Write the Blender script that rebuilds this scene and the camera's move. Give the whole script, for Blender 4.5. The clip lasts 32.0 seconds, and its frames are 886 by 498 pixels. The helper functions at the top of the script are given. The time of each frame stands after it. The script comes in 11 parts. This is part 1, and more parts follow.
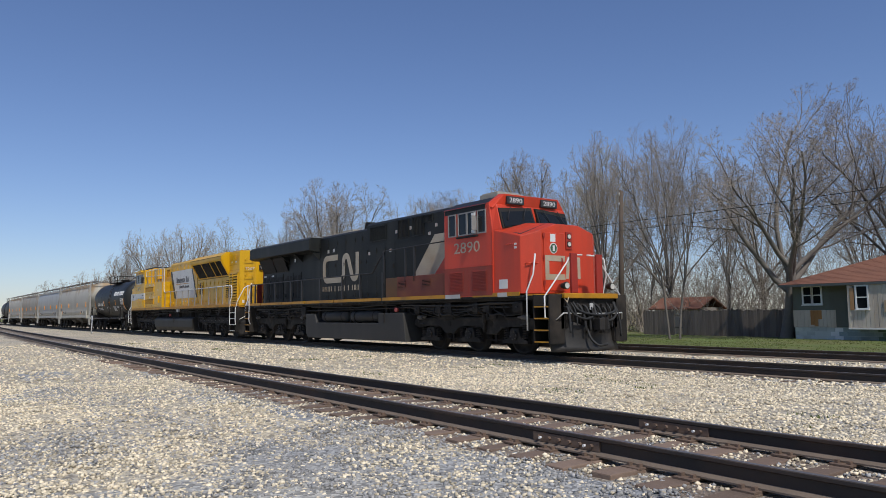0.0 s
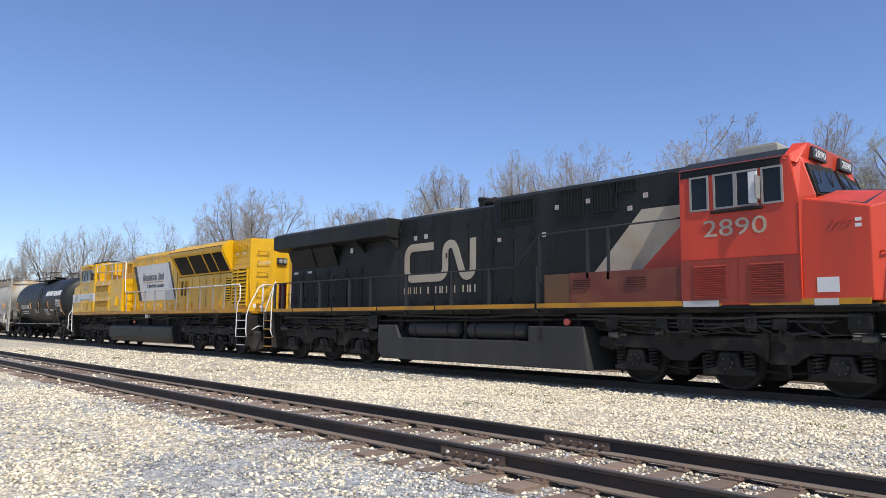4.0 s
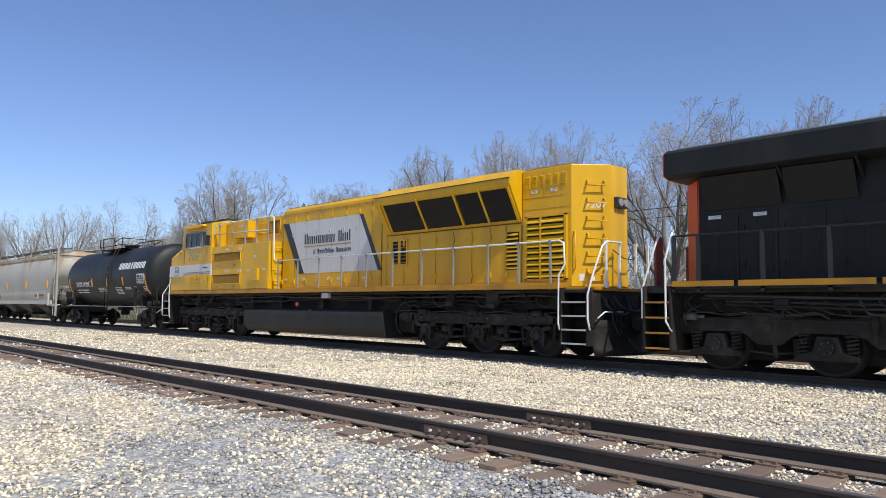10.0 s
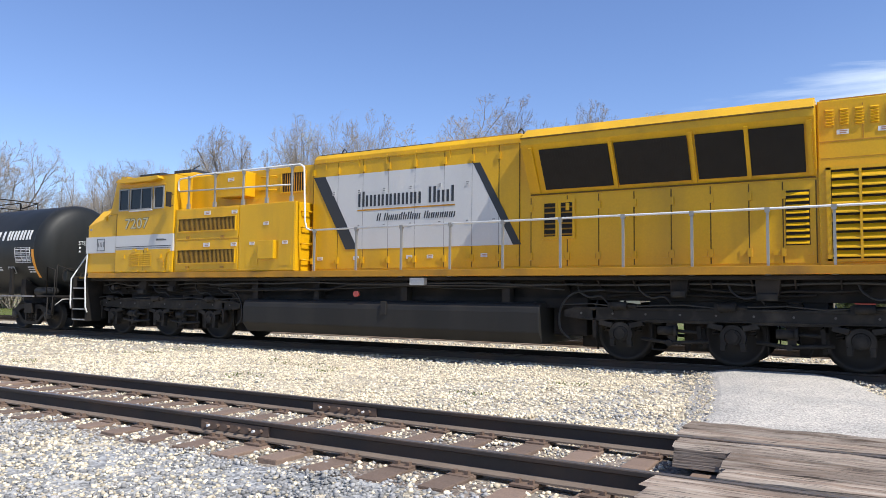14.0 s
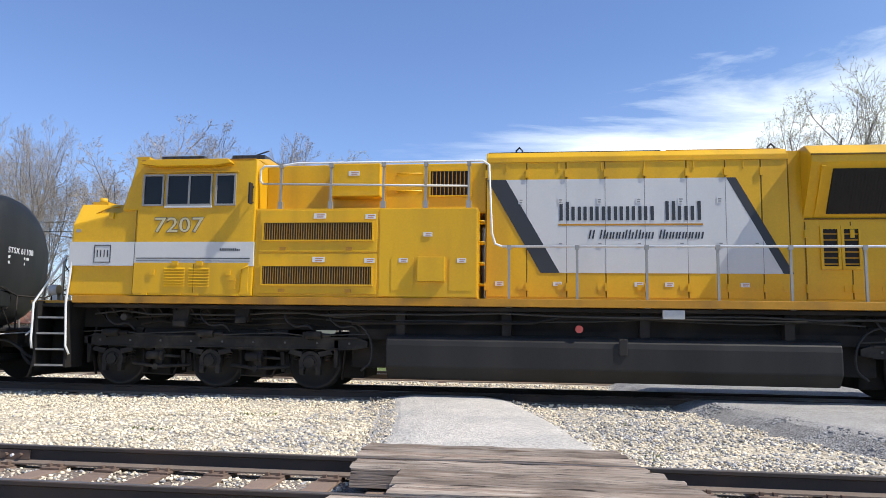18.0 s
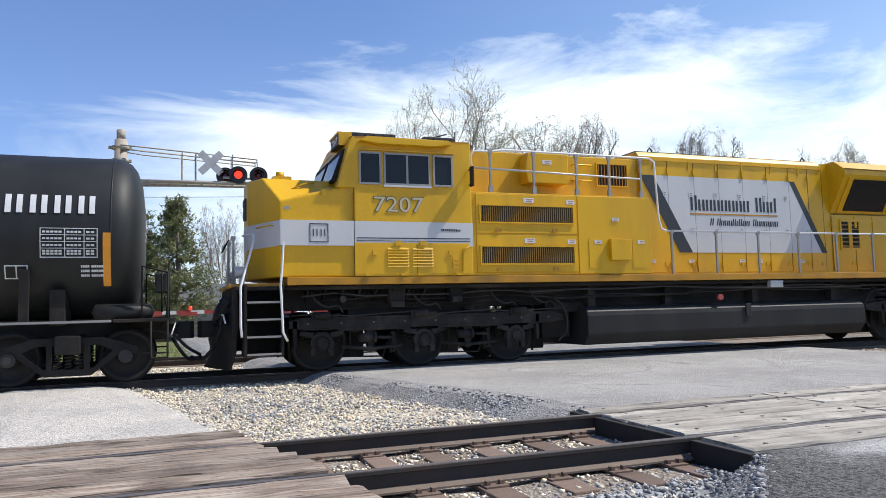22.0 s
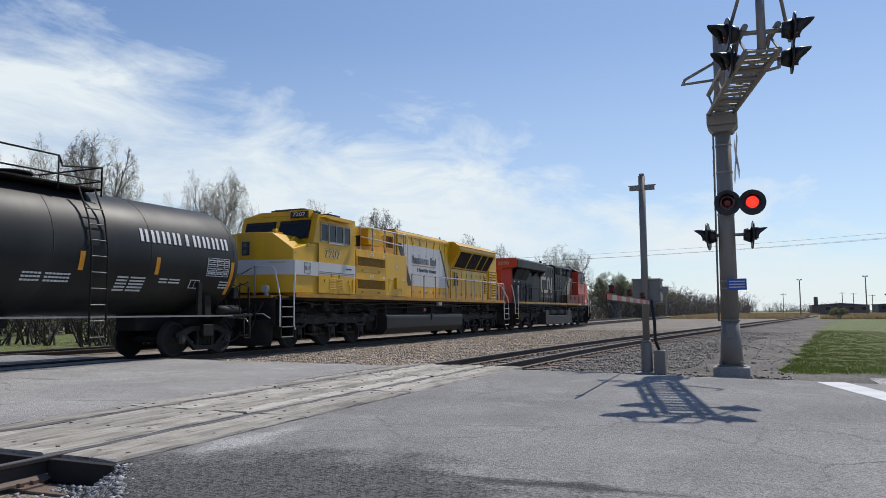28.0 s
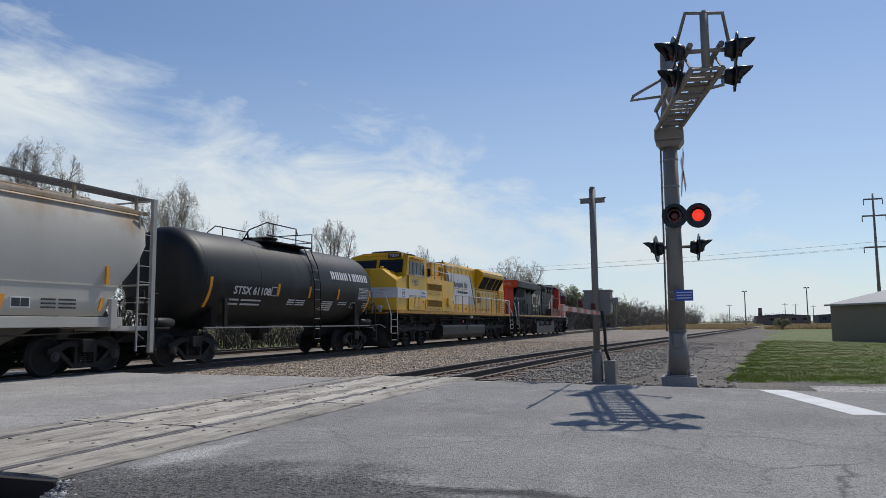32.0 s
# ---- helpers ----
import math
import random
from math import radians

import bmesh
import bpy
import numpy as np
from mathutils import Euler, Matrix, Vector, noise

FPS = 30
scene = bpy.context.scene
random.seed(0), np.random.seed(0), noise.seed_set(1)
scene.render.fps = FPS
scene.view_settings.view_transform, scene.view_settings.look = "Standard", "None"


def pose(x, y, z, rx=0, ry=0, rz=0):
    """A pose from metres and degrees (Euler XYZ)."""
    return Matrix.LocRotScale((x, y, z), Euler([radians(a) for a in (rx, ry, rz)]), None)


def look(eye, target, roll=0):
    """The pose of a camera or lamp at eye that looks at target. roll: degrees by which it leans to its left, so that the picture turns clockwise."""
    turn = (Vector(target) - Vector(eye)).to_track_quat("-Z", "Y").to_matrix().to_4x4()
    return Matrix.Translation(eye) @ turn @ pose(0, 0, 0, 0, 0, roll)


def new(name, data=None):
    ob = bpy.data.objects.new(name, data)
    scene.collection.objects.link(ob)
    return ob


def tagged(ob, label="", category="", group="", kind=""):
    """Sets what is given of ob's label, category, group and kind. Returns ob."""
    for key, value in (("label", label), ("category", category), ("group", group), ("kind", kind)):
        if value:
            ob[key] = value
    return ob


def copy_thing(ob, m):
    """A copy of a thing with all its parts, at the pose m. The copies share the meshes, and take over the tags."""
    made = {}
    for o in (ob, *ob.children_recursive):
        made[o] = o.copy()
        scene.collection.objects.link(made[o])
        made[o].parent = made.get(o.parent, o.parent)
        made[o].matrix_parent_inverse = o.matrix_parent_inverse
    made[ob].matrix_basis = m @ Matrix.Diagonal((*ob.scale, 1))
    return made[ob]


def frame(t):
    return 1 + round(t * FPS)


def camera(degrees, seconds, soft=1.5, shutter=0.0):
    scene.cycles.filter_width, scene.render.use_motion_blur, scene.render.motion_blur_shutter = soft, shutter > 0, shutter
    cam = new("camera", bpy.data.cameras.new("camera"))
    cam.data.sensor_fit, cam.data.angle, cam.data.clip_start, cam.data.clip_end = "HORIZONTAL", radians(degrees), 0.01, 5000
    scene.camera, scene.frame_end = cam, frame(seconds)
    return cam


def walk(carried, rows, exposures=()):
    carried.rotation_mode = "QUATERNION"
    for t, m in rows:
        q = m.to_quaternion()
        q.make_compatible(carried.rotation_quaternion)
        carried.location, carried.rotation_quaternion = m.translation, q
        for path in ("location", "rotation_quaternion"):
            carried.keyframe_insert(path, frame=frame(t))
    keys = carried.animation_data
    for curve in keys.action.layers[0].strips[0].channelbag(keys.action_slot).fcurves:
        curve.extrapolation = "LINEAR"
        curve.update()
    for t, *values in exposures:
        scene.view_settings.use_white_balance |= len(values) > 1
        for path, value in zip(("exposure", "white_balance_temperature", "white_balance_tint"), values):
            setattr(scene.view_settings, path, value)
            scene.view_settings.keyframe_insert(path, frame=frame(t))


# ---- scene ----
cam = camera(62.71, 32.0, 0.8)
PATH = [
    (0.0, pose(-0.099, 0.079, 1.183, 95.06, 0.57, 53.79)),
    (0.5, pose(-0.095, 0.087, 1.183, 95.33, 0.52, 52.62)),
    (1.0, pose(-0.087, 0.090, 1.183, 95.51, 0.52, 51.56)),
    (1.5, pose(-0.077, 0.089, 1.185, 95.63, 0.55, 50.52)),
    (2.0, pose(-0.073, 0.090, 1.187, 95.74, 0.24, 49.59)),
    (2.5, pose(-0.074, 0.093, 1.189, 96.01, -0.49, 48.66)),
    (4.5, pose(-0.064, 0.102, 1.187, 96.04, -0.59, 47.02)),
    (5.0, pose(-0.064, 0.102, 1.187, 95.99, -0.66, 46.99)),
    (5.5, pose(-0.063, 0.097, 1.188, 96.04, -0.71, 47.13)),
    (6.0, pose(-0.061, 0.087, 1.189, 95.82, -0.48, 47.31)),
    (6.5, pose(-0.064, 0.081, 1.191, 95.65, -0.22, 47.58)),
    (7.0, pose(-0.069, 0.081, 1.190, 95.58, -0.40, 47.72)),
    (7.5, pose(-0.071, 0.084, 1.189, 95.43, -0.26, 47.79)),
    (8.0, pose(-0.072, 0.087, 1.189, 95.40, 0.07, 47.72)),
    (8.5, pose(-0.070, 0.089, 1.186, 95.52, -0.10, 47.43)),
    (9.0, pose(-0.066, 0.092, 1.181, 95.47, -0.56, 47.03)),
    (9.5, pose(-0.062, 0.100, 1.178, 95.09, -0.82, 46.59)),
    (10.0, pose(-0.059, 0.112, 1.175, 94.62, -0.62, 45.92)),
    (10.5, pose(-0.056, 0.132, 1.171, 94.33, -0.64, 44.82)),
    (11.0, pose(-0.054, 0.164, 1.167, 94.11, -0.87, 43.37)),
    (11.5, pose(-0.050, 0.200, 1.165, 93.96, -0.41, 40.56)),
    (12.0, pose(-0.044, 0.228, 1.166, 93.90, 0.15, 38.22)),
    (12.5, pose(-0.036, 0.248, 1.172, 93.96, 0.12, 36.31)),
    (13.0, pose(-0.027, 0.260, 1.179, 93.87, -0.27, 34.79)),
    (13.5, pose(-0.020, 0.264, 1.185, 93.82, -0.63, 32.90)),
    (14.0, pose(-0.019, 0.261, 1.189, 93.78, -0.65, 30.27)),
    (14.5, pose(-0.024, 0.251, 1.193, 94.17, -0.94, 28.12)),
    (15.0, pose(-0.030, 0.237, 1.196, 94.73, -1.43, 26.23)),
    (15.5, pose(-0.031, 0.225, 1.198, 95.34, -1.93, 24.38)),
    (17.5, pose(0.083, 0.197, 1.148, 96.76, -1.32, 11.18)),
    (18.0, pose(0.115, 0.202, 1.145, 96.56, -0.83, 6.98)),
    (18.5, pose(0.151, 0.210, 1.144, 96.35, -0.45, 2.96)),
    (19.0, pose(0.181, 0.218, 1.145, 96.31, -0.32, -0.75)),
    (19.5, pose(0.201, 0.220, 1.149, 96.34, -0.41, -4.28)),
    (20.0, pose(0.216, 0.216, 1.155, 96.20, -0.35, -6.82)),
    (20.5, pose(0.237, 0.210, 1.155, 95.96, -0.19, -9.00)),
    (21.0, pose(0.266, 0.209, 1.150, 95.65, 0.47, -12.34)),
    (21.5, pose(0.300, 0.207, 1.144, 95.20, 1.09, -16.47)),
    (22.0, pose(0.336, 0.197, 1.145, 94.65, 1.46, -20.59)),
    (22.5, pose(0.362, 0.182, 1.149, 94.10, 1.60, -25.04)),
    (23.0, pose(0.363, 0.169, 1.153, 93.68, 1.69, -30.44)),
    (23.5, pose(0.346, 0.155, 1.156, 93.35, 1.66, -35.70)),
    (24.0, pose(0.331, 0.139, 1.156, 92.97, 1.76, -40.92)),
    (24.5, pose(0.324, 0.127, 1.159, 93.05, 1.35, -46.42)),
    (25.0, pose(0.321, 0.118, 1.162, 93.37, 0.62, -50.93)),
    (25.5, pose(0.317, 0.109, 1.162, 93.85, -0.22, -54.81)),
    (26.0, pose(0.308, 0.100, 1.159, 94.23, -0.28, -58.19)),
    (26.5, pose(0.299, 0.090, 1.157, 94.44, 0.25, -61.44)),
    (28.5, pose(0.260, 0.057, 1.123, 95.09, 0.34, -67.33)),
    (29.0, pose(0.255, 0.051, 1.120, 95.09, 0.61, -68.08)),
    (29.5, pose(0.252, 0.049, 1.122, 95.01, 0.85, -68.97)),
    (30.0, pose(0.251, 0.049, 1.126, 95.25, 0.64, -69.28)),
    (30.5, pose(0.248, 0.046, 1.128, 95.75, 0.72, -68.99)),
    (31.0, pose(0.242, 0.042, 1.126, 96.10, 0.27, -69.17)),
    (31.5, pose(0.237, 0.038, 1.121, 96.11, 0.19, -69.66)),
    (32.0, pose(0.236, 0.035, 1.117, 95.87, 0.56, -70.17)),
]

# exposure: the clip's camera opens a little while it pans
EXPO = [(0.0, -0.36), (1.0, -0.24), (2.0, 0.12), (5.0, 0.20), (7.0, 0.20), (10.0, 0.12), (13.0, 0.38), (18.0, 0.43), (24.0, 0.22), (26.0, 0.0), (29.0, -0.26), (32.0, -0.37)]
walk(cam, PATH, EXPO)

# ---- world and sun ----
SUN_TO = Vector((0.97, -0.24, 0.0)).normalized() * math.cos(radians(52.8)) + Vector((0, 0, math.sin(radians(52.8))))
world = bpy.data.worlds.new("sky")
scene.world = world
world.use_nodes = True
wt = world.node_tree
wt.nodes.clear()


def wn(kind, **kw):
    n = wt.nodes.new(kind)
    for k, v in kw.items():
        if k in n.inputs:
            n.inputs[k].default_value = v
    return n


sky = wt.nodes.new("ShaderNodeTexSky")
sky.sky_type = "NISHITA"
sky.sun_disc = False
sky.sun_elevation = radians(52.8)
sky.sun_rotation = math.atan2(SUN_TO.x, SUN_TO.y)
sky.air_density = 1.0
sky.dust_density = 0.25
sky.ozone_density = 2.2
coord = wt.nodes.new("ShaderNodeTexCoord")
# cirrus: a stretched veil with streaks, thick over the far end of the line
mp = wt.nodes.new("ShaderNodeMapping")
mp.inputs["Rotation"].default_value = (0.25, -0.30, radians(20))
mp.inputs["Scale"].default_value = (1.3, 2.6, 6.5)
wt.links.new(coord.outputs["Generated"], mp.inputs["Vector"])
n1 = wt.nodes.new("ShaderNodeTexNoise")
n1.inputs["Scale"].default_value = 2.2
n1.inputs["Detail"].default_value = 9
n1.inputs["Roughness"].default_value = 0.62
n1.inputs["Distortion"].default_value = 0.5
wt.links.new(mp.outputs[0], n1.inputs["Vector"])
sep = wt.nodes.new("ShaderNodeSeparateXYZ")
wt.links.new(coord.outputs["Generated"], sep.inputs[0])


def mathn(op, a, b=None, clamp=False):
    n = wt.nodes.new("ShaderNodeMath")
    n.operation, n.use_clamp = op, clamp
    for i, v in enumerate((a, b)):
        if v is None:
            continue
        if isinstance(v, (int, float)):
            n.inputs[i].default_value = v
        else:
            wt.links.new(v, n.inputs[i])
    return n.outputs[0]


# the veil lies over the east, from the horizon up to a slanting upper edge
band_top = mathn("ADD", mathn("MULTIPLY", sep.outputs["Y"], 0.25), 0.14)
above = mathn("SUBTRACT", sep.outputs["Z"], mathn("SUBTRACT", band_top, mathn("MULTIPLY", mathn("SUBTRACT", 0.62, sep.outputs["X"], True), 0.18)))
ragged = mathn("ADD", above, mathn("MULTIPLY", mathn("SUBTRACT", 0.5, n1.outputs["Fac"]), 0.12))
edge = mathn("SUBTRACT", 1.0, mathn("MULTIPLY", mathn("ADD", ragged, 0.06), 8.0), True)
side = mathn("MULTIPLY", mathn("ADD", sep.outputs["X"], 0.28), 2.4, True)
veil = mathn("MULTIPLY", edge, side)
amount = mathn("ADD", mathn("MULTIPLY", veil, 0.80), mathn("MULTIPLY", side, 0.05))
cl = mathn("ADD", mathn("MULTIPLY", mathn("SUBTRACT", n1.outputs["Fac"], 0.5), 2.1), mathn("SUBTRACT", mathn("MULTIPLY", amount, 1.55), 0.36))
low = mathn("MULTIPLY", mathn("SUBTRACT", 0.36, sep.outputs["Z"], True), mathn("ADD", sep.outputs["X"], 0.2, True))
haze = mathn("ADD", mathn("MULTIPLY", mathn("SUBTRACT", sep.outputs["X"], 0.25), 0.18, True), mathn("MULTIPLY", low, 0.9), True)
cloud = mathn("MAXIMUM", mathn("MULTIPLY", mathn("MULTIPLY", cl, 0.91, True), mathn("MULTIPLY", side, 1.6, True)), haze, True)
mixc = wt.nodes.new("ShaderNodeMix")
mixc.data_type = "RGBA"
wt.links.new(cloud, mixc.inputs["Factor"])
tint = wt.nodes.new("ShaderNodeMix")
tint.data_type, tint.blend_type = "RGBA", "MULTIPLY"
tint.inputs["Factor"].default_value = 1.0
warm = wt.nodes.new("ShaderNodeMix")
warm.data_type = "RGBA"
warm.inputs["A"].default_value = (0.955, 1.02, 1.275, 1)
warm.inputs["B"].default_value = (0.905, 1.04, 1.225, 1)
wt.links.new(mathn("MULTIPLY", mathn("ADD", sep.outputs["X"], 0.05), 1.3, True), warm.inputs["Factor"])
wt.links.new(warm.outputs["Result"], tint.inputs["B"])
wt.links.new(sky.outputs[0], tint.inputs["A"])
wt.links.new(tint.outputs["Result"], mixc.inputs["A"])
mixc.inputs["B"].default_value = (8.45, 9.3, 9.8, 1)
bg = wt.nodes.new("ShaderNodeBackground")
bg.inputs["Strength"].default_value = 0.105
wt.links.new(mixc.outputs["Result"], bg.inputs["Color"])
wo = wt.nodes.new("ShaderNodeOutputWorld")
wt.links.new(bg.outputs[0], wo.inputs[0])

sun = new("sun", bpy.data.lights.new("sun", "SUN"))
sun.data.energy, sun.data.angle, sun.data.color = 4.2, radians(0.53), (1.0, 0.955, 0.89)
sun.matrix_world = look(SUN_TO * 300, (0, 0, 0))

# ---- materials ----
MATS = {}


def mat(name, color, rough=0.6, metal=0.0, var=0.25, scale=3.0, fine=60.0, bump=0.0, dirt=None, dirt_amt=0.0, dirt_scale=1.2,
        streak=False, spec=0.5, emit=None, emit_str=0.0, objrand=0.0, island=0.0, coords="Object", coat=0.0, thin=0.0):
    """Principled material with two scales of colour variation, optional dirt, streaks, bump."""
    if name in MATS:
        return MATS[name]
    m = bpy.data.materials.new(name)
    m.use_nodes = True
    nt = m.node_tree
    b = nt.nodes["Principled BSDF"]
    L = nt.links.new
    tc = nt.nodes.new("ShaderNodeTexCoord")
    vec = tc.outputs[coords]
    na = nt.nodes.new("ShaderNodeTexNoise")
    na.inputs["Scale"].default_value, na.inputs["Detail"].default_value = scale, 5
    nb = nt.nodes.new("ShaderNodeTexNoise")
    nb.inputs["Scale"].default_value, nb.inputs["Detail"].default_value = fine, 3
    if streak:
        mp = nt.nodes.new("ShaderNodeMapping")
        mp.inputs["Scale"].default_value = (1, 1, 0.12) if streak is True else streak
        L(vec, mp.inputs["Vector"])
        L(mp.outputs[0], na.inputs["Vector"])
    else:
        L(vec, na.inputs["Vector"])
    L(vec, nb.inputs["Vector"])
    val = nt.nodes.new("ShaderNodeMath")
    val.operation = "MULTIPLY_ADD"
    L(na.outputs["Fac"], val.inputs[0])
    val.inputs[1].default_value, val.inputs[2].default_value = var * 1.6, 1 - var * 0.8
    val2 = nt.nodes.new("ShaderNodeMath")
    val2.operation = "MULTIPLY_ADD"
    L(nb.outputs["Fac"], val2.inputs[0])
    val2.inputs[1].default_value = var * 0.9
    L(val.outputs[0], val2.inputs[2])
    last = val2.outputs[0]
    if objrand or island:
        src = nt.nodes.new("ShaderNodeObjectInfo").outputs["Random"] if objrand else nt.nodes.new("ShaderNodeNewGeometry").outputs["Random Per Island"]
        r = nt.nodes.new("ShaderNodeMath")
        r.operation = "MULTIPLY_ADD"
        L(src, r.inputs[0])
        r.inputs[1].default_value = objrand or island
        L(last, r.inputs[2])
        sh = nt.nodes.new("ShaderNodeMath")
        sh.operation = "SUBTRACT"
        L(r.outputs[0], sh.inputs[0])
        sh.inputs[1].default_value = (objrand or island) / 2 + var * 0.45
        last = sh.outputs[0]
    else:
        sh = nt.nodes.new("ShaderNodeMath")
        sh.operation = "SUBTRACT"
        L(last, sh.inputs[0])
        sh.inputs[1].default_value = var * 0.45
        last = sh.outputs[0]
    mul = nt.nodes.new("ShaderNodeMix")
    mul.data_type, mul.blend_type = "RGBA", "MULTIPLY"
    mul.inputs["Factor"].default_value = 1
    mul.inputs["A"].default_value = (*color, 1)
    L(last, mul.inputs["B"])
    col = mul.outputs["Result"]
    if dirt:
        nd = nt.nodes.new("ShaderNodeTexNoise")
        nd.inputs["Scale"].default_value, nd.inputs["Detail"].default_value = dirt_scale, 6
        L((mp.outputs[0] if streak else vec), nd.inputs["Vector"])
        ramp = nt.nodes.new("ShaderNodeMapRange")
        ramp.inputs["From Min"].default_value, ramp.inputs["From Max"].default_value = 0.48, 0.72
        ramp.inputs["To Max"].default_value = dirt_amt
        L(nd.outputs["Fac"], ramp.inputs["Value"])
        md = nt.nodes.new("ShaderNodeMix")
        md.data_type = "RGBA"
        L(ramp.outputs[0], md.inputs["Factor"])
        L(col, md.inputs["A"])
        md.inputs["B"].default_value = (*dirt, 1)
        col = md.outputs["Result"]
    L(col, b.inputs["Base Color"])
    rr = nt.nodes.new("ShaderNodeMath")
    rr.operation = "MULTIPLY_ADD"
    L(na.outputs["Fac"], rr.inputs[0])
    rr.inputs[1].default_value, rr.inputs[2].default_value = 0.24, max(rough - 0.12, 0.02)
    L(rr.outputs[0], b.inputs["Roughness"])
    b.inputs["Metallic"].default_value = metal
    b.inputs["Specular IOR Level"].default_value = spec
    b.inputs["Coat Weight"].default_value = coat
    if bump:
        bp = nt.nodes.new("ShaderNodeBump")
        bp.inputs["Strength"].default_value, bp.inputs["Distance"].default_value = 0.6, bump
        L(nb.outputs["Fac"], bp.inputs["Height"])
        L(bp.outputs[0], b.inputs["Normal"])
    if emit:
        b.inputs["Emission Color"].default_value, b.inputs["Emission Strength"].default_value = (*emit, 1), emit_str
    if thin:
        tl = nt.nodes.new("ShaderNodeBsdfTranslucent")
        L(col, tl.inputs["Color"])
        ms = nt.nodes.new("ShaderNodeMixShader")
        ms.inputs["Fac"].default_value = thin
        L(b.outputs[0], ms.inputs[1])
        L(tl.outputs[0], ms.inputs[2])
        L(ms.outputs[0], nt.nodes["Material Output"].inputs["Surface"])
    MATS[name] = m
    return m


def glass_mat():
    m = mat("dark_window_glass", (0.012, 0.014, 0.016), 0.12, 0, 0.2, 1.5, 20, spec=0.3)
    return m


M_RAIL = mat("rail_steel", (0.035, 0.028, 0.024), 0.75, 0.0, 0.5, 2.0, 40, dirt=(0.075, 0.045, 0.03), dirt_amt=0.7)
M_RAILTOP = mat("rail_head", (0.20, 0.18, 0.17), 0.45, 0.6, 0.3, 2.0, 50)
M_TIE = mat("weathered_tie", (0.185, 0.128, 0.094), 0.9, 0, 0.6, 4.0, 50, bump=0.01, objrand=0.5, streak=(0.3, 2, 2))
M_PLATE = mat("tie_plate_rust", (0.15, 0.10, 0.072), 0.85, 0, 0.5, 8.0, 90)
M_STONE = mat("ballast_stone", (0.70, 0.60, 0.435), 0.95, 0, 0.25, 0.35, 30, island=0.85, coords="Object")
M_STONE_G = mat("grey_ballast_stone", (0.32, 0.312, 0.30), 0.95, 0, 0.25, 0.35, 30, island=0.9)
M_STONE_D = mat("dark_ballast_stone", (0.17, 0.168, 0.168), 0.95, 0, 0.3, 0.4, 30, island=0.9)


def plank_mat(name, pale, brown, crack_amt):
    """Old crossing timber: grain along x, pale worn tops, long dark splits, dirt in patches; each plank its own shade."""
    m = bpy.data.materials.new(name)
    m.use_nodes = True
    nt = m.node_tree
    b = nt.nodes["Principled BSDF"]
    L = nt.links.new
    tc = nt.nodes.new("ShaderNodeTexCoord").outputs["Object"]
    rnd = nt.nodes.new("ShaderNodeObjectInfo").outputs["Random"]

    def grain(scale, sx, sy, detail=5):
        mp = nt.nodes.new("ShaderNodeMapping")
        mp.inputs["Scale"].default_value = (sx, sy, sy)
        L(tc, mp.inputs["Vector"])
        n = nt.nodes.new("ShaderNodeTexNoise")
        n.noise_dimensions = "4D"
        n.inputs["Scale"].default_value, n.inputs["Detail"].default_value = scale, detail
        L(mp.outputs[0], n.inputs["Vector"])
        k = nt.nodes.new("ShaderNodeMath")
        k.operation = "MULTIPLY"
        L(rnd, k.inputs[0])
        k.inputs[1].default_value = 20
        L(k.outputs[0], n.inputs["W"])
        return n.outputs["Fac"]

    def ramp(v, lo, hi, top=1.0):
        n = nt.nodes.new("ShaderNodeMapRange")
        n.inputs["From Min"].default_value, n.inputs["From Max"].default_value, n.inputs["To Max"].default_value = lo, hi, top
        L(v, n.inputs["Value"])
        return n.outputs[0]

    def mix(f, x, y, mode="MIX"):
        n = nt.nodes.new("ShaderNodeMix")
        n.data_type, n.blend_type = "RGBA", mode
        for k, q in (("Factor", f), ("A", x), ("B", y)):
            if isinstance(q, float):
                n.inputs[k].default_value = q
            elif isinstance(q, tuple):
                n.inputs[k].default_value = (*q, 1)
            else:
                L(q, n.inputs[k])
        return n.outputs["Result"]

    fine, wide, patch = grain(9.0, 0.35, 9.0), grain(3.0, 0.30, 6.0), grain(2.2, 0.8, 1.4)
    col = mix(ramp(wide, 0.36, 0.64), pale, brown)
    col = mix(ramp(patch, 0.48, 0.66, 0.75), col, tuple(0.55 * q for q in brown))
    col = mix(ramp(fine, 0.56, 0.63, crack_amt), col, tuple(0.12 * q for q in brown))
    shade = nt.nodes.new("ShaderNodeMath")
    shade.operation = "MULTIPLY_ADD"
    L(rnd, shade.inputs[0])
    shade.inputs[1].default_value, shade.inputs[2].default_value = 0.5, 0.72
    col = mix(1.0, col, shade.outputs[0], "MULTIPLY")
    L(col, b.inputs["Base Color"])
    b.inputs["Roughness"].default_value = 0.93
    bp = nt.nodes.new("ShaderNodeBump")
    bp.inputs["Strength"].default_value, bp.inputs["Distance"].default_value = 0.8, 0.012
    bp.invert = True
    L(fine, bp.inputs["Height"])
    L(bp.outputs[0], b.inputs["Normal"])
    return m


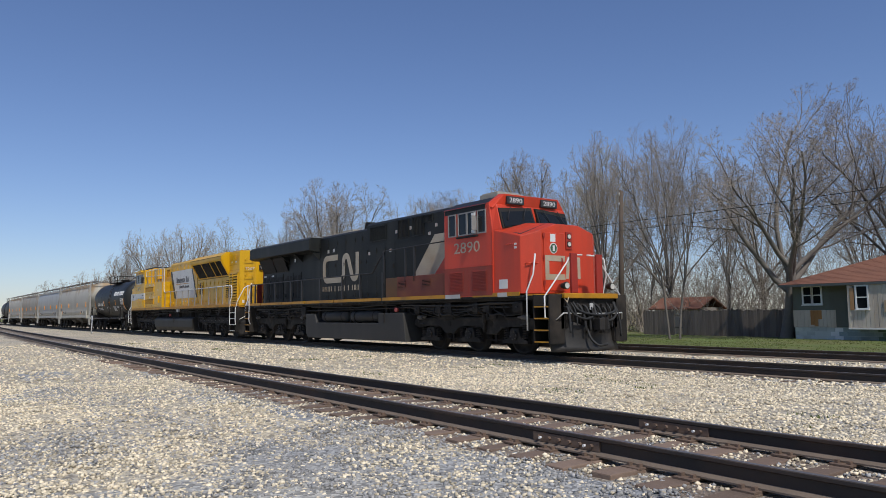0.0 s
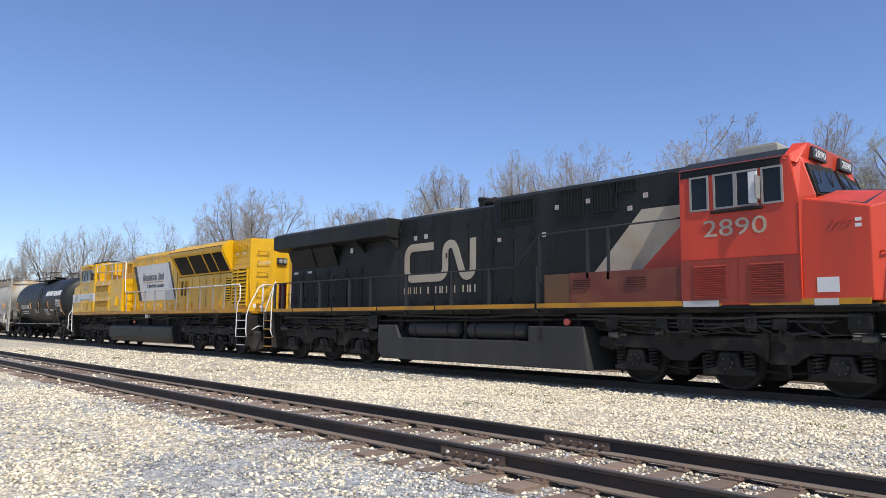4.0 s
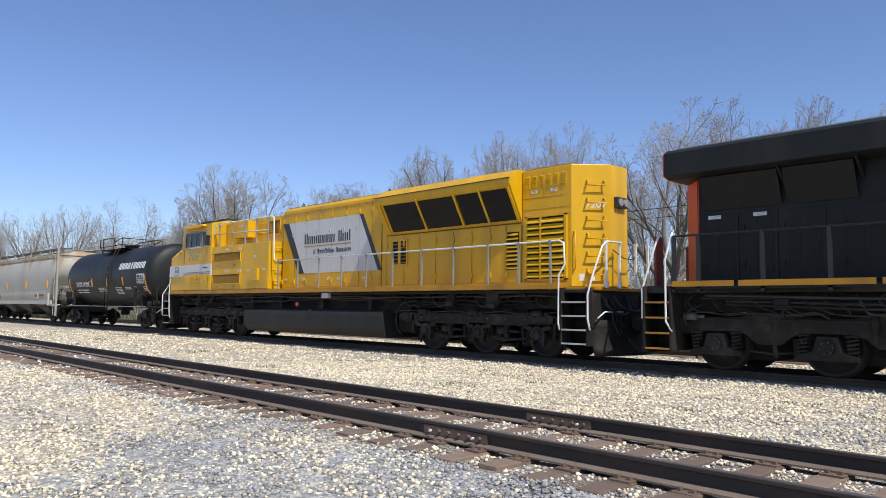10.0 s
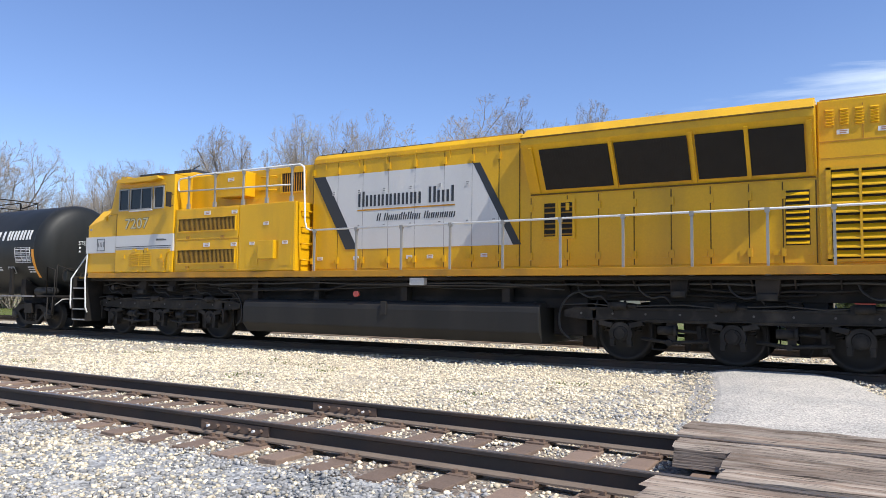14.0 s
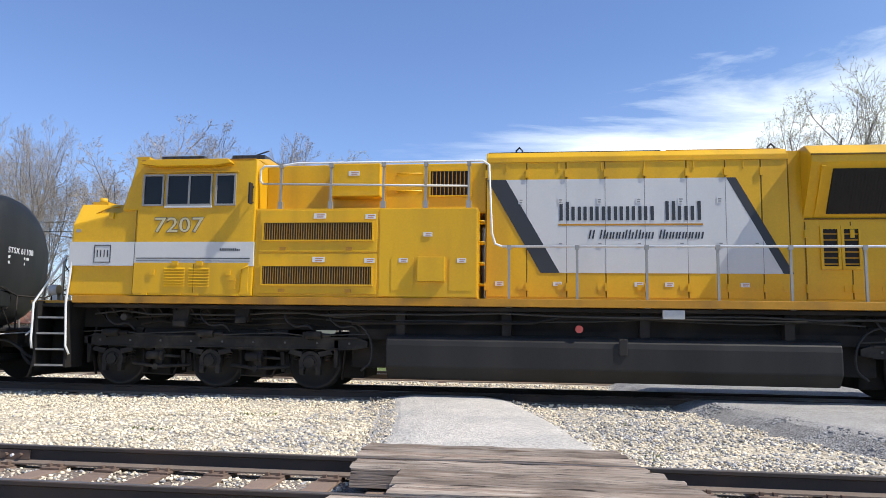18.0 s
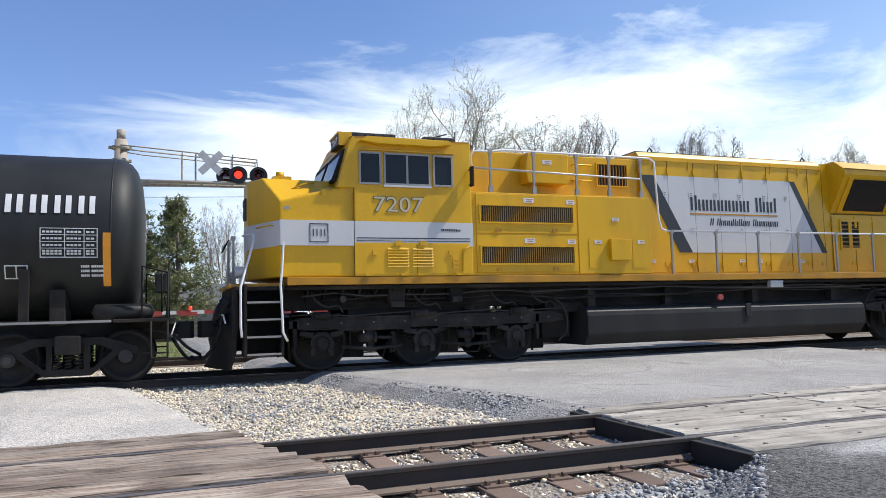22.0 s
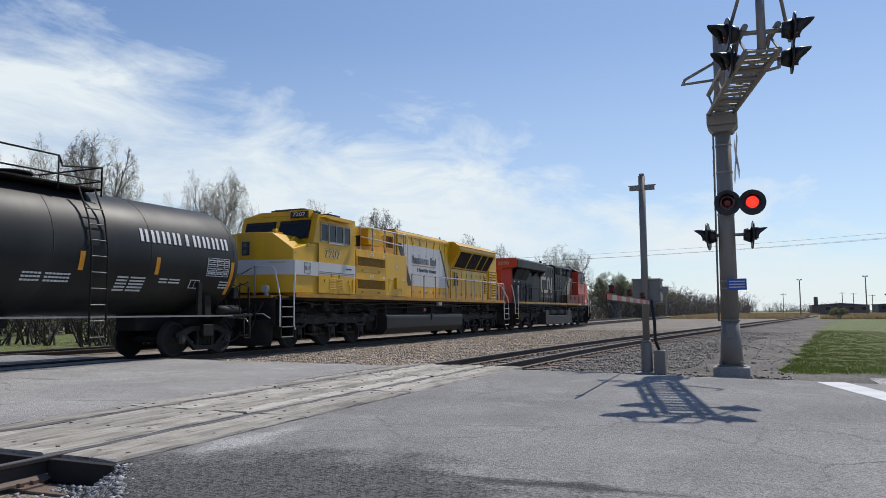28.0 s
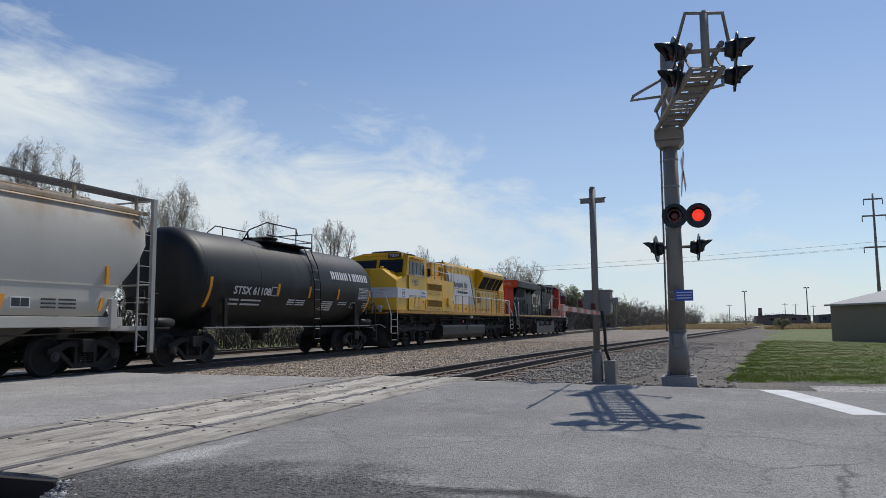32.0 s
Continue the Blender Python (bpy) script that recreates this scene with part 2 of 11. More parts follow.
M_PLANK = plank_mat("crossing_plank", (0.40, 0.335, 0.27), (0.225, 0.16, 0.115), 0.9)
M_PLANK_L = plank_mat("dusty_crossing_plank", (0.50, 0.465, 0.395), (0.39, 0.35, 0.29), 0.5)
M_CONC = mat("pale_concrete", (0.40, 0.385, 0.36), 0.92, 0, 0.3, 0.8, 55, bump=0.008, dirt=(0.25, 0.245, 0.24), dirt_amt=0.7, dirt_scale=0.9)
M_BLACK = mat("satin_black_paint", (0.0158, 0.0170, 0.0160), 0.5, 0, 0.45, 0.9, 30, spec=0.21, streak=True, dirt=(0.045, 0.044, 0.039), dirt_amt=0.35, dirt_scale=1.6)
M_FRAME = mat("grimy_black_underframe", (0.017, 0.015, 0.0135), 0.8, 0, 0.5, 2.0, 40, spec=0.25, dirt=(0.062, 0.05, 0.04), dirt_amt=0.7)
M_TANKGREY = mat("dusty_fuel_tank", (0.023, 0.0222, 0.021), 0.55, 0, 0.35, 1.2, 30, spec=0.22, dirt=(0.042, 0.038, 0.034), dirt_amt=0.6, streak=True)
M_RED = mat("railway_red_paint", (0.60, 0.050, 0.017), 0.42, 0, 0.24, 0.8, 30, dirt=(0.30, 0.042, 0.022), dirt_amt=0.55, streak=True)
M_CREAM = mat("faded_cream_decal", (0.43, 0.37, 0.28), 0.6, 0, 0.3, 2, 30, dirt=(0.33, 0.22, 0.12), dirt_amt=0.5)
M_YELLOW = mat("locomotive_yellow", (0.68, 0.376, 0.006), 0.36, 0, 0.22, 0.7, 25, dirt=(0.35, 0.21, 0.02), dirt_amt=0.5, streak=True, spec=0.4)
M_SILL = mat("sill_stripe_yellow", (0.45, 0.21, 0.006), 0.5, 0, 0.35, 2, 30, dirt=(0.14, 0.075, 0.02), dirt_amt=0.65)
M_WHITE = mat("pale_grey_panel", (0.57, 0.565, 0.55), 0.45, 0, 0.12, 0.8, 30, dirt=(0.46, 0.46, 0.45), dirt_amt=0.3, streak=True)
M_DARKSTRIPE = mat("charcoal_stripe", (0.025, 0.028, 0.033), 0.5, 0, 0.2, 1, 30)
M_RAILING = mat("white_handrail", (0.72, 0.72, 0.70), 0.5, 0, 0.2, 3, 30)
M_POSTGREY = mat("grey_stanchion", (0.50, 0.49, 0.47), 0.5, 0.2, 0.25, 3, 30)
M_GLASS = glass_mat()
M_GRILLE = mat("dark_grille", (0.012, 0.010, 0.008), 0.8, 0, 0.3, 6, 60)
M_WHEEL = mat("rusty_wheel_steel", (0.019, 0.0165, 0.0145), 0.75, 0.1, 0.5, 4, 50)
M_TANKBLACK = mat("tank_car_black", (0.0135, 0.0148, 0.0145), 0.5, 0, 0.3, 0.8, 30, dirt=(0.04, 0.038, 0.036), dirt_amt=0.5, streak=True, spec=0.3)
M_LETTER = mat("white_lettering", (0.66, 0.66, 0.65), 0.6, 0, 0.15, 4, 40)
M_HOPPER = mat("hopper_grey_paint", (0.37, 0.345, 0.295), 0.65, 0, 0.25, 0.5, 25, spec=0.25, dirt=(0.33, 0.235, 0.145), dirt_amt=0.75, streak=True)
M_REFL = mat("reflective_amber", (0.75, 0.30, 0.02), 0.4, 0, 0.2, 5, 40)
M_GALV = mat("galvanised_steel", (0.23, 0.212, 0.185), 0.6, 0.1, 0.3, 1.5, 30, dirt=(0.22, 0.21, 0.2), dirt_amt=0.5)
M_LAMPBLACK = mat("signal_hood_black", (0.012, 0.012, 0.013), 0.45, 0, 0.3, 4, 40)
M_REDLENS = mat("dark_red_lens", (0.09, 0.006, 0.005), 0.25, 0, 0.3, 8, 60)
M_REDLIT = mat("lit_red_lens", (0.5, 0.02, 0.01), 0.3, 0, 0.2, 8, 60, emit=(1.0, 0.05, 0.025), emit_str=1.15)
M_BARK = mat("grey_bark", (0.17, 0.15, 0.13), 0.9, 0, 0.5, 2.0, 25, objrand=0.4)
M_TWIG = mat("bare_twig", (0.32, 0.275, 0.23), 0.9, 0, 0.35, 0.6, 12, objrand=0.35)
M_BUD = mat("spring_bud_leaf", (0.52, 0.53, 0.33), 0.8, 0, 0.4, 0.8, 9, island=0.5, thin=0.5)
M_GRASS = mat("spring_grass_blade", (0.125, 0.162, 0.032), 0.8, 0, 0.2, 0.2, 8, island=0.4, thin=0.35)
M_SIDING = mat("weathered_grey_siding", (0.52, 0.465, 0.40), 0.85, 0, 0.4, 1.5, 30, streak=True, dirt=(0.32, 0.18, 0.09), dirt_amt=0.5, dirt_scale=0.8)
M_DKSIDE = mat("slate_grey_shingle", (0.09, 0.10, 0.10), 0.85, 0, 0.3, 1.5, 30)
M_ROOF = mat("red_brown_shingle", (0.20, 0.088, 0.056), 0.9, 0, 0.35, 1.2, 25, island=0.25)
M_BLOCK = mat("pale_foundation_block", (0.50, 0.53, 0.51), 0.9, 0, 0.3, 1.5, 25, objrand=0.3)
M_TRIM = mat("white_window_trim", (0.72, 0.73, 0.72), 0.6, 0, 0.15, 3, 30)
M_FENCE = mat("old_fence_board", (0.15, 0.125, 0.105), 0.9, 0, 0.4, 1.5, 30, objrand=0.5, streak=True)
M_POLEWOOD = mat("creosoted_pole", (0.095, 0.07, 0.052), 0.9, 0, 0.4, 2, 30, streak=True)
M_SHED = mat("tan_metal_siding", (0.24, 0.205, 0.135), 0.6, 0, 0.15, 0.6, 20)
M_SHEDROOF = mat("white_metal_roof", (0.36, 0.35, 0.325), 0.5, 0, 0.12, 0.5, 20)
M_BLUE = mat("blue_sign_paint", (0.03, 0.10, 0.42), 0.5, 0, 0.2, 5, 30)
M_LINE = mat("white_road_paint", (0.66, 0.66, 0.64), 0.8, 0, 0.25, 2, 40, dirt=(0.4, 0.4, 0.4), dirt_amt=0.5)
M_CABLE = mat("black_cable", (0.02, 0.02, 0.02), 0.7, 0, 0.2, 3, 30)


def ground_mat(name, base, spots, bump=0.02, rough=0.95, scale=0.25, cell=22):
    """Ground with two large tints, cell-like stones and fine grain."""
    m = bpy.data.materials.new(name)
    m.use_nodes = True
    nt = m.node_tree
    b = nt.nodes["Principled BSDF"]
    L = nt.links.new
    tc = nt.nodes.new("ShaderNodeTexCoord")
    na = nt.nodes.new("ShaderNodeTexNoise")
    na.inputs["Scale"].default_value, na.inputs["Detail"].default_value = scale, 7
    L(tc.outputs["Object"], na.inputs["Vector"])
    mr = nt.nodes.new("ShaderNodeMapRange")
    mr.inputs["From Min"].default_value, mr.inputs["From Max"].default_value = 0.40, 0.60
    L(na.outputs["Fac"], mr.inputs["Value"])
    mx = nt.nodes.new("ShaderNodeMix")
    mx.data_type = "RGBA"
    L(mr.outputs[0], mx.inputs["Factor"])
    mx.inputs["A"].default_value, mx.inputs["B"].default_value = (*base, 1), (*spots, 1)
    vo = nt.nodes.new("ShaderNodeTexVoronoi")
    vo.inputs["Scale"].default_value = cell
    L(tc.outputs["Object"], vo.inputs["Vector"])
    hs = nt.nodes.new("ShaderNodeSeparateColor")
    L(vo.outputs["Color"], hs.inputs[0])
    ma = nt.nodes.new("ShaderNodeMath")
    ma.operation = "MULTIPLY_ADD"
    L(hs.outputs[0], ma.inputs[0])
    ma.inputs[1].default_value, ma.inputs[2].default_value = 0.9, 0.55
    mu = nt.nodes.new("ShaderNodeMix")
    mu.data_type, mu.blend_type = "RGBA", "MULTIPLY"
    mu.inputs["Factor"].default_value = 1
    L(mx.outputs["Result"], mu.inputs["A"])
    L(ma.outputs[0], mu.inputs["B"])
    L(mu.outputs["Result"], b.inputs["Base Color"])
    b.inputs["Roughness"].default_value = rough
    bp = nt.nodes.new("ShaderNodeBump")
    bp.inputs["Strength"].default_value, bp.inputs["Distance"].default_value = 0.8, bump
    L(vo.outputs["Distance"], bp.inputs["Height"])
    L(bp.outputs[0], b.inputs["Normal"])
    return m


M_GRAVEL = ground_mat("cream_gravel_bed", (0.49, 0.42, 0.305), (0.38, 0.34, 0.27))
M_GRAVEL_G = ground_mat("grey_gravel_bed", (0.27, 0.275, 0.28), (0.36, 0.345, 0.31))
M_TURF = ground_mat("spring_turf", (0.115, 0.152, 0.036), (0.145, 0.148, 0.054), 0.03)
M_FIELD = ground_mat("dry_field", (0.22, 0.165, 0.085), (0.12, 0.13, 0.05), 0.03, scale=0.05)


def asphalt_mat(name, lo, hi):
    """Worn asphalt from lo to hi: aggregate speckle, pale wear, cracks, and a dark tarred repair by the siding."""
    m = bpy.data.materials.new(name)
    m.use_nodes = True
    nt = m.node_tree
    b = nt.nodes["Principled BSDF"]
    L = nt.links.new
    tc = nt.nodes.new("ShaderNodeTexCoord").outputs["Object"]

    def tex(kind, scale, detail=4, vec=None):
        n = nt.nodes.new(kind)
        n.inputs["Scale"].default_value = scale
        if "Detail" in n.inputs:
            n.inputs["Detail"].default_value = detail
        L(vec or tc, n.inputs["Vector"])
        return n

    def ma(op, x, y, clamp=False):
        n = nt.nodes.new("ShaderNodeMath")
        n.operation, n.use_clamp = op, clamp
        for i, q in enumerate((x, y)):
            if isinstance(q, (int, float)):
                n.inputs[i].default_value = q
            else:
                L(q, n.inputs[i])
        return n.outputs[0]

    def mix(f, x, y, mode="MIX"):
        n = nt.nodes.new("ShaderNodeMix")
        n.data_type, n.blend_type = "RGBA", mode
        for s, q in (("Factor", f), ("A", x), ("B", y)):
            if isinstance(q, (int, float)):
                n.inputs[s].default_value = q
            elif isinstance(q, tuple):
                n.inputs[s].default_value = (*q, 1)
            else:
                L(q, n.inputs[s])
        return n.outputs["Result"]

    wear = tex("ShaderNodeTexNoise", 0.5, 6).outputs["Fac"]
    mid = tex("ShaderNodeTexNoise", 5.0, 6).outputs["Fac"]
    grit = tex("ShaderNodeTexVoronoi", 75)
    sc = nt.nodes.new("ShaderNodeSeparateColor")
    L(grit.outputs["Color"], sc.inputs[0])
    col = mix(ma("MULTIPLY", ma("SUBTRACT", wear, 0.38), 4.0, True), lo, hi)
    # the repair: rough dark asphalt round (3.9, 3.1) with a worn edge and a broken black seam east of it
    sp = nt.nodes.new("ShaderNodeSeparateXYZ")
    L(tc, sp.inputs[0])
    rag = ma("ADD", ma("MULTIPLY", ma("SUBTRACT", tex("ShaderNodeTexNoise", 2.2, 7).outputs["Fac"], 0.5), 2.6),
             ma("MULTIPLY", ma("SUBTRACT", tex("ShaderNodeTexNoise", 26, 4).outputs["Fac"], 0.5), 2.4))
    dx = ma("MULTIPLY", ma("SUBTRACT", sp.outputs["X"], 3.7), 0.66)
    dy = ma("MULTIPLY", ma("SUBTRACT", sp.outputs["Y"], 3.0), 0.60)
    edge = ma("ADD", ma("ADD", ma("MULTIPLY", dx, dx), ma("MULTIPLY", dy, dy)), rag)
    patch = ma("MULTIPLY", ma("SUBTRACT", 1.75, edge), 1.1, True)
    seam_d = ma("ABSOLUTE", ma("ADD", ma("SUBTRACT", sp.outputs["X"], 5.05), ma("MULTIPLY", ma("SUBTRACT", wear, 0.5), 0.9)), 0.0)
    seam_y = ma("SUBTRACT", 1.0, ma("ABSOLUTE", ma("MULTIPLY", ma("SUBTRACT", sp.outputs["Y"], 1.4), 0.8), 0.0))
    seam = ma("MULTIPLY", ma("SUBTRACT", ma("MULTIPLY", seam_y, 1.2, True), ma("ADD", ma("MULTIPLY", seam_d, 6.0), ma("MULTIPLY", rag, 0.35))), 1.4, True)
    dust_d = ma("ADD", ma("ABSOLUTE", ma("MULTIPLY", ma("SUBTRACT", sp.outputs["X"], 5.6), 0.8), 0.0), ma("ABSOLUTE", ma("MULTIPLY", ma("SUBTRACT", sp.outputs["Y"], 4.35), 3.2), 0.0))
    dust = ma("MULTIPLY", ma("SUBTRACT", 1.0, ma("ADD", dust_d, ma("MULTIPLY", rag, 0.5))), 1.6, True)
    scuff = ma("MULTIPLY", ma("SUBTRACT", tex("ShaderNodeTexNoise", 1.6, 8).outputs["Fac"], 0.56), 6.0, True)
    col = mix(ma("MULTIPLY", scuff, 0.5), col, tuple(1.28 * q for q in hi))
    # thin cracks, and long seams along the road
    ck = tex("ShaderNodeTexVoronoi", 0.55)
    ck.feature = "DISTANCE_TO_EDGE"
    wob = tex("ShaderNodeTexNoise", 2.5, 4)
    wv = nt.nodes.new("ShaderNodeVectorMath")
    wv.operation = "MULTIPLY_ADD"
    L(wob.outputs["Color"], wv.inputs[0])
    wv.inputs[1].default_value = (0.5, 0.5, 0.0)
    L(tc, wv.inputs[2])
    L(wv.outputs[0], ck.inputs["Vector"])
    crack = ma("SUBTRACT", 1.0, ma("MULTIPLY", ck.outputs["Distance"], 90.0), True)
    col = mix(ma("MULTIPLY", crack, ma("MULTIPLY", ma("SUBTRACT", wear, 0.40), 3.0, True)), col, (0.05, 0.049, 0.047))
    col = mix(ma("MULTIPLY", dust, 0.7), col, (0.34, 0.33, 0.31))
    coarse = tex("ShaderNodeTexVoronoi", 38)
    cs = nt.nodes.new("ShaderNodeSeparateColor")
    L(coarse.outputs["Color"], cs.inputs[0])
    stony = mix(ma("MULTIPLY", ma("SUBTRACT", cs.outputs[0], 0.62), 3.0, True), (0.012, 0.0115, 0.011), (0.075, 0.072, 0.067))
    col = mix(ma("MULTIPLY", patch, 0.92), col, stony)
    col = mix(ma("MULTIPLY", seam, 0.85), col, (0.022, 0.021, 0.020))
    sp2 = ma("ADD", ma("MULTIPLY", sc.outputs[0], 0.95), 0.5)
    col = mix(1.0, col, sp2, "MULTIPLY")
    L(col, b.inputs["Base Color"])
    b.inputs["Roughness"].default_value = 0.92
    bp = nt.nodes.new("ShaderNodeBump")
    bp.inputs["Strength"].default_value, bp.inputs["Distance"].default_value = 0.7, 0.008
    L(ma("ADD", grit.outputs["Distance"], ma("MULTIPLY", patch, ma("MULTIPLY", coarse.outputs["Distance"], 2.0))), bp.inputs["Height"])
    L(bp.outputs[0], b.inputs["Normal"])
    return m


M_ASPHALT = asphalt_mat("worn_asphalt", (0.146, 0.141, 0.132), (0.192, 0.185, 0.172))
M_PAVE = asphalt_mat("worn_grey_pavement", (0.200, 0.191, 0.176), (0.252, 0.241, 0.222))

M_DIRT = ground_mat("brown_track_dirt", (0.20, 0.155, 0.12), (0.28, 0.24, 0.19), 0.02, 0.95, 1.5, 40)
M_APRON = ground_mat("crushed_stone_apron", (0.50, 0.465, 0.41), (0.42, 0.395, 0.355), 0.008, 0.95, 0.9, 70)
M_RAILFOOT = mat("dusty_rail_foot", (0.17, 0.13, 0.10), 0.9, 0, 0.4, 3.0, 40)
M_CREOSOTE = mat("creosoted_timber", (0.022, 0.018, 0.015), 0.85, 0, 0.5, 4.0, 50, streak=(0.3, 3, 3))
M_SHOULDER = ground_mat("loose_grey_shoulder", (0.22, 0.212, 0.198), (0.31, 0.30, 0.278), 0.02, 0.95, 1.2, 45)
M_STONE_E = mat("brown_grey_ballast_stone", (0.27, 0.24, 0.20), 0.95, 0, 0.25, 0.35, 30, island=1.0)
M_GRAVEL_E = ground_mat("brown_grey_gravel_bed", (0.155, 0.135, 0.11), (0.10, 0.088, 0.074))
M_DARKDIRT = ground_mat("dark_trodden_dirt", (0.10, 0.088, 0.072), (0.17, 0.15, 0.125), 0.02, 0.95, 0.6, 30)
M_STONE_T = mat("tan_ballast_stone", (0.46, 0.37, 0.27), 0.95, 0, 0.25, 0.35, 30, island=1.0)
M_GRAVEL_T = ground_mat("tan_gravel_bed", (0.235, 0.195, 0.15), (0.18, 0.155, 0.125))
M_BOLT = mat("dusty_bolt_head", (0.24, 0.205, 0.165), 0.8, 0.1, 0.3, 8, 60)

# ---- mesh building ----
class Mesh:
    """A small mesh builder: boxes, prisms, cylinders, tubes, all in one part."""

    def __init__(self):
        self.v, self.f, self.s = [], [], []

    def add(self, vs, fs, smooth=False):
        o = len(self.v)
        self.v += [tuple(p) for p in vs]
        self.f += [tuple(i + o for i in q) for q in fs]
        self.s += [smooth] * len(fs)
        return self

    def box(self, x0, x1, y0, y1, z0, z1):
        vs = [(x, y, z) for x in (x0, x1) for y in (y0, y1) for z in (z0, z1)]
        return self.add(vs, [(0, 1, 3, 2), (4, 6, 7, 5), (0, 4, 5, 1), (2, 3, 7, 6), (0, 2, 6, 4), (1, 5, 7, 3)])

    def prism(self, poly, axis, lo, hi):
        """Polygon in the plane across the axis (x: (y, z); y: (x, z); z: (x, y)), pulled from lo to hi."""
        n = len(poly)
        put = {"x": lambda a, b, c: (c, a, b), "y": lambda a, b, c: (a, c, b), "z": lambda a, b, c: (a, b, c)}[axis]
        vs = [put(a, b, lo) for a, b in poly] + [put(a, b, hi) for a, b in poly]
        fs = [tuple(range(n))[::-1], tuple(range(n, 2 * n))] + [(i, (i + 1) % n, n + (i + 1) % n, n + i) for i in range(n)]
        return self.add(vs, fs)

    def loft(self, a, b):
        """Two matching loops of points, joined and capped."""
        n = len(a)
        return self.add(list(a) + list(b), [tuple(range(n))[::-1], tuple(range(n, 2 * n))] + [(i, (i + 1) % n, n + (i + 1) % n, n + i) for i in range(n)])

    def cyl(self, p0, p1, r, n=12, r2=None, caps=True):
        p0, p1 = Vector(p0), Vector(p1)
        d = (p1 - p0).normalized()
        u = d.orthogonal().normalized()
        w = d.cross(u)
        r2 = r if r2 is None else r2
        vs = [p0 + (u * math.cos(t) + w * math.sin(t)) * r for t in (2 * math.pi * i / n for i in range(n))]
        vs += [p1 + (u * math.cos(t) + w * math.sin(t)) * r2 for t in (2 * math.pi * i / n for i in range(n))]
        self.add(vs, [(i, (i + 1) % n, n + (i + 1) % n, n + i) for i in range(n)], n > 6)
        if caps:
            o = len(self.v) - 2 * n
            self.f += [tuple(range(o, o + n))[::-1], tuple(range(o + n, o + 2 * n))]
            self.s += [False, False]
        return self

    def tube(self, pts, r, n=6):
        """One bent pipe through all the points."""
        pts = [Vector(p) for p in pts]
        k = len(pts)
        u = (pts[1] - pts[0]).normalized().orthogonal().normalized()
        o = len(self.v)
        for j, p in enumerate(pts):
            d = (pts[min(j + 1, k - 1)] - pts[max(j - 1, 0)]).normalized()
            if j and j < k - 1:
                a, b = (p - pts[j - 1]).normalized(), (pts[j + 1] - p).normalized()
                d = (a + b).normalized() if (a + b).length > 0.05 else a
                grow_by = min(1 / max((1 + a.dot(b)) / 2, 0.25) ** 0.5, 1.6)
            else:
                grow_by = 1.0
            u = (u - d * u.dot(d)).normalized()
            w = d.cross(u)
            for i in range(n):
                t = 2 * math.pi * i / n
                self.v.append(tuple(p + (u * math.cos(t) + w * math.sin(t)) * r * (1 + (grow_by - 1) * 0.5)))
        for j in range(k - 1):
            for i in range(n):
                self.f.append((o + j * n + i, o + j * n + (i + 1) % n, o + (j + 1) * n + (i + 1) % n, o + (j + 1) * n + i))
                self.s.append(n > 5)
        self.f += [tuple(range(o, o + n))[::-1], tuple(range(o + (k - 1) * n, o + k * n))]
        self.s += [False, False]
        return self

    def rings(self, prof, axis_pts, n=20):
        """Solid of revolution: prof is a list of (distance along, radius) from axis_pts[0] towards axis_pts[1]."""
        p0, p1 = Vector(axis_pts[0]), Vector(axis_pts[1])
        d = (p1 - p0).normalized()
        u = d.orthogonal().normalized()
        w = d.cross(u)
        o = len(self.v)
        for s, r in prof:
            for i in range(n):
                t = 2 * math.pi * i / n
                self.v.append(tuple(p0 + d * s + (u * math.cos(t) + w * math.sin(t)) * r))
        k = len(prof)
        for j in range(k - 1):
            for i in range(n):
                self.f.append((o + j * n + i, o + j * n + (i + 1) % n, o + (j + 1) * n + (i + 1) % n, o + (j + 1) * n + i))
                self.s.append(True)
        self.f += [tuple(range(o, o + n))[::-1], tuple(range(o + (k - 1) * n, o + k * n))]
        self.s += [False, False]
        return self

    def data(self, name, bevel=0.0):
        me = bpy.data.meshes.new(name)
        me.from_pydata(self.v, [], self.f)
        bm = bmesh.new()
        bm.from_mesh(me)
        for f, s in zip(bm.faces, self.s):
            f.smooth = s
        bmesh.ops.recalc_face_normals(bm, faces=bm.faces)
        if bevel:
            ed = [e for e in bm.edges if len(e.link_faces) == 2 and e.calc_face_angle(0) > 0.6]
            bmesh.ops.bevel(bm, geom=ed, offset=bevel, segments=2, affect="EDGES", profile=0.6, clamp_overlap=True)
        bm.to_mesh(me)
        bm.free()
        return me


def part(name, mesh, material, parent=None, label="", bevel=0.0, at=None, kind=""):
    """Links a Mesh (or mesh data) as one object, under a thing or a part."""
    me = mesh.data(name, bevel) if isinstance(mesh, Mesh) else mesh
    if material and not me.materials:
        me.materials.append(material)
    ob = new(name, me)
    if parent:
        ob.parent = parent
    if at is not None:
        ob.matrix_basis = at
    return tagged(ob, label, "", "", kind)


def thing(name, label, category, group="", at=None, kind=""):
    ob = new(name)
    ob.empty_display_size = 0.2
    if at is not None:
        ob.matrix_basis = at
    return tagged(ob, label, category, group, kind)


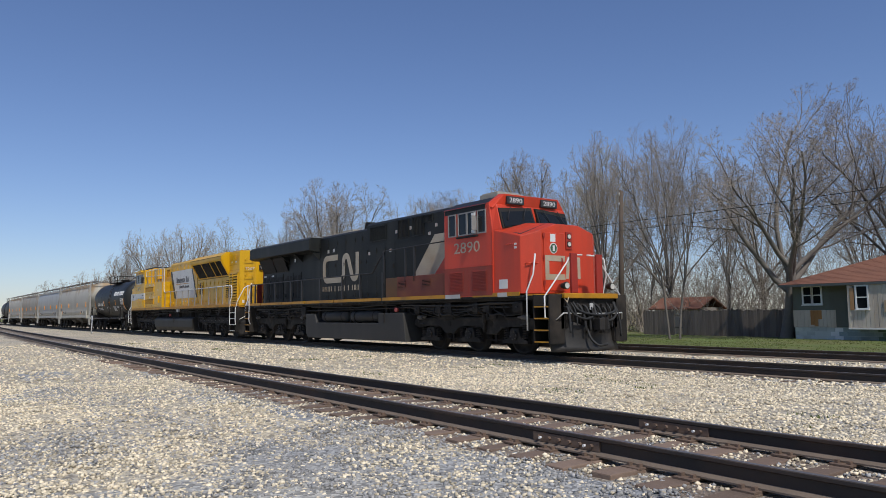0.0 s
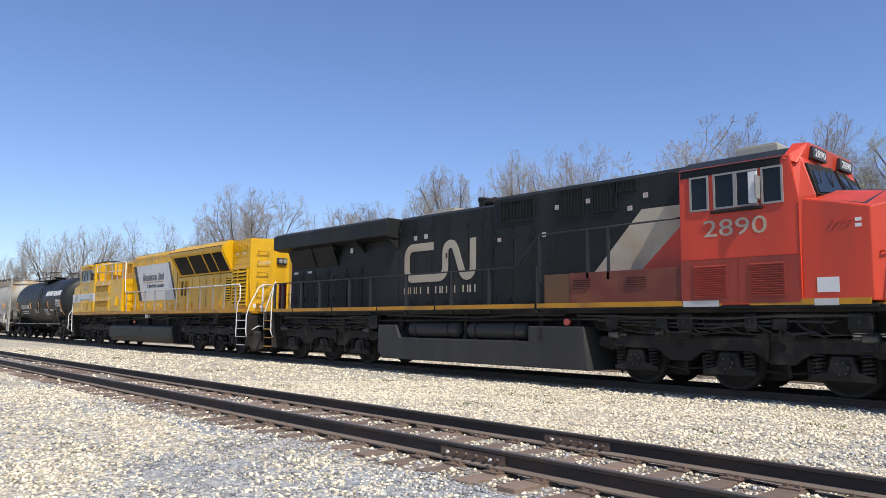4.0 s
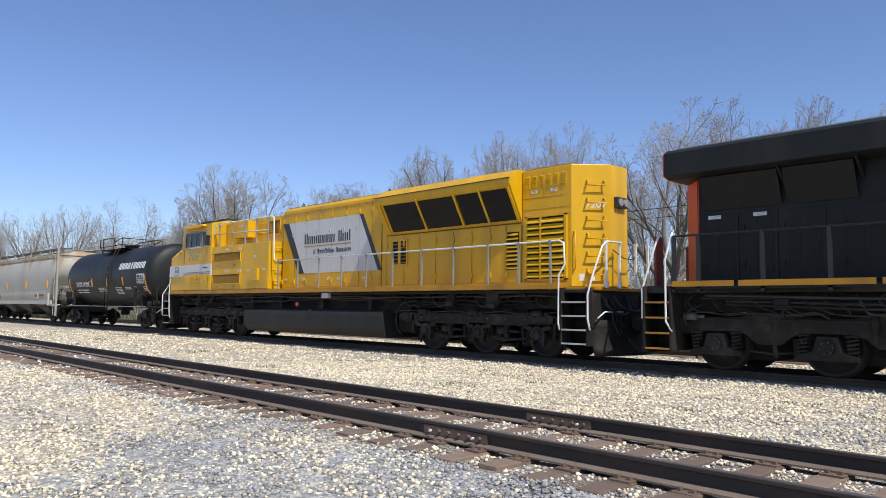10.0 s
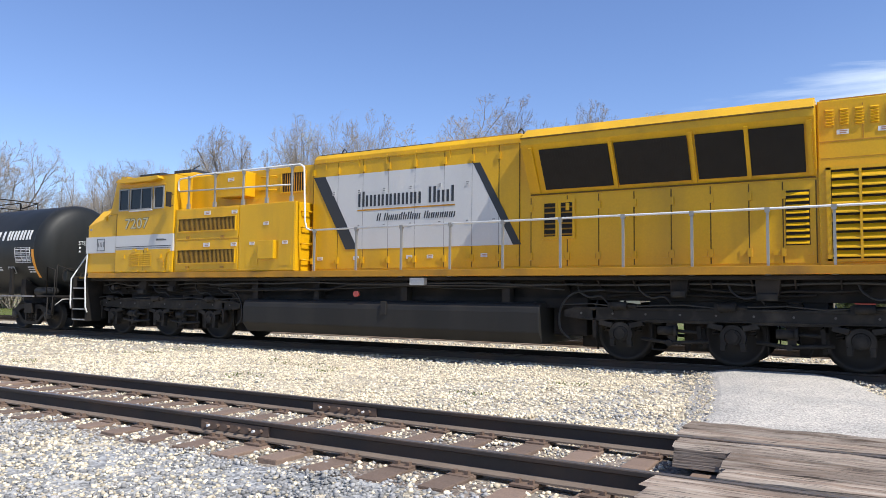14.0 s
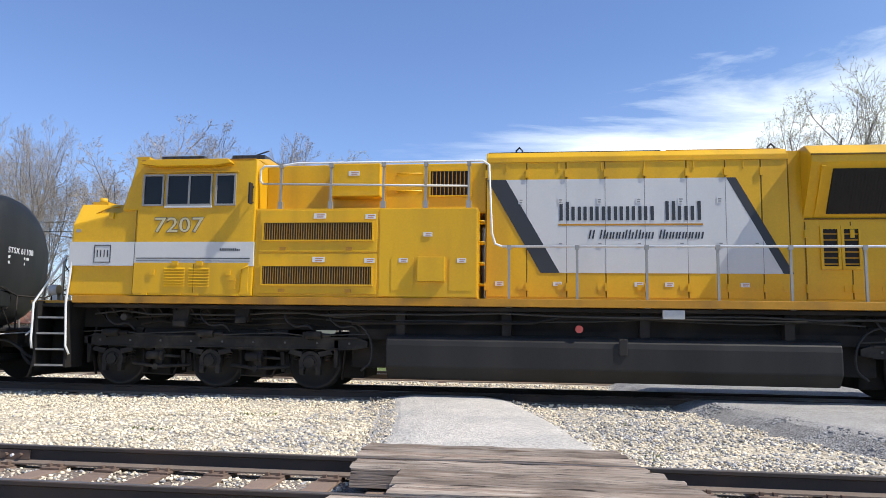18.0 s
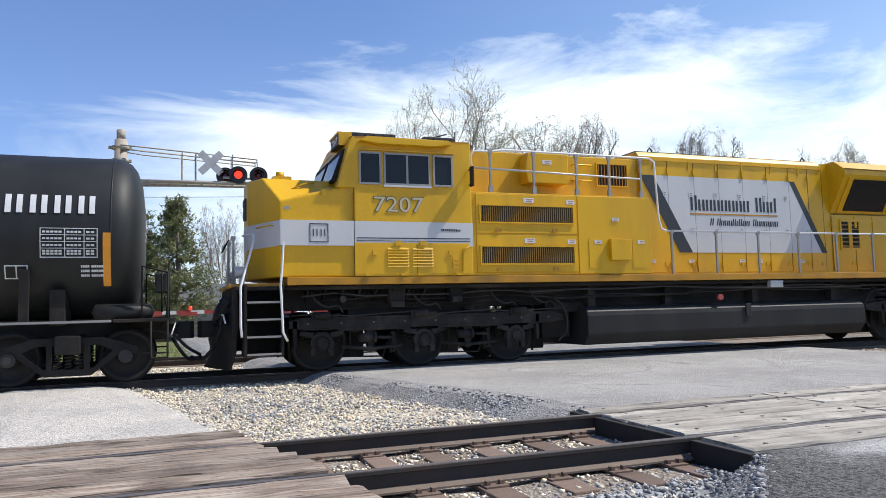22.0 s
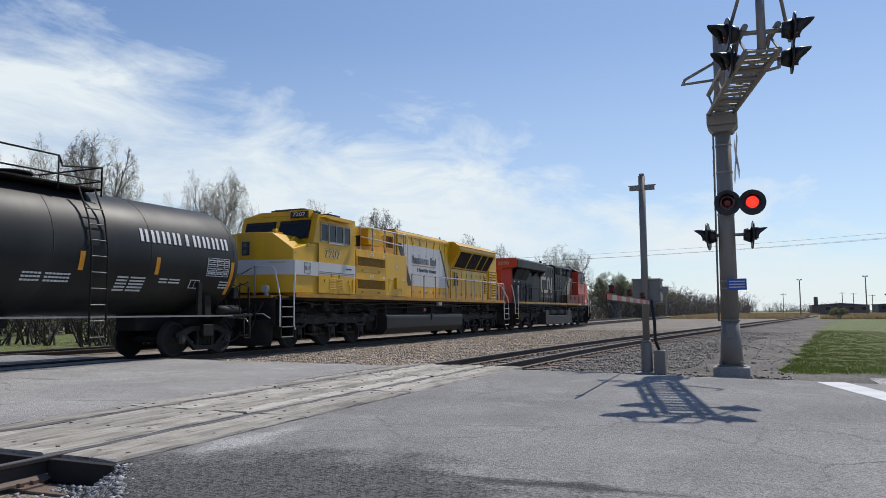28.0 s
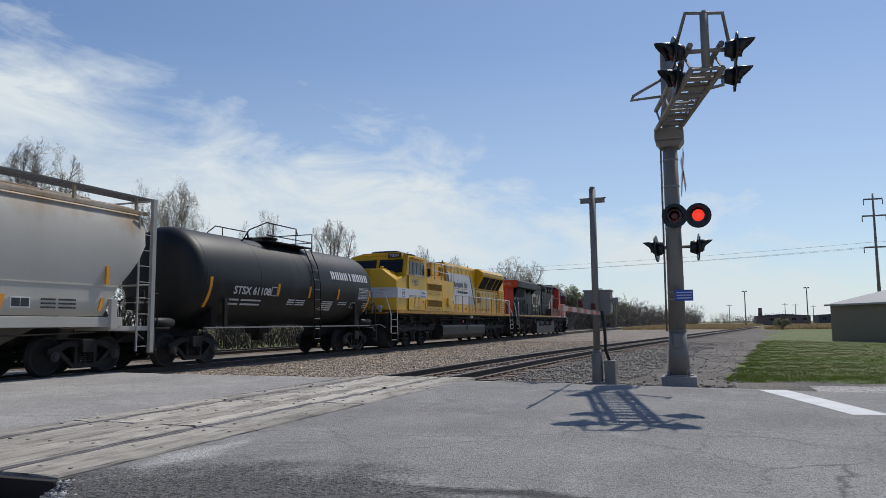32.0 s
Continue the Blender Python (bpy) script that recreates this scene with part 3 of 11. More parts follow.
def text_mesh(body, size, extrude=0.004, font_scale=1.0, shear=0.0, fat=0.0):
    """Built-in font text as mesh data, standing in the xz plane, read from -y."""
    cu = bpy.data.curves.new("lettering", "FONT")
    cu.body, cu.size, cu.extrude, cu.shear, cu.offset = body, size, extrude, shear, fat
    cu.align_x, cu.align_y = "LEFT", "BOTTOM_BASELINE"
    cu.resolution_u = 3
    ob = bpy.data.objects.new("lettering", cu)
    scene.collection.objects.link(ob)
    dg = bpy.context.evaluated_depsgraph_get()
    me = bpy.data.meshes.new_from_object(ob.evaluated_get(dg))
    bpy.data.objects.remove(ob)
    bpy.data.curves.remove(cu)
    me.transform(Matrix.Diagonal((font_scale, 1, 1, 1)))
    me.transform(Matrix.Rotation(radians(90), 4, "X"))
    return me


def lettering(body, x, y, z, width, height, material, parent, label="", name="lettering", shear=0.0, fat=0.0):
    """Text fitted into width and height, its lower left corner at (x, y, z), facing -y."""
    me = text_mesh(body, 1.0, 0.004, 1.0, shear, fat)
    co = [v.co for v in me.vertices]
    x0, x1 = min(c.x for c in co), max(c.x for c in co)
    z0, z1 = min(c.z for c in co), max(c.z for c in co)
    me.transform(Matrix.Translation((-x0, 0, -z0)))
    me.transform(Matrix.Diagonal((width / (x1 - x0), 1, height / (z1 - z0), 1)))
    ob = part(name, me, material, parent, label)
    ob.location = (x, y, z)
    return ob


def keyhole(outer, holes):
    """One polygon with windows: each hole is (index of the outer corner it is slit from, its loop, run the other way round)."""
    out = []
    for i, p in enumerate(outer):
        out.append(p)
        for k, hole in holes:
            if k == i:
                out += list(hole) + [hole[0], p]
    return out

# ---- ground, tracks, road ----
YC = 15.1        # centre of the main track
Y3 = 20.8        # centre of the far track


def near_y(x):
    """Centre of the near track: straight past the camera, curving off to the south-east."""
    y = 6.15 - 0.004 * x
    if x < -8:
        y += 0.00022 * (x + 8) ** 2
    if x > 9:
        y -= 0.0022 * (x - 9) ** 2 if x < 34 else 0.0022 * 625 + 0.11 * (x - 34)
    return y


def bump_z(x, y):
    return 0.035 * noise.noise(Vector((x * 0.9, y * 0.9, 1.3))) + 0.02 * noise.noise(Vector((x * 3.1, y * 3.1, 4.0)))


def bed_z(x, y):
    """Height of the gravel: beds under the tracks, a lower yard near the camera, the road flush with the rails."""
    dn = abs(y - near_y(x))
    dm = abs(y - YC)
    d3 = abs(y - Y3)
    z = -0.30
    for d, top in ((dn, -0.215), (dm, -0.19), (d3, -0.19)):
        w = min(max((2.9 - d) / 1.5, 0), 1)
        z = max(z, z + (top - z) * w * w * (3 - 2 * w))
    if near_y(x) < y < YC:
        z = max(z, -0.22)
    return z


def LAWN_Y(x):
    """Southern edge of the gravel, where the lawn begins."""
    return -0.40 - 0.0868 * (x - 19)


# the one ground sheet, fine near the camera and coarse out to the horizon
def axis_steps(lo, hi, fine):
    out = [-2500, -900, -400, -220, -150, -110]
    v = lo
    while v < hi:
        out.append(v)
        v += fine
    return out + [hi + 20, hi + 60, 150, 260, 500, 1100, 2500]


gx = axis_steps(-90, 70, 0.5)
gy = [-2500, -800, -300, -120, -60, -30, -16] + [-10 + 0.4 * i for i in range(95)] + [30, 34, 40, 60, 120, 300, 900, 2500]
gv, gf, gm = [], [], []
for iy, y in enumerate(gy):
    for ix, x in enumerate(gx):
        inside = -95 < x < 75 and -10 < y < 28
        gv.append((x, y, bed_z(x, y) + (bump_z(x, y) if inside else 0) if y < 24 else -0.30 - 0.02 * min(y - 24, 20) / 20))
n = len(gx)
for iy in range(len(gy) - 1):
    for ix in range(n - 1):
        gf.append((iy * n + ix, iy * n + ix + 1, (iy + 1) * n + ix + 1, (iy + 1) * n + ix))
        x, y = (gx[ix] + gx[ix + 1]) / 2, (gy[iy] + gy[iy + 1]) / 2
        if y > 23.6:
            k = 2 if (y < 60 and x < 70) else 3
        elif 18.8 < x < 115 and y < LAWN_Y(x):
            k = 2
        elif 17.8 < x < 60 and y < LAWN_Y(x) + 2.5 + 1.4 * noise.noise(Vector((x * 0.4, y * 0.8, 6))):
            k = 6
        elif x > 128:
            k = 3
        elif x > 14.3 and y > near_y(x) + 1.7:
            k = 7
        elif x > 14.3 and (y > -2 or x > 40):
            k = 5
        elif abs(y - near_y(x)) < 1.25:
            k = 4
        elif y < near_y(x) - 0.4:
            k = 1 if noise.noise(Vector((x * 0.28, y * 0.5, 7))) + 0.02 * x > -0.02 else 0
        else:
            k = 0
        gm.append(k)
me = bpy.data.meshes.new("ground")
me.from_pydata(gv, [], gf)
for m in (M_GRAVEL, M_GRAVEL_G, M_TURF, M_FIELD, M_DIRT, M_GRAVEL_E, M_DARKDIRT, M_GRAVEL_T):
    me.materials.append(m)
me.polygons.foreach_set("material_index", gm)
me.polygons.foreach_set("use_smooth", [True] * len(gf))
ground = tagged(new("ground", me), "gravel rail yard running out into grass and fields", "ground", "", "structure")

# ---- rails ----
RAIL_PROFILE = [(-0.07, -0.175), (0.07, -0.175), (0.07, -0.160), (0.012, -0.135), (0.012, -0.045), (0.037, -0.032), (0.037, -0.006), (0.028, 0.0),
                (-0.028, 0.0), (-0.037, -0.006), (-0.037, -0.032), (-0.012, -0.045), (-0.012, -0.135), (-0.07, -0.160)]


def rail_mesh(fy, xs):
    vs, fs, k = [], [], len(RAIL_PROFILE)
    for x in xs:
        y = fy(x)
        vs += [(x, y + a, b) for a, b in RAIL_PROFILE]
    for j in range(len(xs) - 1):
        for i in range(k):
            fs.append((j * k + i, j * k + (i + 1) % k, (j + 1) * k + (i + 1) % k, (j + 1) * k + i))
    fs += [tuple(range(k)), tuple(range((len(xs) - 1) * k, len(xs) * k))[::-1]]
    me = bpy.data.meshes.new("rail")
    me.from_pydata(vs, [], fs)
    me.materials.append(M_RAIL)
    me.materials.append(M_RAILTOP)
    me.materials.append(M_RAILFOOT)
    me.polygons.foreach_set("material_index", [(1 if f % k == 7 else 2 if f % k in (1, 2, 12, 13) else 0) if f < (len(xs) - 1) * k else 0 for f in range(len(fs))])
    return me


TRACKS = []
for label, fy, lo, hi in (("rusty siding track with weathered wooden ties", near_y, -140, 160),
                          ("main line track under the train", lambda x: YC, -400, 400), ("second main track with dark rails", lambda x: Y3, -400, 400)):
    tr = thing("railway_track", label, "track", "tracks", kind="structure")
    xs = sorted(set([lo + i * 5 for i in range(int((hi - lo) / 5) + 1)]) | (set(range(-30, 60)) if lo > -200 else set()))
    for s in (-0.755, 0.755):
        part("rail", rail_mesh(lambda x, s=s, fy=fy: fy(x) + s, xs), None, tr)
    TRACKS.append(tr)

# ---- rolling stock: shared parts ----
CENTRE = {}
WHEELSETS = []   # (object, local x, radius)


def vehicle(name, label, category, cx, group=""):
    ob = thing(name, label, category, group)
    CENTRE[ob.name] = cx
    return ob


def vpart(name, mesh, material, parent, label="", bevel=0.0):
    """A part of a vehicle, given in the train's running coordinate along x."""
    ob = part(name, mesh, material, parent, label, bevel)
    if parent.name in CENTRE:
        ob.location.x -= CENTRE[parent.name]
    return ob


def wheelset_mesh(r):
    m = Mesh()
    for s in (-1, 1):
        y0 = s * 0.70
        prof = [(0.0, r + 0.027), (0.028, r + 0.027), (0.036, r), (0.135, r - 0.006), (0.14, r - 0.07), (0.075, r - 0.09), (0.06, 0.2), (0.09, 0.13), (0.17, 0.12), (0.17, 0.02)]
        m.rings(prof, ((0, y0, 0), (0, y0 + s, 0)), 28)
    m.cyl((0, -0.95, 0), (0, 0.95, 0), 0.085, 12)
    for s in (-1, 1):
        for k in range(3):
            a = k * 2.094
            m.cyl((0.07 * math.cos(a), s * 0.86, 0.07 * math.sin(a)), (0.07 * math.cos(a), s * 0.885, 0.07 * math.sin(a)), 0.018, 6)
    return m.data("wheelset")


WHEEL_LOCO, WHEEL_CAR = wheelset_mesh(0.535), wheelset_mesh(0.457)


def wheelset(parent, x, r, me):
    ob = part("wheelset", me, M_WHEEL, parent)
    ob.location = (x - CENTRE[parent.name], 0, r)
    WHEELSETS.append((ob, x - CENTRE[parent.name], r))
    return ob


# dusty grey of the reservoirs; its paler tone also paints pipes as lit
M_RESERV = mat("dusty_reservoir_and_lit_pipe", (0.046, 0.044, 0.041), 0.68, 0, 0.35, 2, 30, spec=0.25)
M_CARTRUCK = mat("oily_freight_truck", (0.012, 0.011, 0.010), 0.7, 0, 0.5, 2.5, 40, spec=0.3, dirt=(0.04, 0.033, 0.027), dirt_amt=0.6, dirt_scale=2.5)
M_CAP = mat("dull_bearing_cap", (0.11, 0.105, 0.10), 0.6, 0.2, 0.3, 4, 40)
M_TRUCK = mat("dusty_truck_casting", (0.018, 0.0163, 0.0145), 0.75, 0, 0.5, 2.5, 40, spec=0.3, dirt=(0.066, 0.056, 0.046), dirt_amt=0.75, dirt_scale=3.0)


def loco_truck(parent, axles):
    """Three-axle truck: deep cast side frames, winged bearing boxes with coil springs, snubbers, pipes."""
    a0, a2 = axles[0], axles[-1]
    top = [(a0 - 0.98, 0.82), (a0 - 0.92, 1.00), (a0 - 0.45, 1.06)]
    for x, y in zip(axles, axles[1:]):
        m = (x + y) / 2
        top += [(m - 0.55, 1.06), (m - 0.32, 1.16), (m + 0.32, 1.16), (m + 0.55, 1.06)]
    top += [(a2 + 0.45, 1.06), (a2 + 0.92, 1.00), (a2 + 0.98, 0.82)]
    low = []
    for i, x in enumerate(reversed(axles)):
        low += [(x + 0.62, 0.70), (x + 0.50, 0.76), (x + 0.24, 0.78), (x - 0.24, 0.78), (x - 0.50, 0.76), (x - 0.62, 0.70)]
        if i < 2:
            m = (x + axles[1 - i]) / 2
            low += [(m + 0.22, 0.55), (m - 0.22, 0.55)]
    tk = vpart("truck", Mesh().box(a0 - 0.80, a0 - 0.66, -1.0, 1.0, 0.74, 0.96).box(a2 + 0.66, a2 + 0.80, -1.0, 1.0, 0.74, 0.96), M_FRAME, parent, "grimy three-axle truck frame", 0.02)

    def sub(name, m, material=M_TRUCK, bevel=0.0):
        return part(name, m, material, tk, "", bevel)

    for s in (-1, 1):
        sub("side_frame", Mesh().prism(top + low, "y", *sorted((s * 1.03, s * 1.15))), M_TRUCK, 0.022)
        sub("top_rib", Mesh().box(a0 - 0.4, a2 + 0.4, *sorted((s * 1.14, s * 1.18)), 0.99, 1.025), M_TRUCK, 0.006)
        for x, y in zip(axles, axles[1:]):
            m = (x + y) / 2
            sub("frame_eye", Mesh().cyl((m, s * 1.14, 0.86), (m, s * 1.165, 0.86), 0.085, 14), M_FRAME)
            sub("frame_boss", Mesh().prism([(m - 0.30, 1.13), (m + 0.30, 1.13), (m + 0.24, 0.98), (m - 0.24, 0.98)], "y", *sorted((s * 1.14, s * 1.20))), M_TRUCK, 0.015)
            sub("brake_shoe", Mesh().prism([(m + 0.34, 0.28), (m + 0.46, 0.32), (m + 0.42, 0.66), (m + 0.33, 0.66)], "y", *sorted((s * 0.72, s * 0.86))), M_WHEEL)
            sub("brake_rod", Mesh().tube([(m - 0.40, s * 1.0, 0.42), (m, s * 1.04, 0.38), (m + 0.42, s * 1.0, 0.42)], 0.024), M_FRAME)
            sub("brake_lever", Mesh().prism([(m + 0.02, 0.60), (m + 0.10, 0.60), (m + 0.14, 0.32), (m + 0.06, 0.32)], "y", *sorted((s * 1.0, s * 1.06))), M_FRAME)
        for x in axles:
            wings = [(x - 0.17, 0.74), (x + 0.17, 0.74), (x + 0.25, 0.47), (x + 0.53, 0.40), (x + 0.53, 0.31), (x - 0.53, 0.31), (x - 0.53, 0.40), (x - 0.25, 0.47)]
            sub("journal_box", Mesh().prism(wings, "y", *sorted((s * 1.02, s * 1.17))), M_TRUCK, 0.018)
            sub("bearing_cap", Mesh().cyl((x, s * 1.16, 0.535), (x, s * 1.215, 0.535), 0.135, 18, 0.125).cyl((x, s * 1.215, 0.535), (x, s * 1.225, 0.535), 0.07, 12), M_TRUCK)
            for k in range(6):
                a = k * 1.047 + 0.2
                sub("cap_bolt", Mesh().cyl((x + 0.11 * math.cos(a), s * 1.21, 0.535 + 0.11 * math.sin(a)), (x + 0.11 * math.cos(a), s * 1.235, 0.535 + 0.11 * math.sin(a)), 0.015, 6), M_CAP)
            for d in (-0.40, 0.40):
                helix = [(x + d + 0.082 * math.cos(j * 0.9), s * 1.10 + 0.082 * math.sin(j * 0.9), 0.42 + j * 0.0098) for j in range(33)]
                sub("coil_spring", Mesh().tube(helix, 0.022, 5), M_TRUCK)
                sub("spring_cap", Mesh().cyl((x + d, s * 1.10, 0.735), (x + d, s * 1.10, 0.765), 0.11, 14), M_TRUCK)
        for e, q in ((a0, -1), (a2, 1)):
            sub("snubber", Mesh().cyl((e + q * 0.62, s * 1.20, 1.06), (e + q * 0.36, s * 1.20, 1.06), 0.075, 14).cyl((e + q * 0.36, s * 1.20, 1.06), (e + q * 0.20, s * 1.20, 1.06), 0.035, 8), M_CAP)
            sub("sand_pipe", Mesh().tube([(e + q * 0.5, s * 0.9, 1.2), (e + q * 0.66, s * 0.86, 0.8), (e + q * 0.57, s * 0.8, 0.2)], 0.025))
            sub("brake_hose", Mesh().tube(smooth([(e + q * 0.2, s * 1.22, 1.3), (e + q * 0.5, s * 1.26, 1.16), (e + q * 0.58, s * 1.22, 0.9), (e + q * 0.3, s * 1.2, 0.84)]), 0.018), M_CABLE)
        sub("damper", Mesh().cyl((axles[1] + 0.78, s * 1.2, 0.62), (axles[1] + 0.78, s * 1.2, 1.2), 0.045, 10).cyl((axles[1] + 0.78, s * 1.2, 0.88), (axles[1] + 0.78, s * 1.2, 1.2), 0.065, 10))
        sub("air_line", Mesh().tube([(a0 - 0.6 + (a2 - a0 + 1.2) * k / 12, s * 1.20, 1.12 + 0.03 * math.sin(k * 2.3)) for k in range(13)], 0.014, 6), M_RESERV)
    for x in axles:
        sub("traction_motor", Mesh().box(x + 0.12, x + 0.95, -0.6, 0.6, 0.22, 0.95), M_FRAME, 0.04)
        wheelset(parent, x, 0.535, WHEEL_LOCO)
    sub("bolster", Mesh().box(axles[1] - 1.5, axles[1] + 1.5, -0.95, 0.95, 1.0, 1.17), M_FRAME, 0.03)
    return tk


def radial_truck(parent, axles, q):
    """Three-axle radial truck: a long straight side beam, yokes round the bearings, links, springs and brake gear; q is the way of its long arm."""
    a0, a2 = axles[0], axles[-1]
    lo, hi = (a0 - 0.62, a2 + 1.12) if q > 0 else (a0 - 1.12, a2 + 0.62)
    tk = vpart("truck", Mesh().box(a0 + 0.55, a0 + 0.75, -1.0, 1.0, 0.72, 0.98).box(a2 - 0.75, a2 - 0.55, -1.0, 1.0, 0.72, 0.98), M_FRAME, parent, "grimy three-axle radial truck", 0.02)

    def sub(name, m, material=M_TRUCK, bevel=0.0):
        return part(name, m, material, tk, "", bevel)

    for s in (-1, 1):
        ys = sorted((s * 1.04, s * 1.17))
        ends = [(lo, 0.84), (lo, 0.96), (lo + 0.22, 1.03), (hi - 0.22, 1.03), (hi, 0.96), (hi, 0.84), (hi - 0.30, 0.79)]
        mid = []
        for x in reversed(axles):
            mid += [(x + 0.34, 0.76), (x + 0.22, 0.82), (x - 0.22, 0.82), (x - 0.34, 0.76)]
        sub("side_frame", Mesh().prism(ends + mid + [(lo + 0.30, 0.79)], "y", *ys), M_TRUCK, 0.016)
        sub("frame_flange", Mesh().box(lo + 0.2, hi - 0.2, *sorted((s * 1.15, s * 1.20)), 0.99, 1.03).box(lo + 0.3, hi - 0.3, *sorted((s * 1.15, s * 1.185)), 0.795, 0.82), M_TRUCK, 0.006)
        for k in range(9):
            x = lo + 0.35 + (hi - lo - 0.7) * k / 8
            sub("frame_bolt", Mesh().cyl((x, s * 1.165, 0.91), (x, s * 1.19, 0.91), 0.022, 6), M_CAP)
        for x in axles:
            arch = [(x + 0.22 * math.cos(a), 0.535 + 0.22 * math.sin(a)) for a in (radians(-50 + 280 * j / 14) for j in range(15))]
            inner = [(x + 0.145 * math.cos(a), 0.535 + 0.145 * math.sin(a)) for a in (radians(230 - 280 * j / 14) for j in range(15))]
            sub("bearing_yoke", Mesh().prism(arch + inner, "y", *sorted((s * 1.03, s * 1.16))), M_TRUCK)
            for d in (-1, 1):
                sub("yoke_arm", Mesh().prism([(x + d * 0.44, 0.70), (x + d * 0.40, 0.78), (x + d * 0.15, 0.74), (x + d * 0.18, 0.64)], "y", *ys), M_TRUCK, 0.012)
            sub("bearing_cap", Mesh().cyl((x, s * 1.0, 0.535), (x, s * 1.16, 0.535), 0.135, 18).cyl((x, s * 1.16, 0.535), (x, s * 1.20, 0.535), 0.095, 14), M_TRUCK)
            for k in range(6):
                a = k * 1.047 + 0.3
                sub("cap_bolt", Mesh().cyl((x + 0.115 * math.cos(a), s * 1.155, 0.535 + 0.115 * math.sin(a)), (x + 0.115 * math.cos(a), s * 1.18, 0.535 + 0.115 * math.sin(a)), 0.014, 6), M_TRUCK)
            for d in (-0.165, 0.165):
                sub("yoke_foot", Mesh().box(x + d - 0.045, x + d + 0.045, *ys, 0.30, 0.44), M_TRUCK, 0.012)
            for d in (-0.30, 0.30):
                helix = [(x + d + 0.06 * math.cos(j * 0.9), s * 0.98 + 0.06 * math.sin(j * 0.9), 0.56 + j * 0.0075) for j in range(34)]
                sub("coil_spring", Mesh().tube(helix, 0.018, 4), M_FRAME)
        for x in (a0, axles[1]):
            g = (axles[1] - axles[0]) / 2
            c = x + g
            sub("brake_cylinder", Mesh().cyl((c - 0.30, s * 1.12, 0.62), (c - 0.02, s * 1.12, 0.62), 0.085, 14).cyl((c - 0.02, s * 1.12, 0.62), (c + 0.04, s * 1.12, 0.62), 0.10, 14).cyl((c + 0.04, s * 1.12, 0.62), (c + 0.38, s * 1.10, 0.60), 0.03, 8), M_TRUCK)
            sub("brake_lever", Mesh().prism([(c + 0.36, 0.72), (c + 0.44, 0.72), (c + 0.47, 0.34), (c + 0.40, 0.34)], "y", *sorted((s * 0.98, s * 1.06))), M_FRAME, 0.01)
            sub("brake_shoe", Mesh().prism([(c + 0.40, 0.28), (c + 0.52, 0.32), (c + 0.47, 0.66), (c + 0.38, 0.66)], "y", *sorted((s * 0.72, s * 0.86))), M_WHEEL)
            sub("steering_link", Mesh().tube([(c - 0.62, s * 1.08, 0.46), (c - 0.1, s * 1.14, 0.40), (c + 0.58, s * 1.08, 0.44)], 0.034, 8).cyl((c - 0.1, s * 1.05, 0.40), (c - 0.1, s * 1.19, 0.40), 0.06, 10), M_TRUCK)
            sub("link_bracket", Mesh().prism([(c - 0.16, 0.80), (c + 0.04, 0.80), (c, 0.36), (c - 0.12, 0.36)], "y", *sorted((s * 1.06, s * 1.12))), M_FRAME, 0.012)
            sub("safety_strap", Mesh().tube([(c - 0.45, s * 1.0, 0.80), (c - 0.44, s * 1.0, 0.26), (c + 0.2, s * 1.0, 0.24), (c + 0.3, s * 1.0, 0.5)], 0.018, 6), M_FRAME)
        for x in (a0 + 0.02, axles[1] - 0.05, a2 + 0.1):
            sub("yaw_damper", Mesh().cyl((x - 0.18, s * 1.21, 1.06), (x + 0.12, s * 1.21, 1.06), 0.075, 14).cyl((x + 0.12, s * 1.21, 1.06), (x + 0.30, s * 1.21, 1.06), 0.035, 8).box(x - 0.24, x - 0.14, *sorted((s * 1.12, s * 1.24)), 0.96, 1.12), M_TRUCK)
        c = (axles[1] + axles[2]) / 2
        for j in range(4):
            sub("bolster_pad", Mesh().cyl((c, s * 1.02, 1.04 + j * 0.035), (c, s * 1.02, 1.065 + j * 0.035), 0.13, 16), M_TRUCK)
        for e, w in ((a0, -1), (a2, 1)):
            sub("sand_pipe", Mesh().tube([(e + w * 0.50, s * 0.95, 1.2), (e + w * 0.62, s * 0.90, 0.8), (e + w * 0.55, s * 0.8, 0.2)], 0.025))
        air = [(lo + (hi - lo) * k / 10, s * 1.19, 1.07 + 0.03 * math.sin(k * 2.1)) for k in range(11)]
        sub("air_line", Mesh().tube(air, 0.014, 6), M_RESERV)
        for e, w in ((a0, -1), (a2, 1)):
            sub("end_hanger", Mesh().prism([(e + w * 0.56, 0.98), (e + w * 0.46, 0.98), (e + w * 0.48, 0.45), (e + w * 0.54, 0.45)], "y", *ys), M_FRAME, 0.01)
    for x in axles:
        sub("traction_motor", Mesh().box(*sorted((x + q * 0.12, x + q * 0.95)), -0.6, 0.6, 0.22, 0.95), M_FRAME, 0.04)
        wheelset(parent, x, 0.535, WHEEL_LOCO)
    sub("bolster", Mesh().box(axles[1] - 1.5, axles[1] + 1.5, -0.95, 0.95, 1.0, 1.17), M_FRAME, 0.03)
    return tk


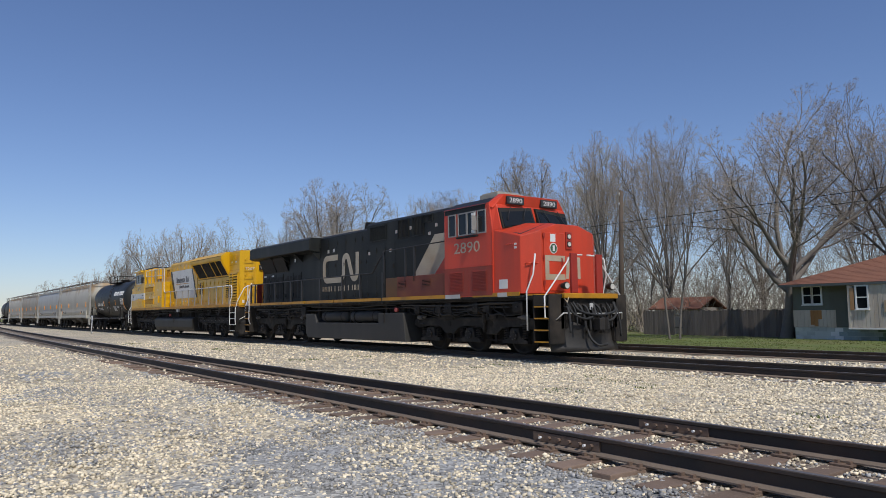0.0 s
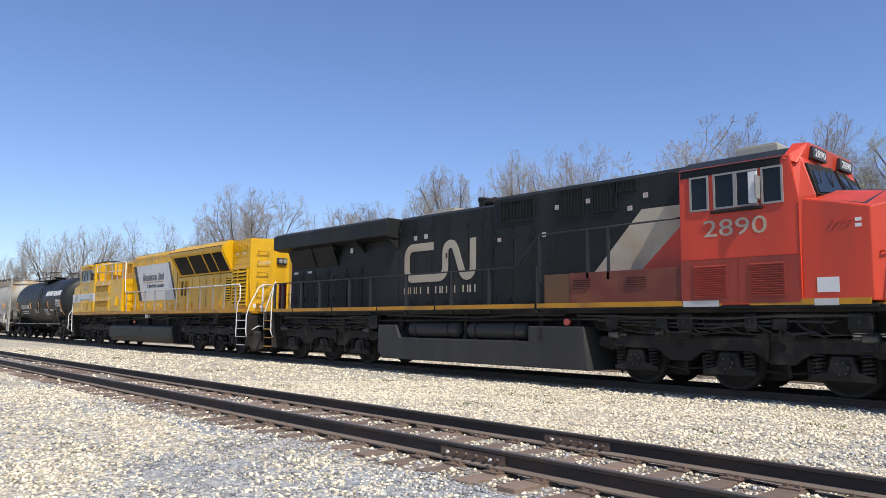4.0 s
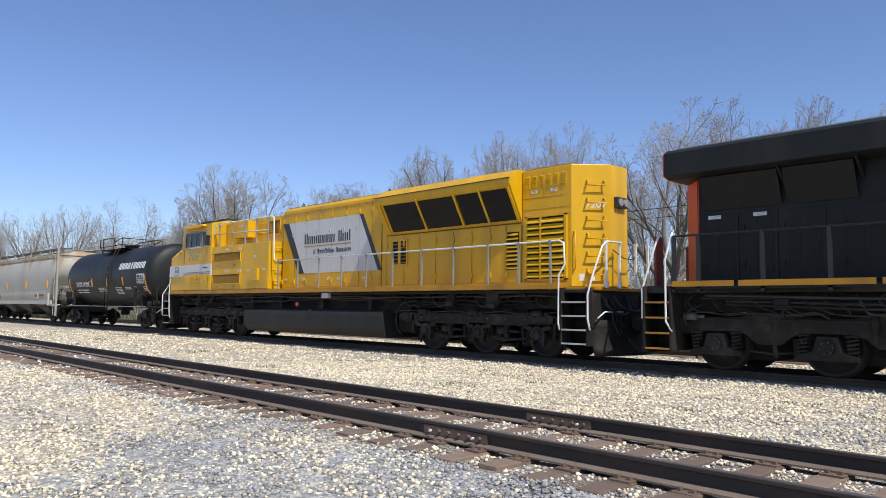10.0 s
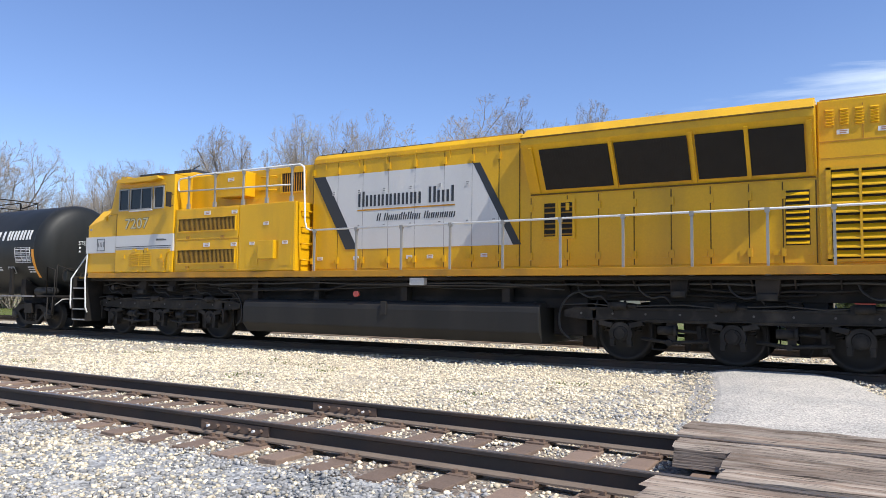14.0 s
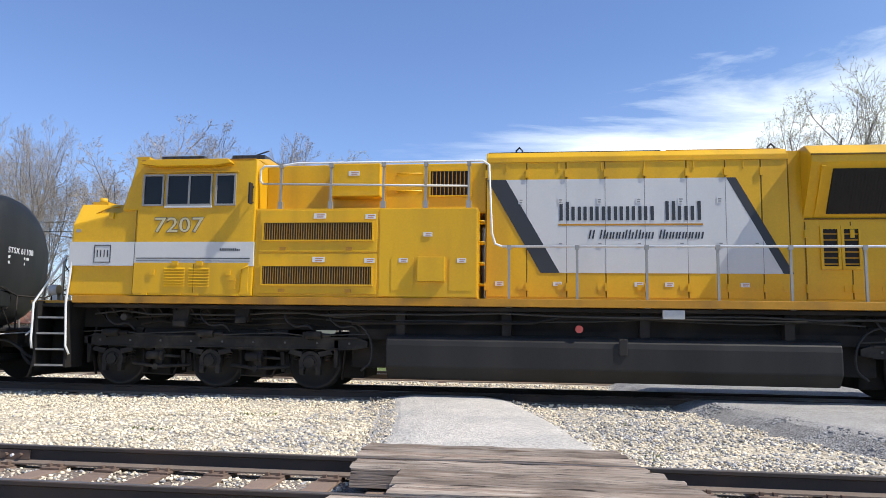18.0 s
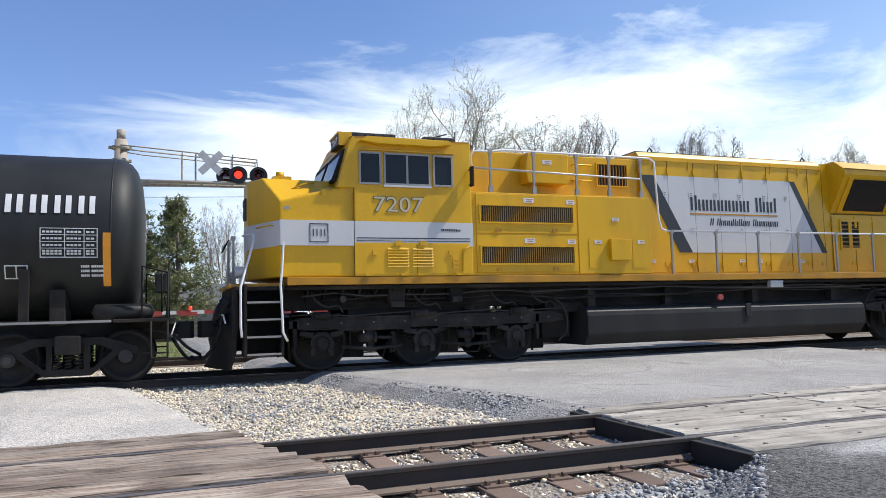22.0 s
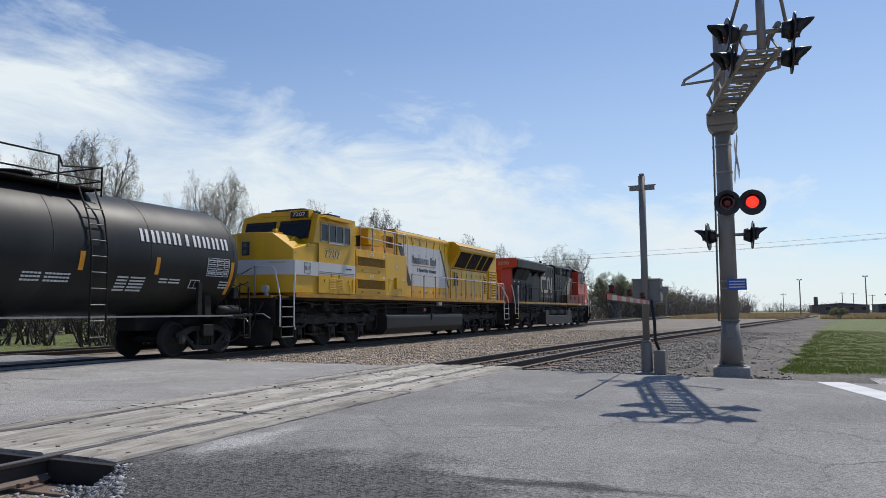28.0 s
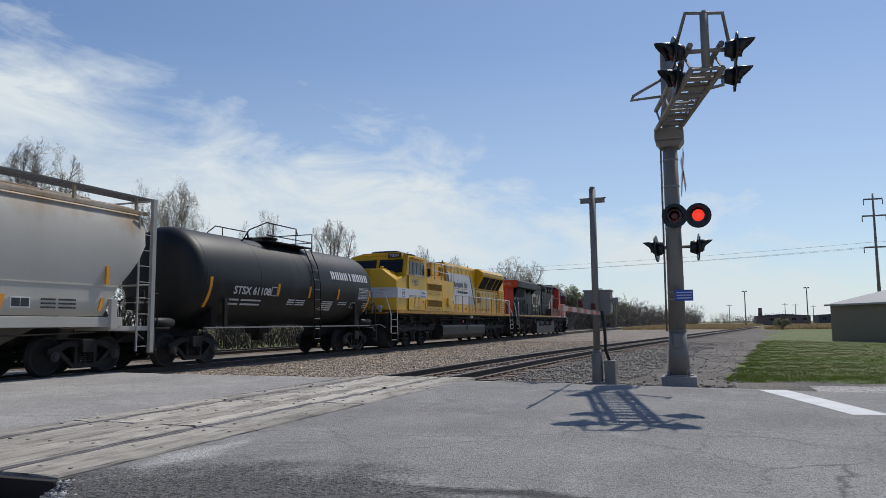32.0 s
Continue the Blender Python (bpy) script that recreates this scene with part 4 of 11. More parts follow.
def car_truck(parent, c):
    """Two-axle freight truck with cast side frames, springs and bearing caps."""
    outer = [(c - 1.08, 0.62), (c - 0.55, 0.80), (c + 0.55, 0.80), (c + 1.08, 0.62), (c + 1.08, 0.50), (c + 0.78, 0.50), (c + 0.36, 0.16), (c - 0.36, 0.16), (c - 0.78, 0.50), (c - 1.08, 0.50)]
    side = keyhole(outer, [(1, [(c - 0.48, 0.67), (c - 0.70, 0.57), (c - 0.38, 0.29), (c - 0.33, 0.29), (c - 0.33, 0.67)]),
                           (2, [(c + 0.48, 0.67), (c + 0.33, 0.67), (c + 0.33, 0.29), (c + 0.38, 0.29), (c + 0.70, 0.57)]),
                           (7, [(c - 0.24, 0.27), (c + 0.24, 0.27), (c + 0.24, 0.67), (c - 0.24, 0.67)])])
    t = vpart("truck", Mesh().box(c - 0.2, c + 0.2, -1.2, 1.2, 0.52, 0.84), M_CARTRUCK, parent, "cast steel freight truck", 0.02)
    for s in (-1, 1):
        part("side_frame", Mesh().prism(side, "y", *sorted((s * 0.97, s * 1.09))), M_CARTRUCK, t)
        part("brake_beam", Mesh().box(c + s * 0.515 - 0.035, c + s * 0.515 + 0.035, -0.8, 0.8, 0.36, 0.44), M_CARTRUCK, t)
    for s in (-1, 1):
        for k in range(3):
            helix = [(c - 0.16 + k * 0.16 + 0.055 * math.cos(j * 0.9), s * 1.03 + 0.055 * math.sin(j * 0.9), 0.275 + j * 0.0078) for j in range(33)]
            part("coil_spring", Mesh().tube(helix, 0.015, 4), M_WHEEL, t)
        for x in (c - 0.89, c + 0.89):
            cap = Mesh().cyl((x, s * 1.0, 0.457), (x, s * 1.13, 0.457), 0.115, 14).cyl((x, s * 1.13, 0.457), (x, s * 1.16, 0.457), 0.07, 10)
            part("bearing_cap", cap, M_RESERV, t)
    for x in (c - 0.89, c + 0.89):
        wheelset(parent, x, 0.457, WHEEL_CAR)


def smooth(pts, n=4):
    """More points along a soft curve through the given ones."""
    p = [Vector(q) for q in pts]
    p = [p[0] * 2 - p[1]] + p + [p[-1] * 2 - p[-2]]
    out = []
    for a, b, c, d in zip(p, p[1:], p[2:], p[3:]):
        for k in range(n):
            t = k / n
            out.append(0.5 * (2 * b + (c - a) * t + (2 * a - 5 * b + 4 * c - d) * t * t + (3 * b - a - 3 * c + d) * t ** 3))
    return out + [p[-2]]


def coupler(parent, x, d):
    """Knuckle coupler with a draft box, air hose and cut lever; d is the way it points."""
    m = Mesh().box(min(x - d * 0.7, x), max(x - d * 0.7, x), -0.12, 0.12, 0.78, 0.98)
    m.prism([(x, -0.16), (x + d * 0.22, -0.18), (x + d * 0.30, -0.06), (x + d * 0.16, 0.02), (x + d * 0.28, 0.10), (x + d * 0.2, 0.2), (x, 0.17)], "z", 0.70, 1.02)
    vpart("coupler", m, M_WHEEL, parent, "rusty knuckle coupler", 0.015)
    vpart("air_hose", Mesh().tube(smooth([(x - d * 0.1, -0.32, 0.72), (x + d * 0.06, -0.34, 0.46), (x + d * 0.22, -0.22, 0.30), (x + d * 0.42, -0.1, 0.34)]), 0.032, 8), M_CABLE, parent)


def handrail(parent, pts, material=None, r=0.022, label=""):
    return vpart("handrail", Mesh().tube(pts, r, 8), material or M_RAILING, parent, label)


def stanchion(parent, x, y, z0, z1, material=None):
    m = Mesh().box(x - 0.022, x + 0.022, y - 0.02, y + 0.02, z0, z1).box(x - 0.04, x + 0.04, y - 0.03, y + 0.03, z1 - 0.05, z1 + 0.03).box(x - 0.045, x + 0.045, y - 0.03, y + 0.03, z0, z0 + 0.14)
    return vpart("stanchion", m, material or M_STAN, parent)


def step_well(parent, x0, x1, s, material, edge, n=4, z0=0.42, z1=1.66):
    """A stair recess in the corner of a locomotive, with treads and pale nosings."""
    y0, y1 = sorted((s * 1.02, s * 1.52))
    o, i = s * 1.52, s * 1.02
    m = Mesh().prism([(x0, o), (x0 + 0.05, o), (x0 + 0.05, i), (x1 - 0.05, i), (x1 - 0.05, o), (x1, o), (x1, s * 0.98), (x0, s * 0.98)], "z", z0 - 0.06, z1)
    w = vpart("step_well", m, material, parent, "black stair recess", 0.008)
    for k in range(n):
        z = z0 + (z1 - z0) * k / n
        part("tread", Mesh().box(x0 + 0.05, x1 - 0.05, y0, y1, z - 0.05, z - 0.01), material, w)
        part("nosing", Mesh().box(x0 + 0.05, x1 - 0.05, *sorted((s * 1.50, s * 1.53)), z - 0.035, z), edge, w)
    return w


def window(parent, x0, x1, z0, z1, y, frame=None, sliding=False):
    """A side window on the -y face: frame, pane, and a mullion where it slides."""
    fr = Mesh()
    t = 0.036
    for a, b, c, d in ((x0, x1, z1 - t, z1), (x0, x1, z0, z0 + t), (x0, x0 + t, z0 + t, z1 - t), (x1 - t, x1, z0 + t, z1 - t)):
        fr.box(a, b, y - 0.03, y + 0.03, c, d)
    if sliding:
        xm = (x0 + x1) / 2
        fr.box(xm - 0.02, xm + 0.02, y - 0.025, y + 0.03, z0 + t, z1 - t)
    w = vpart("window", fr, frame or M_WHITE, parent, "side window with pale frame")
    part("pane", Mesh().box(x0 + t, x1 - t, y - 0.008, y + 0.02, z0 + t, z1 - t), M_GLASS, w)
    return w


def word_bars(parent, x0, x1, z0, z1, y, material, words, label="", name="painted_bar", lean=0.0, thick=0.30):
    """Painted wording as plain upright bars: two bars for a wide mark (o, or O at full height), one for a slim mark (i, I)."""
    total = sum(0.55 if q in "iI" else 1.0 for w in words for q in w) + 0.75 * (len(words) - 1)
    u = (x1 - x0) / total
    x = x0
    for w in words:
        for q in w:
            wide = (0.55 if q in "iI" else 1.0) * u
            top = z1 if q.isupper() else z0 + (z1 - z0) * 0.74
            at = (x + 0.5 * wide - thick * u / 2,) if q in "iI" else (x + 0.10 * u, x + 0.90 * u - thick * u)
            for a in at:
                k = lean * (top - z0)
                vpart(name, Mesh().prism([(a, z0), (a + thick * u, z0), (a + thick * u + k, top), (a + k, top)], "y", y - 0.004, y + 0.006), material, parent, label)
            x += wide
        x += 0.75 * u


M_PRINT = mat("faded_print", (0.45, 0.22, 0.12), 0.6, 0, 0.3, 6, 40)


def decal(parent, x, z, w, h, y, material=None, bar=None, name="warning_decal"):
    d = vpart(name, Mesh().box(x, x + w, y - 0.004, y + 0.004, z, z + h), material or M_LETTER, parent)
    part("print_bar", Mesh().box(x + w * 0.25, x + w * 0.9, y - 0.006, y, z + h * 0.6, z + h * 0.8).box(x + w * 0.25, x + w * 0.8, y - 0.006, y, z + h * 0.2, z + h * 0.4), bar or M_PRINT, d)
    return d


def louvre_door(parent, x0, x1, z0, z1, y, n, body, slat, name="louvred_grille"):
    """A recessed dark opening with upright slats."""
    g = vpart(name, Mesh().box(x0, x1, y - 0.006, y + 0.03, z0, z1), M_GRILLE, parent, "dark louvred grille")
    fr = Mesh()
    for a, b, c, d in ((x0 - 0.03, x1 + 0.03, z1, z1 + 0.03), (x0 - 0.03, x1 + 0.03, z0 - 0.03, z0), (x0 - 0.03, x0, z0, z1), (x1, x1 + 0.03, z0, z1)):
        fr.box(a, b, y - 0.03, y + 0.02, c, d)
    part("grille_frame", fr, body, g)
    for k in range(n):
        x = x0 + (x1 - x0) * (k + 0.5) / n
        part("slat", Mesh().box(x - 0.007, x + 0.007, y - 0.022, y + 0.01, z0, z1), slat, g)
    return g


M_SEAM = mat("grimy_door_gap", (0.13, 0.075, 0.008), 0.8, 0, 0.4, 3, 30)
M_STAN = mat("dull_steel_stanchion", (0.31, 0.30, 0.275), 0.5, 0.3, 0.25, 3, 30)


def bolts_and_hinges(parent, xs, z0, z1, y, body):
    """Access doors along a hood: seams, hinges and latches."""
    if body is M_YELLOW:
        for a in xs:
            vpart("door_gap", Mesh().box(a - 0.009, a + 0.009, y - 0.008, y + 0.01, z0, z1), M_SEAM, parent)
    for a, b in zip(xs, xs[1:]):
        d = vpart("hood_door", Mesh().box(a + 0.012, b - 0.012, y - 0.012, y + 0.01, z0, z1), body, parent, "", 0.004)
        for z in (z1 - 0.30, z0 + 0.12):
            part("hinge", Mesh().box(a - 0.022, a + 0.05, y - 0.045, y - 0.01, z, z + 0.15), body, d)
        if body is M_BLACK:
            part("door_handle", Mesh().box(b - 0.14, b - 0.08, y - 0.035, y - 0.01, (z0 + z1) / 2 + 0.1, (z0 + z1) / 2 + 0.24), M_GRILLE, d)
        part("latch", Mesh().box(b - 0.16, b - 0.06, y - 0.026, y - 0.01, z0 + 0.14, z0 + 0.24), body, d)
        if body is M_BLACK:
            part("latch_slot", Mesh().box(b - 0.14, b - 0.08, y - 0.030, y - 0.02, z0 + 0.16, z0 + 0.22), M_GRILLE, d)


# ---- the yellow locomotive ----
M_SLAT = mat("grimy_gold_slat", (0.30, 0.165, 0.02), 0.6, 0, 0.35, 2, 30)


M_CAGE_Y = mat("grey_panel_gap", (0.22, 0.22, 0.215), 0.7, 0, 0.3, 3, 30)


def build_yellow():
    v = vehicle("diesel_locomotive", "yellow six-axle diesel locomotive with white side panel, running cab rearward", "locomotive", 7.7)
    Y, B = M_YELLOW, M_FRAME
    fr = Mesh().box(-2.7, 18.3, -0.98, 0.98, 1.16, 1.60).box(-3.55, 18.95, -1.42, 1.42, 1.545, 1.62)
    vpart("underframe", fr, B, v, "grimy black underframe", 0.02)
    vpart("centre_sill", Mesh().box(2.9, 12.6, -1.1, 1.1, 1.0, 1.2), B, v)
    vpart("sill_stripe", Mesh().box(-2.6, 18.12, -1.55, 1.55, 1.63, 1.775), M_SILL, v, "amber yellow sill", 0.01)
    for x0, x1 in ((-3.62, -2.6), (18.12, 19.0)):
        vpart("end_platform", Mesh().box(x0, x1, -1.35, 1.35, 1.60, 1.68), M_SILL, v, "yellow-edged end platform", 0.02)
    # cab and nose: nose chamfered, windshield raked
    nose = Mesh()
    nv = []
    for s in (-1, 1):
        nv += [(-2.72, s * 1.5, 1.78), (-2.72, s * 1.5, 3.18), (-2.972, s * 0.87, 3.70), (-3.18, s * 0.35, 3.72), (-3.18, s * 0.35, 1.78),
               (-1.30, s * 1.5, 1.78), (-1.30, s * 1.5, 3.54), (-1.30, s * 0.9, 3.68), (-1.30, s * 0.35, 3.70)]
    nose.add(nv, [(0, 1, 2, 3, 4), (13, 12, 11, 10, 9), (4, 3, 12, 13), (0, 5, 6, 1), (10, 15, 14, 9), (1, 6, 7, 2), (11, 16, 15, 10),
                  (2, 7, 8, 3), (12, 17, 16, 11), (3, 8, 17, 12), (5, 14, 15, 16, 17, 8, 7, 6), (0, 4, 13, 9, 14, 5)])
    vpart("nose", nose, Y, v, "yellow chamfered nose", 0.03)
    cab = Mesh()
    lo = [(-1.66, 3.50), (1.08, 3.50)]
    prof = [(-1.34, 1.78), (-1.34, 3.46), (-1.66, 3.46), (-1.42, 4.34), (-1.36, 4.46), (1.08, 4.46), (1.08, 1.78)]
    cab.prism(prof, "y", -1.55, 1.55)
    vpart("cab", cab, Y, v, "yellow wide-nose cab", 0.025)
    vpart("cab_roof", Mesh().loft([(-1.36, -1.55, 4.46), (-1.36, -0.85, 4.62), (-1.36, 0.85, 4.62), (-1.36, 1.55, 4.46)], [(1.08, -1.55, 4.46), (1.08, -0.85, 4.62), (1.08, 0.85, 4.62), (1.08, 1.55, 4.46)]), Y, v, "", 0.02)
    vpart("sunshade", Mesh().prism([(-1.25, 4.36), (-1.1, 4.44), (0.55, 4.44), (0.62, 4.36), (0.3, 4.31), (-0.9, 4.31)], "y", -1.72, -1.53), Y, v, "", 0.01)
    for x0, x1 in ((-1.22, -0.30), (0.30, 1.0)):
        ru = vpart("roof_unit", Mesh().box(x0, x1, -0.95, 0.5, 4.58, 4.695).box(x0 + 0.08, x1 - 0.08, -0.8, 0.4, 4.695, 4.73), M_DARKSTRIPE, v, "dark low roof housing", 0.02)
        for k in range(5):
            part("cooling_rib", Mesh().box(x0 + 0.1 + k * (x1 - x0 - 0.2) / 4 - 0.012, x0 + 0.1 + k * (x1 - x0 - 0.2) / 4 + 0.012, -0.965, -0.94, 4.60, 4.68), M_FRAME, ru)
    vpart("antenna", Mesh().tube([(0.7, -0.6, 4.78), (0.95, -0.6, 4.86)], 0.016), M_DARKSTRIPE, v)
    for x0, x1 in ((-1.3, -0.1), (-0.05, 1.05)):
        vpart("roof_seam", Mesh().box(x0, x1, -1.556, -1.53, 4.452, 4.468), M_SILL, v)
    vpart("cab_mirror", Mesh().box(1.02, 1.05, -1.78, -1.62, 3.55, 3.95).tube([(1.03, -1.55, 3.9), (1.03, -1.66, 3.92)], 0.012).tube([(1.03, -1.55, 3.6), (1.03, -1.66, 3.6)], 0.012), M_GRILLE, v, "small black side mirror")
    vpart("drip_rail", Mesh().box(-1.20, 0.72, -1.585, -1.545, 4.20, 4.225), Y, v)
    vpart("window_sill_bar", Mesh().box(-0.76, 0.21, -1.60, -1.545, 3.50, 3.535), M_WHITE, v)
    # windshields on the raked front
    for s in (-1, 1):
        y0, y1 = sorted((s * 0.10, s * 1.32))
        q = [(-1.665, y0, 3.62), (-1.665, y1, 3.62), (-1.47, y1, 4.26), (-1.47, y0, 4.26)]
        fr_ = Mesh().loft([(x - 0.028, y, z) for x, y, z in q], [(x + 0.05, y, z) for x, y, z in q])
        w = vpart("windshield", fr_, M_GRILLE, v, "dark windshield with black gasket")
        q2 = [(x - 0.04, y + 0.06 * (1 if y == y0 else -1), z + 0.05 * (1 if z < 4 else -1)) for x, y, z in q]
        part("pane", Mesh().loft(q2, [(x + 0.02, y, z) for x, y, z in q2]), M_GLASS, w)
    nb = vpart("number_board", Mesh().box(-1.56, -1.40, -1.25, -0.55, 4.36, 4.56), M_DARKSTRIPE, v, "black number board", 0.01)
    part("board_hood", Mesh().box(-1.58, -1.30, -1.29, -0.51, 4.56, 4.60).box(-1.555, -1.30, -1.29, -1.252, 4.34, 4.56).box(-1.555, -1.30, -0.548, -0.51, 4.34, 4.56), Y, nb)
    num = lettering("7207", 0, 0, 0, 0.5, 0.13, M_LETTER, nb, name="road_number")
    num.matrix_basis = pose(-1.566, -0.65, 4.395, 0, 0, -90)
    hl = vpart("headlight_housing", Mesh().box(-3.22, -3.12, -0.14, 0.14, 2.98, 3.42), M_DARKSTRIPE, v, "black headlight housing", 0.02)
    for z in (3.09, 3.31):
        part("headlamp", Mesh().cyl((-3.21, 0, z), (-3.235, 0, z), 0.075, 14), M_CAP, hl)
    for s in (-1, 1):
        vpart("ditch_light", Mesh().cyl((-3.30, s * 0.95, 1.90), (-3.48, s * 0.95, 1.90), 0.11, 14).box(-3.4, -3.3, s * 0.95 - 0.05, s * 0.95 + 0.05, 1.66, 1.85), M_POSTGREY, v, "round ditch light")
    # pale stripe round the nose and cab
    vpart("side_stripe", Mesh().box(-2.722, 1.085, -1.558, -1.49, 2.36, 2.83), M_WHITE, v, "pale grey cab stripe")
    st = [(-2.732, -1.505), (-3.19, -0.36), (-3.19, 0.36), (-2.732, 1.505), (-2.4, 1.505), (-2.4, -1.505)]
    vpart("nose_stripe", Mesh().prism(st, "z", 2.36, 2.83), M_WHITE, v, "pale grey nose stripe")
    vpart("stripe_rule", Mesh().box(-1.30, 1.02, -1.563, -1.55, 2.45, 2.462).box(-1.30, 1.02, -1.563, -1.55, 2.50, 2.518), M_DARKSTRIPE, v)
    lettering("7207", -0.95, -1.562, 3.02, 1.0, 0.29, mat("silver_numeral", (0.50, 0.43, 0.25), 0.5, 0, 0.15, 3, 30), v, "silver road number with dark outline", "road_number").location.x -= 7.7
    lettering("7207", -0.965, -1.556, 3.008, 1.03, 0.314, mat("faded_outline", (0.12, 0.105, 0.075), 0.6, 0, 0.3, 4, 40), v, "dark outline of the road number", "number_outline", fat=0.03).location.x -= 7.7
    bd = vpart("builder_plate", Mesh().box(-2.19, -2.175, -1.566, -1.55, 2.42, 2.77).box(-1.855, -1.84, -1.566, -1.55, 2.42, 2.77).box(-2.175, -1.855, -1.566, -1.55, 2.42, 2.435).box(-2.175, -1.855, -1.566, -1.55, 2.755, 2.77), M_DARKSTRIPE, v, "thin square outline of the maker's badge")
    for x0 in (-2.13, -2.06, -1.985, -1.915):
        part("badge_stroke", Mesh().box(x0, x0 + 0.018, -1.564, -1.556, 2.53, 2.67), M_DARKSTRIPE, bd)
    word_bars(v, 0.40, 0.82, 2.655, 2.705, -1.56, M_DARKSTRIPE, ["OOIOOo"])
    for x0, x1, sl in ((-1.24, -0.80, False), (-0.75, 0.20, True), (0.26, 0.68, False)):
        window(v, x0, x1, 3.54, 4.17, -1.55, M_STAN, sl)
    bd = vpart("cab_door_panel", Mesh().box(-1.34, 1.0, -1.562, -1.54, 1.82, 2.42), Y, v, "", 0.004)
    for x0 in (-0.70, -0.20):
        for k in range(7):
            part("louvre", Mesh().prism([(-1.56, 1.96 + k * 0.055), (-1.585, 1.96 + k * 0.055), (-1.56, 2.0 + k * 0.055)], "x", x0 + 0.0, x0 + 0.42), Y, bd)
    for x in (-1.0, 0.55):
        part("latch", Mesh().box(x, x + 0.1, -1.59, -1.55, 2.18, 2.28), Y, bd)
    for lx in (-0.55, -0.05):
        part("latch", Mesh().box(lx, lx + 0.13, -1.59, -1.55, 2.37, 2.45), Y, bd)
    for hx in (-1.15, -0.45, -0.1, 0.7):
        part("hinge", Mesh().box(hx, hx + 0.12, -1.58, -1.54, 1.79, 1.83), Y, bd)
    # bell / fittings on the nose slope
    vpart("nose_fitting", Mesh().box(-2.75, -2.40, -0.85, -0.55, 3.66, 3.76).cyl((-2.6, -0.7, 3.74), (-2.6, -0.7, 3.86), 0.08, 12).tube([(-2.5, -1.15, 3.44), (-2.2, -1.15, 3.58), (-2.0, -1.05, 3.62)], 0.015), Y, v)
    vpart("grab_iron", Mesh().tube([(-2.80, -1.3, 2.75), (-2.87, -1.33, 2.75), (-3.07, -0.83, 2.75), (-3.0, -0.8, 2.75)], 0.012), Y, v)
    vpart("nose_latch", Mesh().box(-1.95, -1.85, -1.53, -1.49, 3.30, 3.42), Y, v)
    vpart("nose_decal", Mesh().box(-2.64, -2.54, -1.506, -1.495, 3.03, 3.09), M_STAN, v)
    vpart("panel_seam", Mesh().box(-1.352, -1.338, -1.558, -1.545, 1.80, 3.46), M_SEAM, v)
    vpart("panel_seam", Mesh().box(-0.11, -0.098, -1.566, -1.555, 1.84, 2.40), M_SEAM, v)
    for z in (1.92, 2.0, 2.08):
        vpart("small_louvre_blade", Mesh().box(0.62, 0.76, -1.59, -1.55, z, z + 0.04), Y, v)
    vpart("side_conduit", Mesh().tube([(1.0, -1.57, 2.36), (0.86, -1.575, 2.30), (0.84, -1.575, 1.86)], 0.012), Y, v)
    # equipment box behind the cab
    vpart("inverter_cabinet", Mesh().box(1.08, 5.40, -1.50, 1.50, 1.78, 3.48), Y, v, "yellow equipment cabinet", 0.015)
    for z0, z1, zg0, zg1 in ((2.64, 3.44, 2.87, 3.20), (1.84, 2.60, 2.02, 2.36)):
        d = vpart("cabinet_door", Mesh().box(1.18, 3.50, -1.525, -1.49, z0, z1), Y, v, "", 0.006)
        for lx in (1.6, 2.9):
            part("latch", Mesh().box(lx, lx + 0.12, -1.55, -1.52, z0 + 0.03, z0 + 0.09), M_SILL, d)
        louvre_door(v, 1.27, 3.40, zg0, zg1, -1.525, 44, Y, M_SLAT)
        decal(v, 2.25, z1 - 0.16, 0.24, 0.10, -1.53)
        decal(v, 3.26, z1 - 0.17, 0.20, 0.09, -1.53)
    d = vpart("cabinet_panel", Mesh().box(3.54, 5.38, -1.52, -1.49, 1.80, 3.46), Y, v, "", 0.006)
    for x0, x1 in ((3.78, 4.20), (4.88, 5.30)):
        part("access_plate", Mesh().box(x0, x1, -1.53, -1.51, 1.92, 2.54), Y, d)
    part("hatch_box", Mesh().box(4.28, 4.80, -1.62, -1.51, 2.08, 2.54), Y, d, "raised square hatch", 0.012)
    for x, z in ((4.38, 2.93), (3.92, 2.44), (5.02, 2.44)):
        decal(v, x, z, 0.17, 0.08, -1.534)
    # hood behind the cab over the cabinet
    vpart("upper_hood", Mesh().box(1.08, 5.52, -0.95, 0.95, 3.46, 4.46), Y, v, "", 0.02)
    vpart("blower_box", Mesh().prism([(2.50, 3.75), (2.45, 4.05), (2.50, 4.40), (3.48, 4.40), (3.48, 3.75)], "y", -1.30, -0.94), Y, v, "protruding yellow blower box", 0.02)
    decal(v, 2.85, 4.16, 0.22, 0.09, -1.304)
    louvre_door(v, 4.42, 5.20, 3.82, 4.30, -0.955, 10, Y, M_SILL)
    for z in (4.25, 3.90):
        vpart("grab_iron", Mesh().tube([(3.76, -0.95, z), (3.76, -1.02, z), (4.24, -1.02, z), (4.24, -0.95, z)], 0.014), Y, v)
    vpart("roof_rung", Mesh().tube([(3.8, -0.4, 4.46), (3.8, -0.4, 4.56), (4.3, -0.4, 4.56), (4.3, -0.4, 4.46)], 0.014), M_GRILLE, v)
    for x in (1.55, 2.55, 3.58, 4.40, 5.22):
        stanchion(v, x, -1.46, 3.48, 4.34)
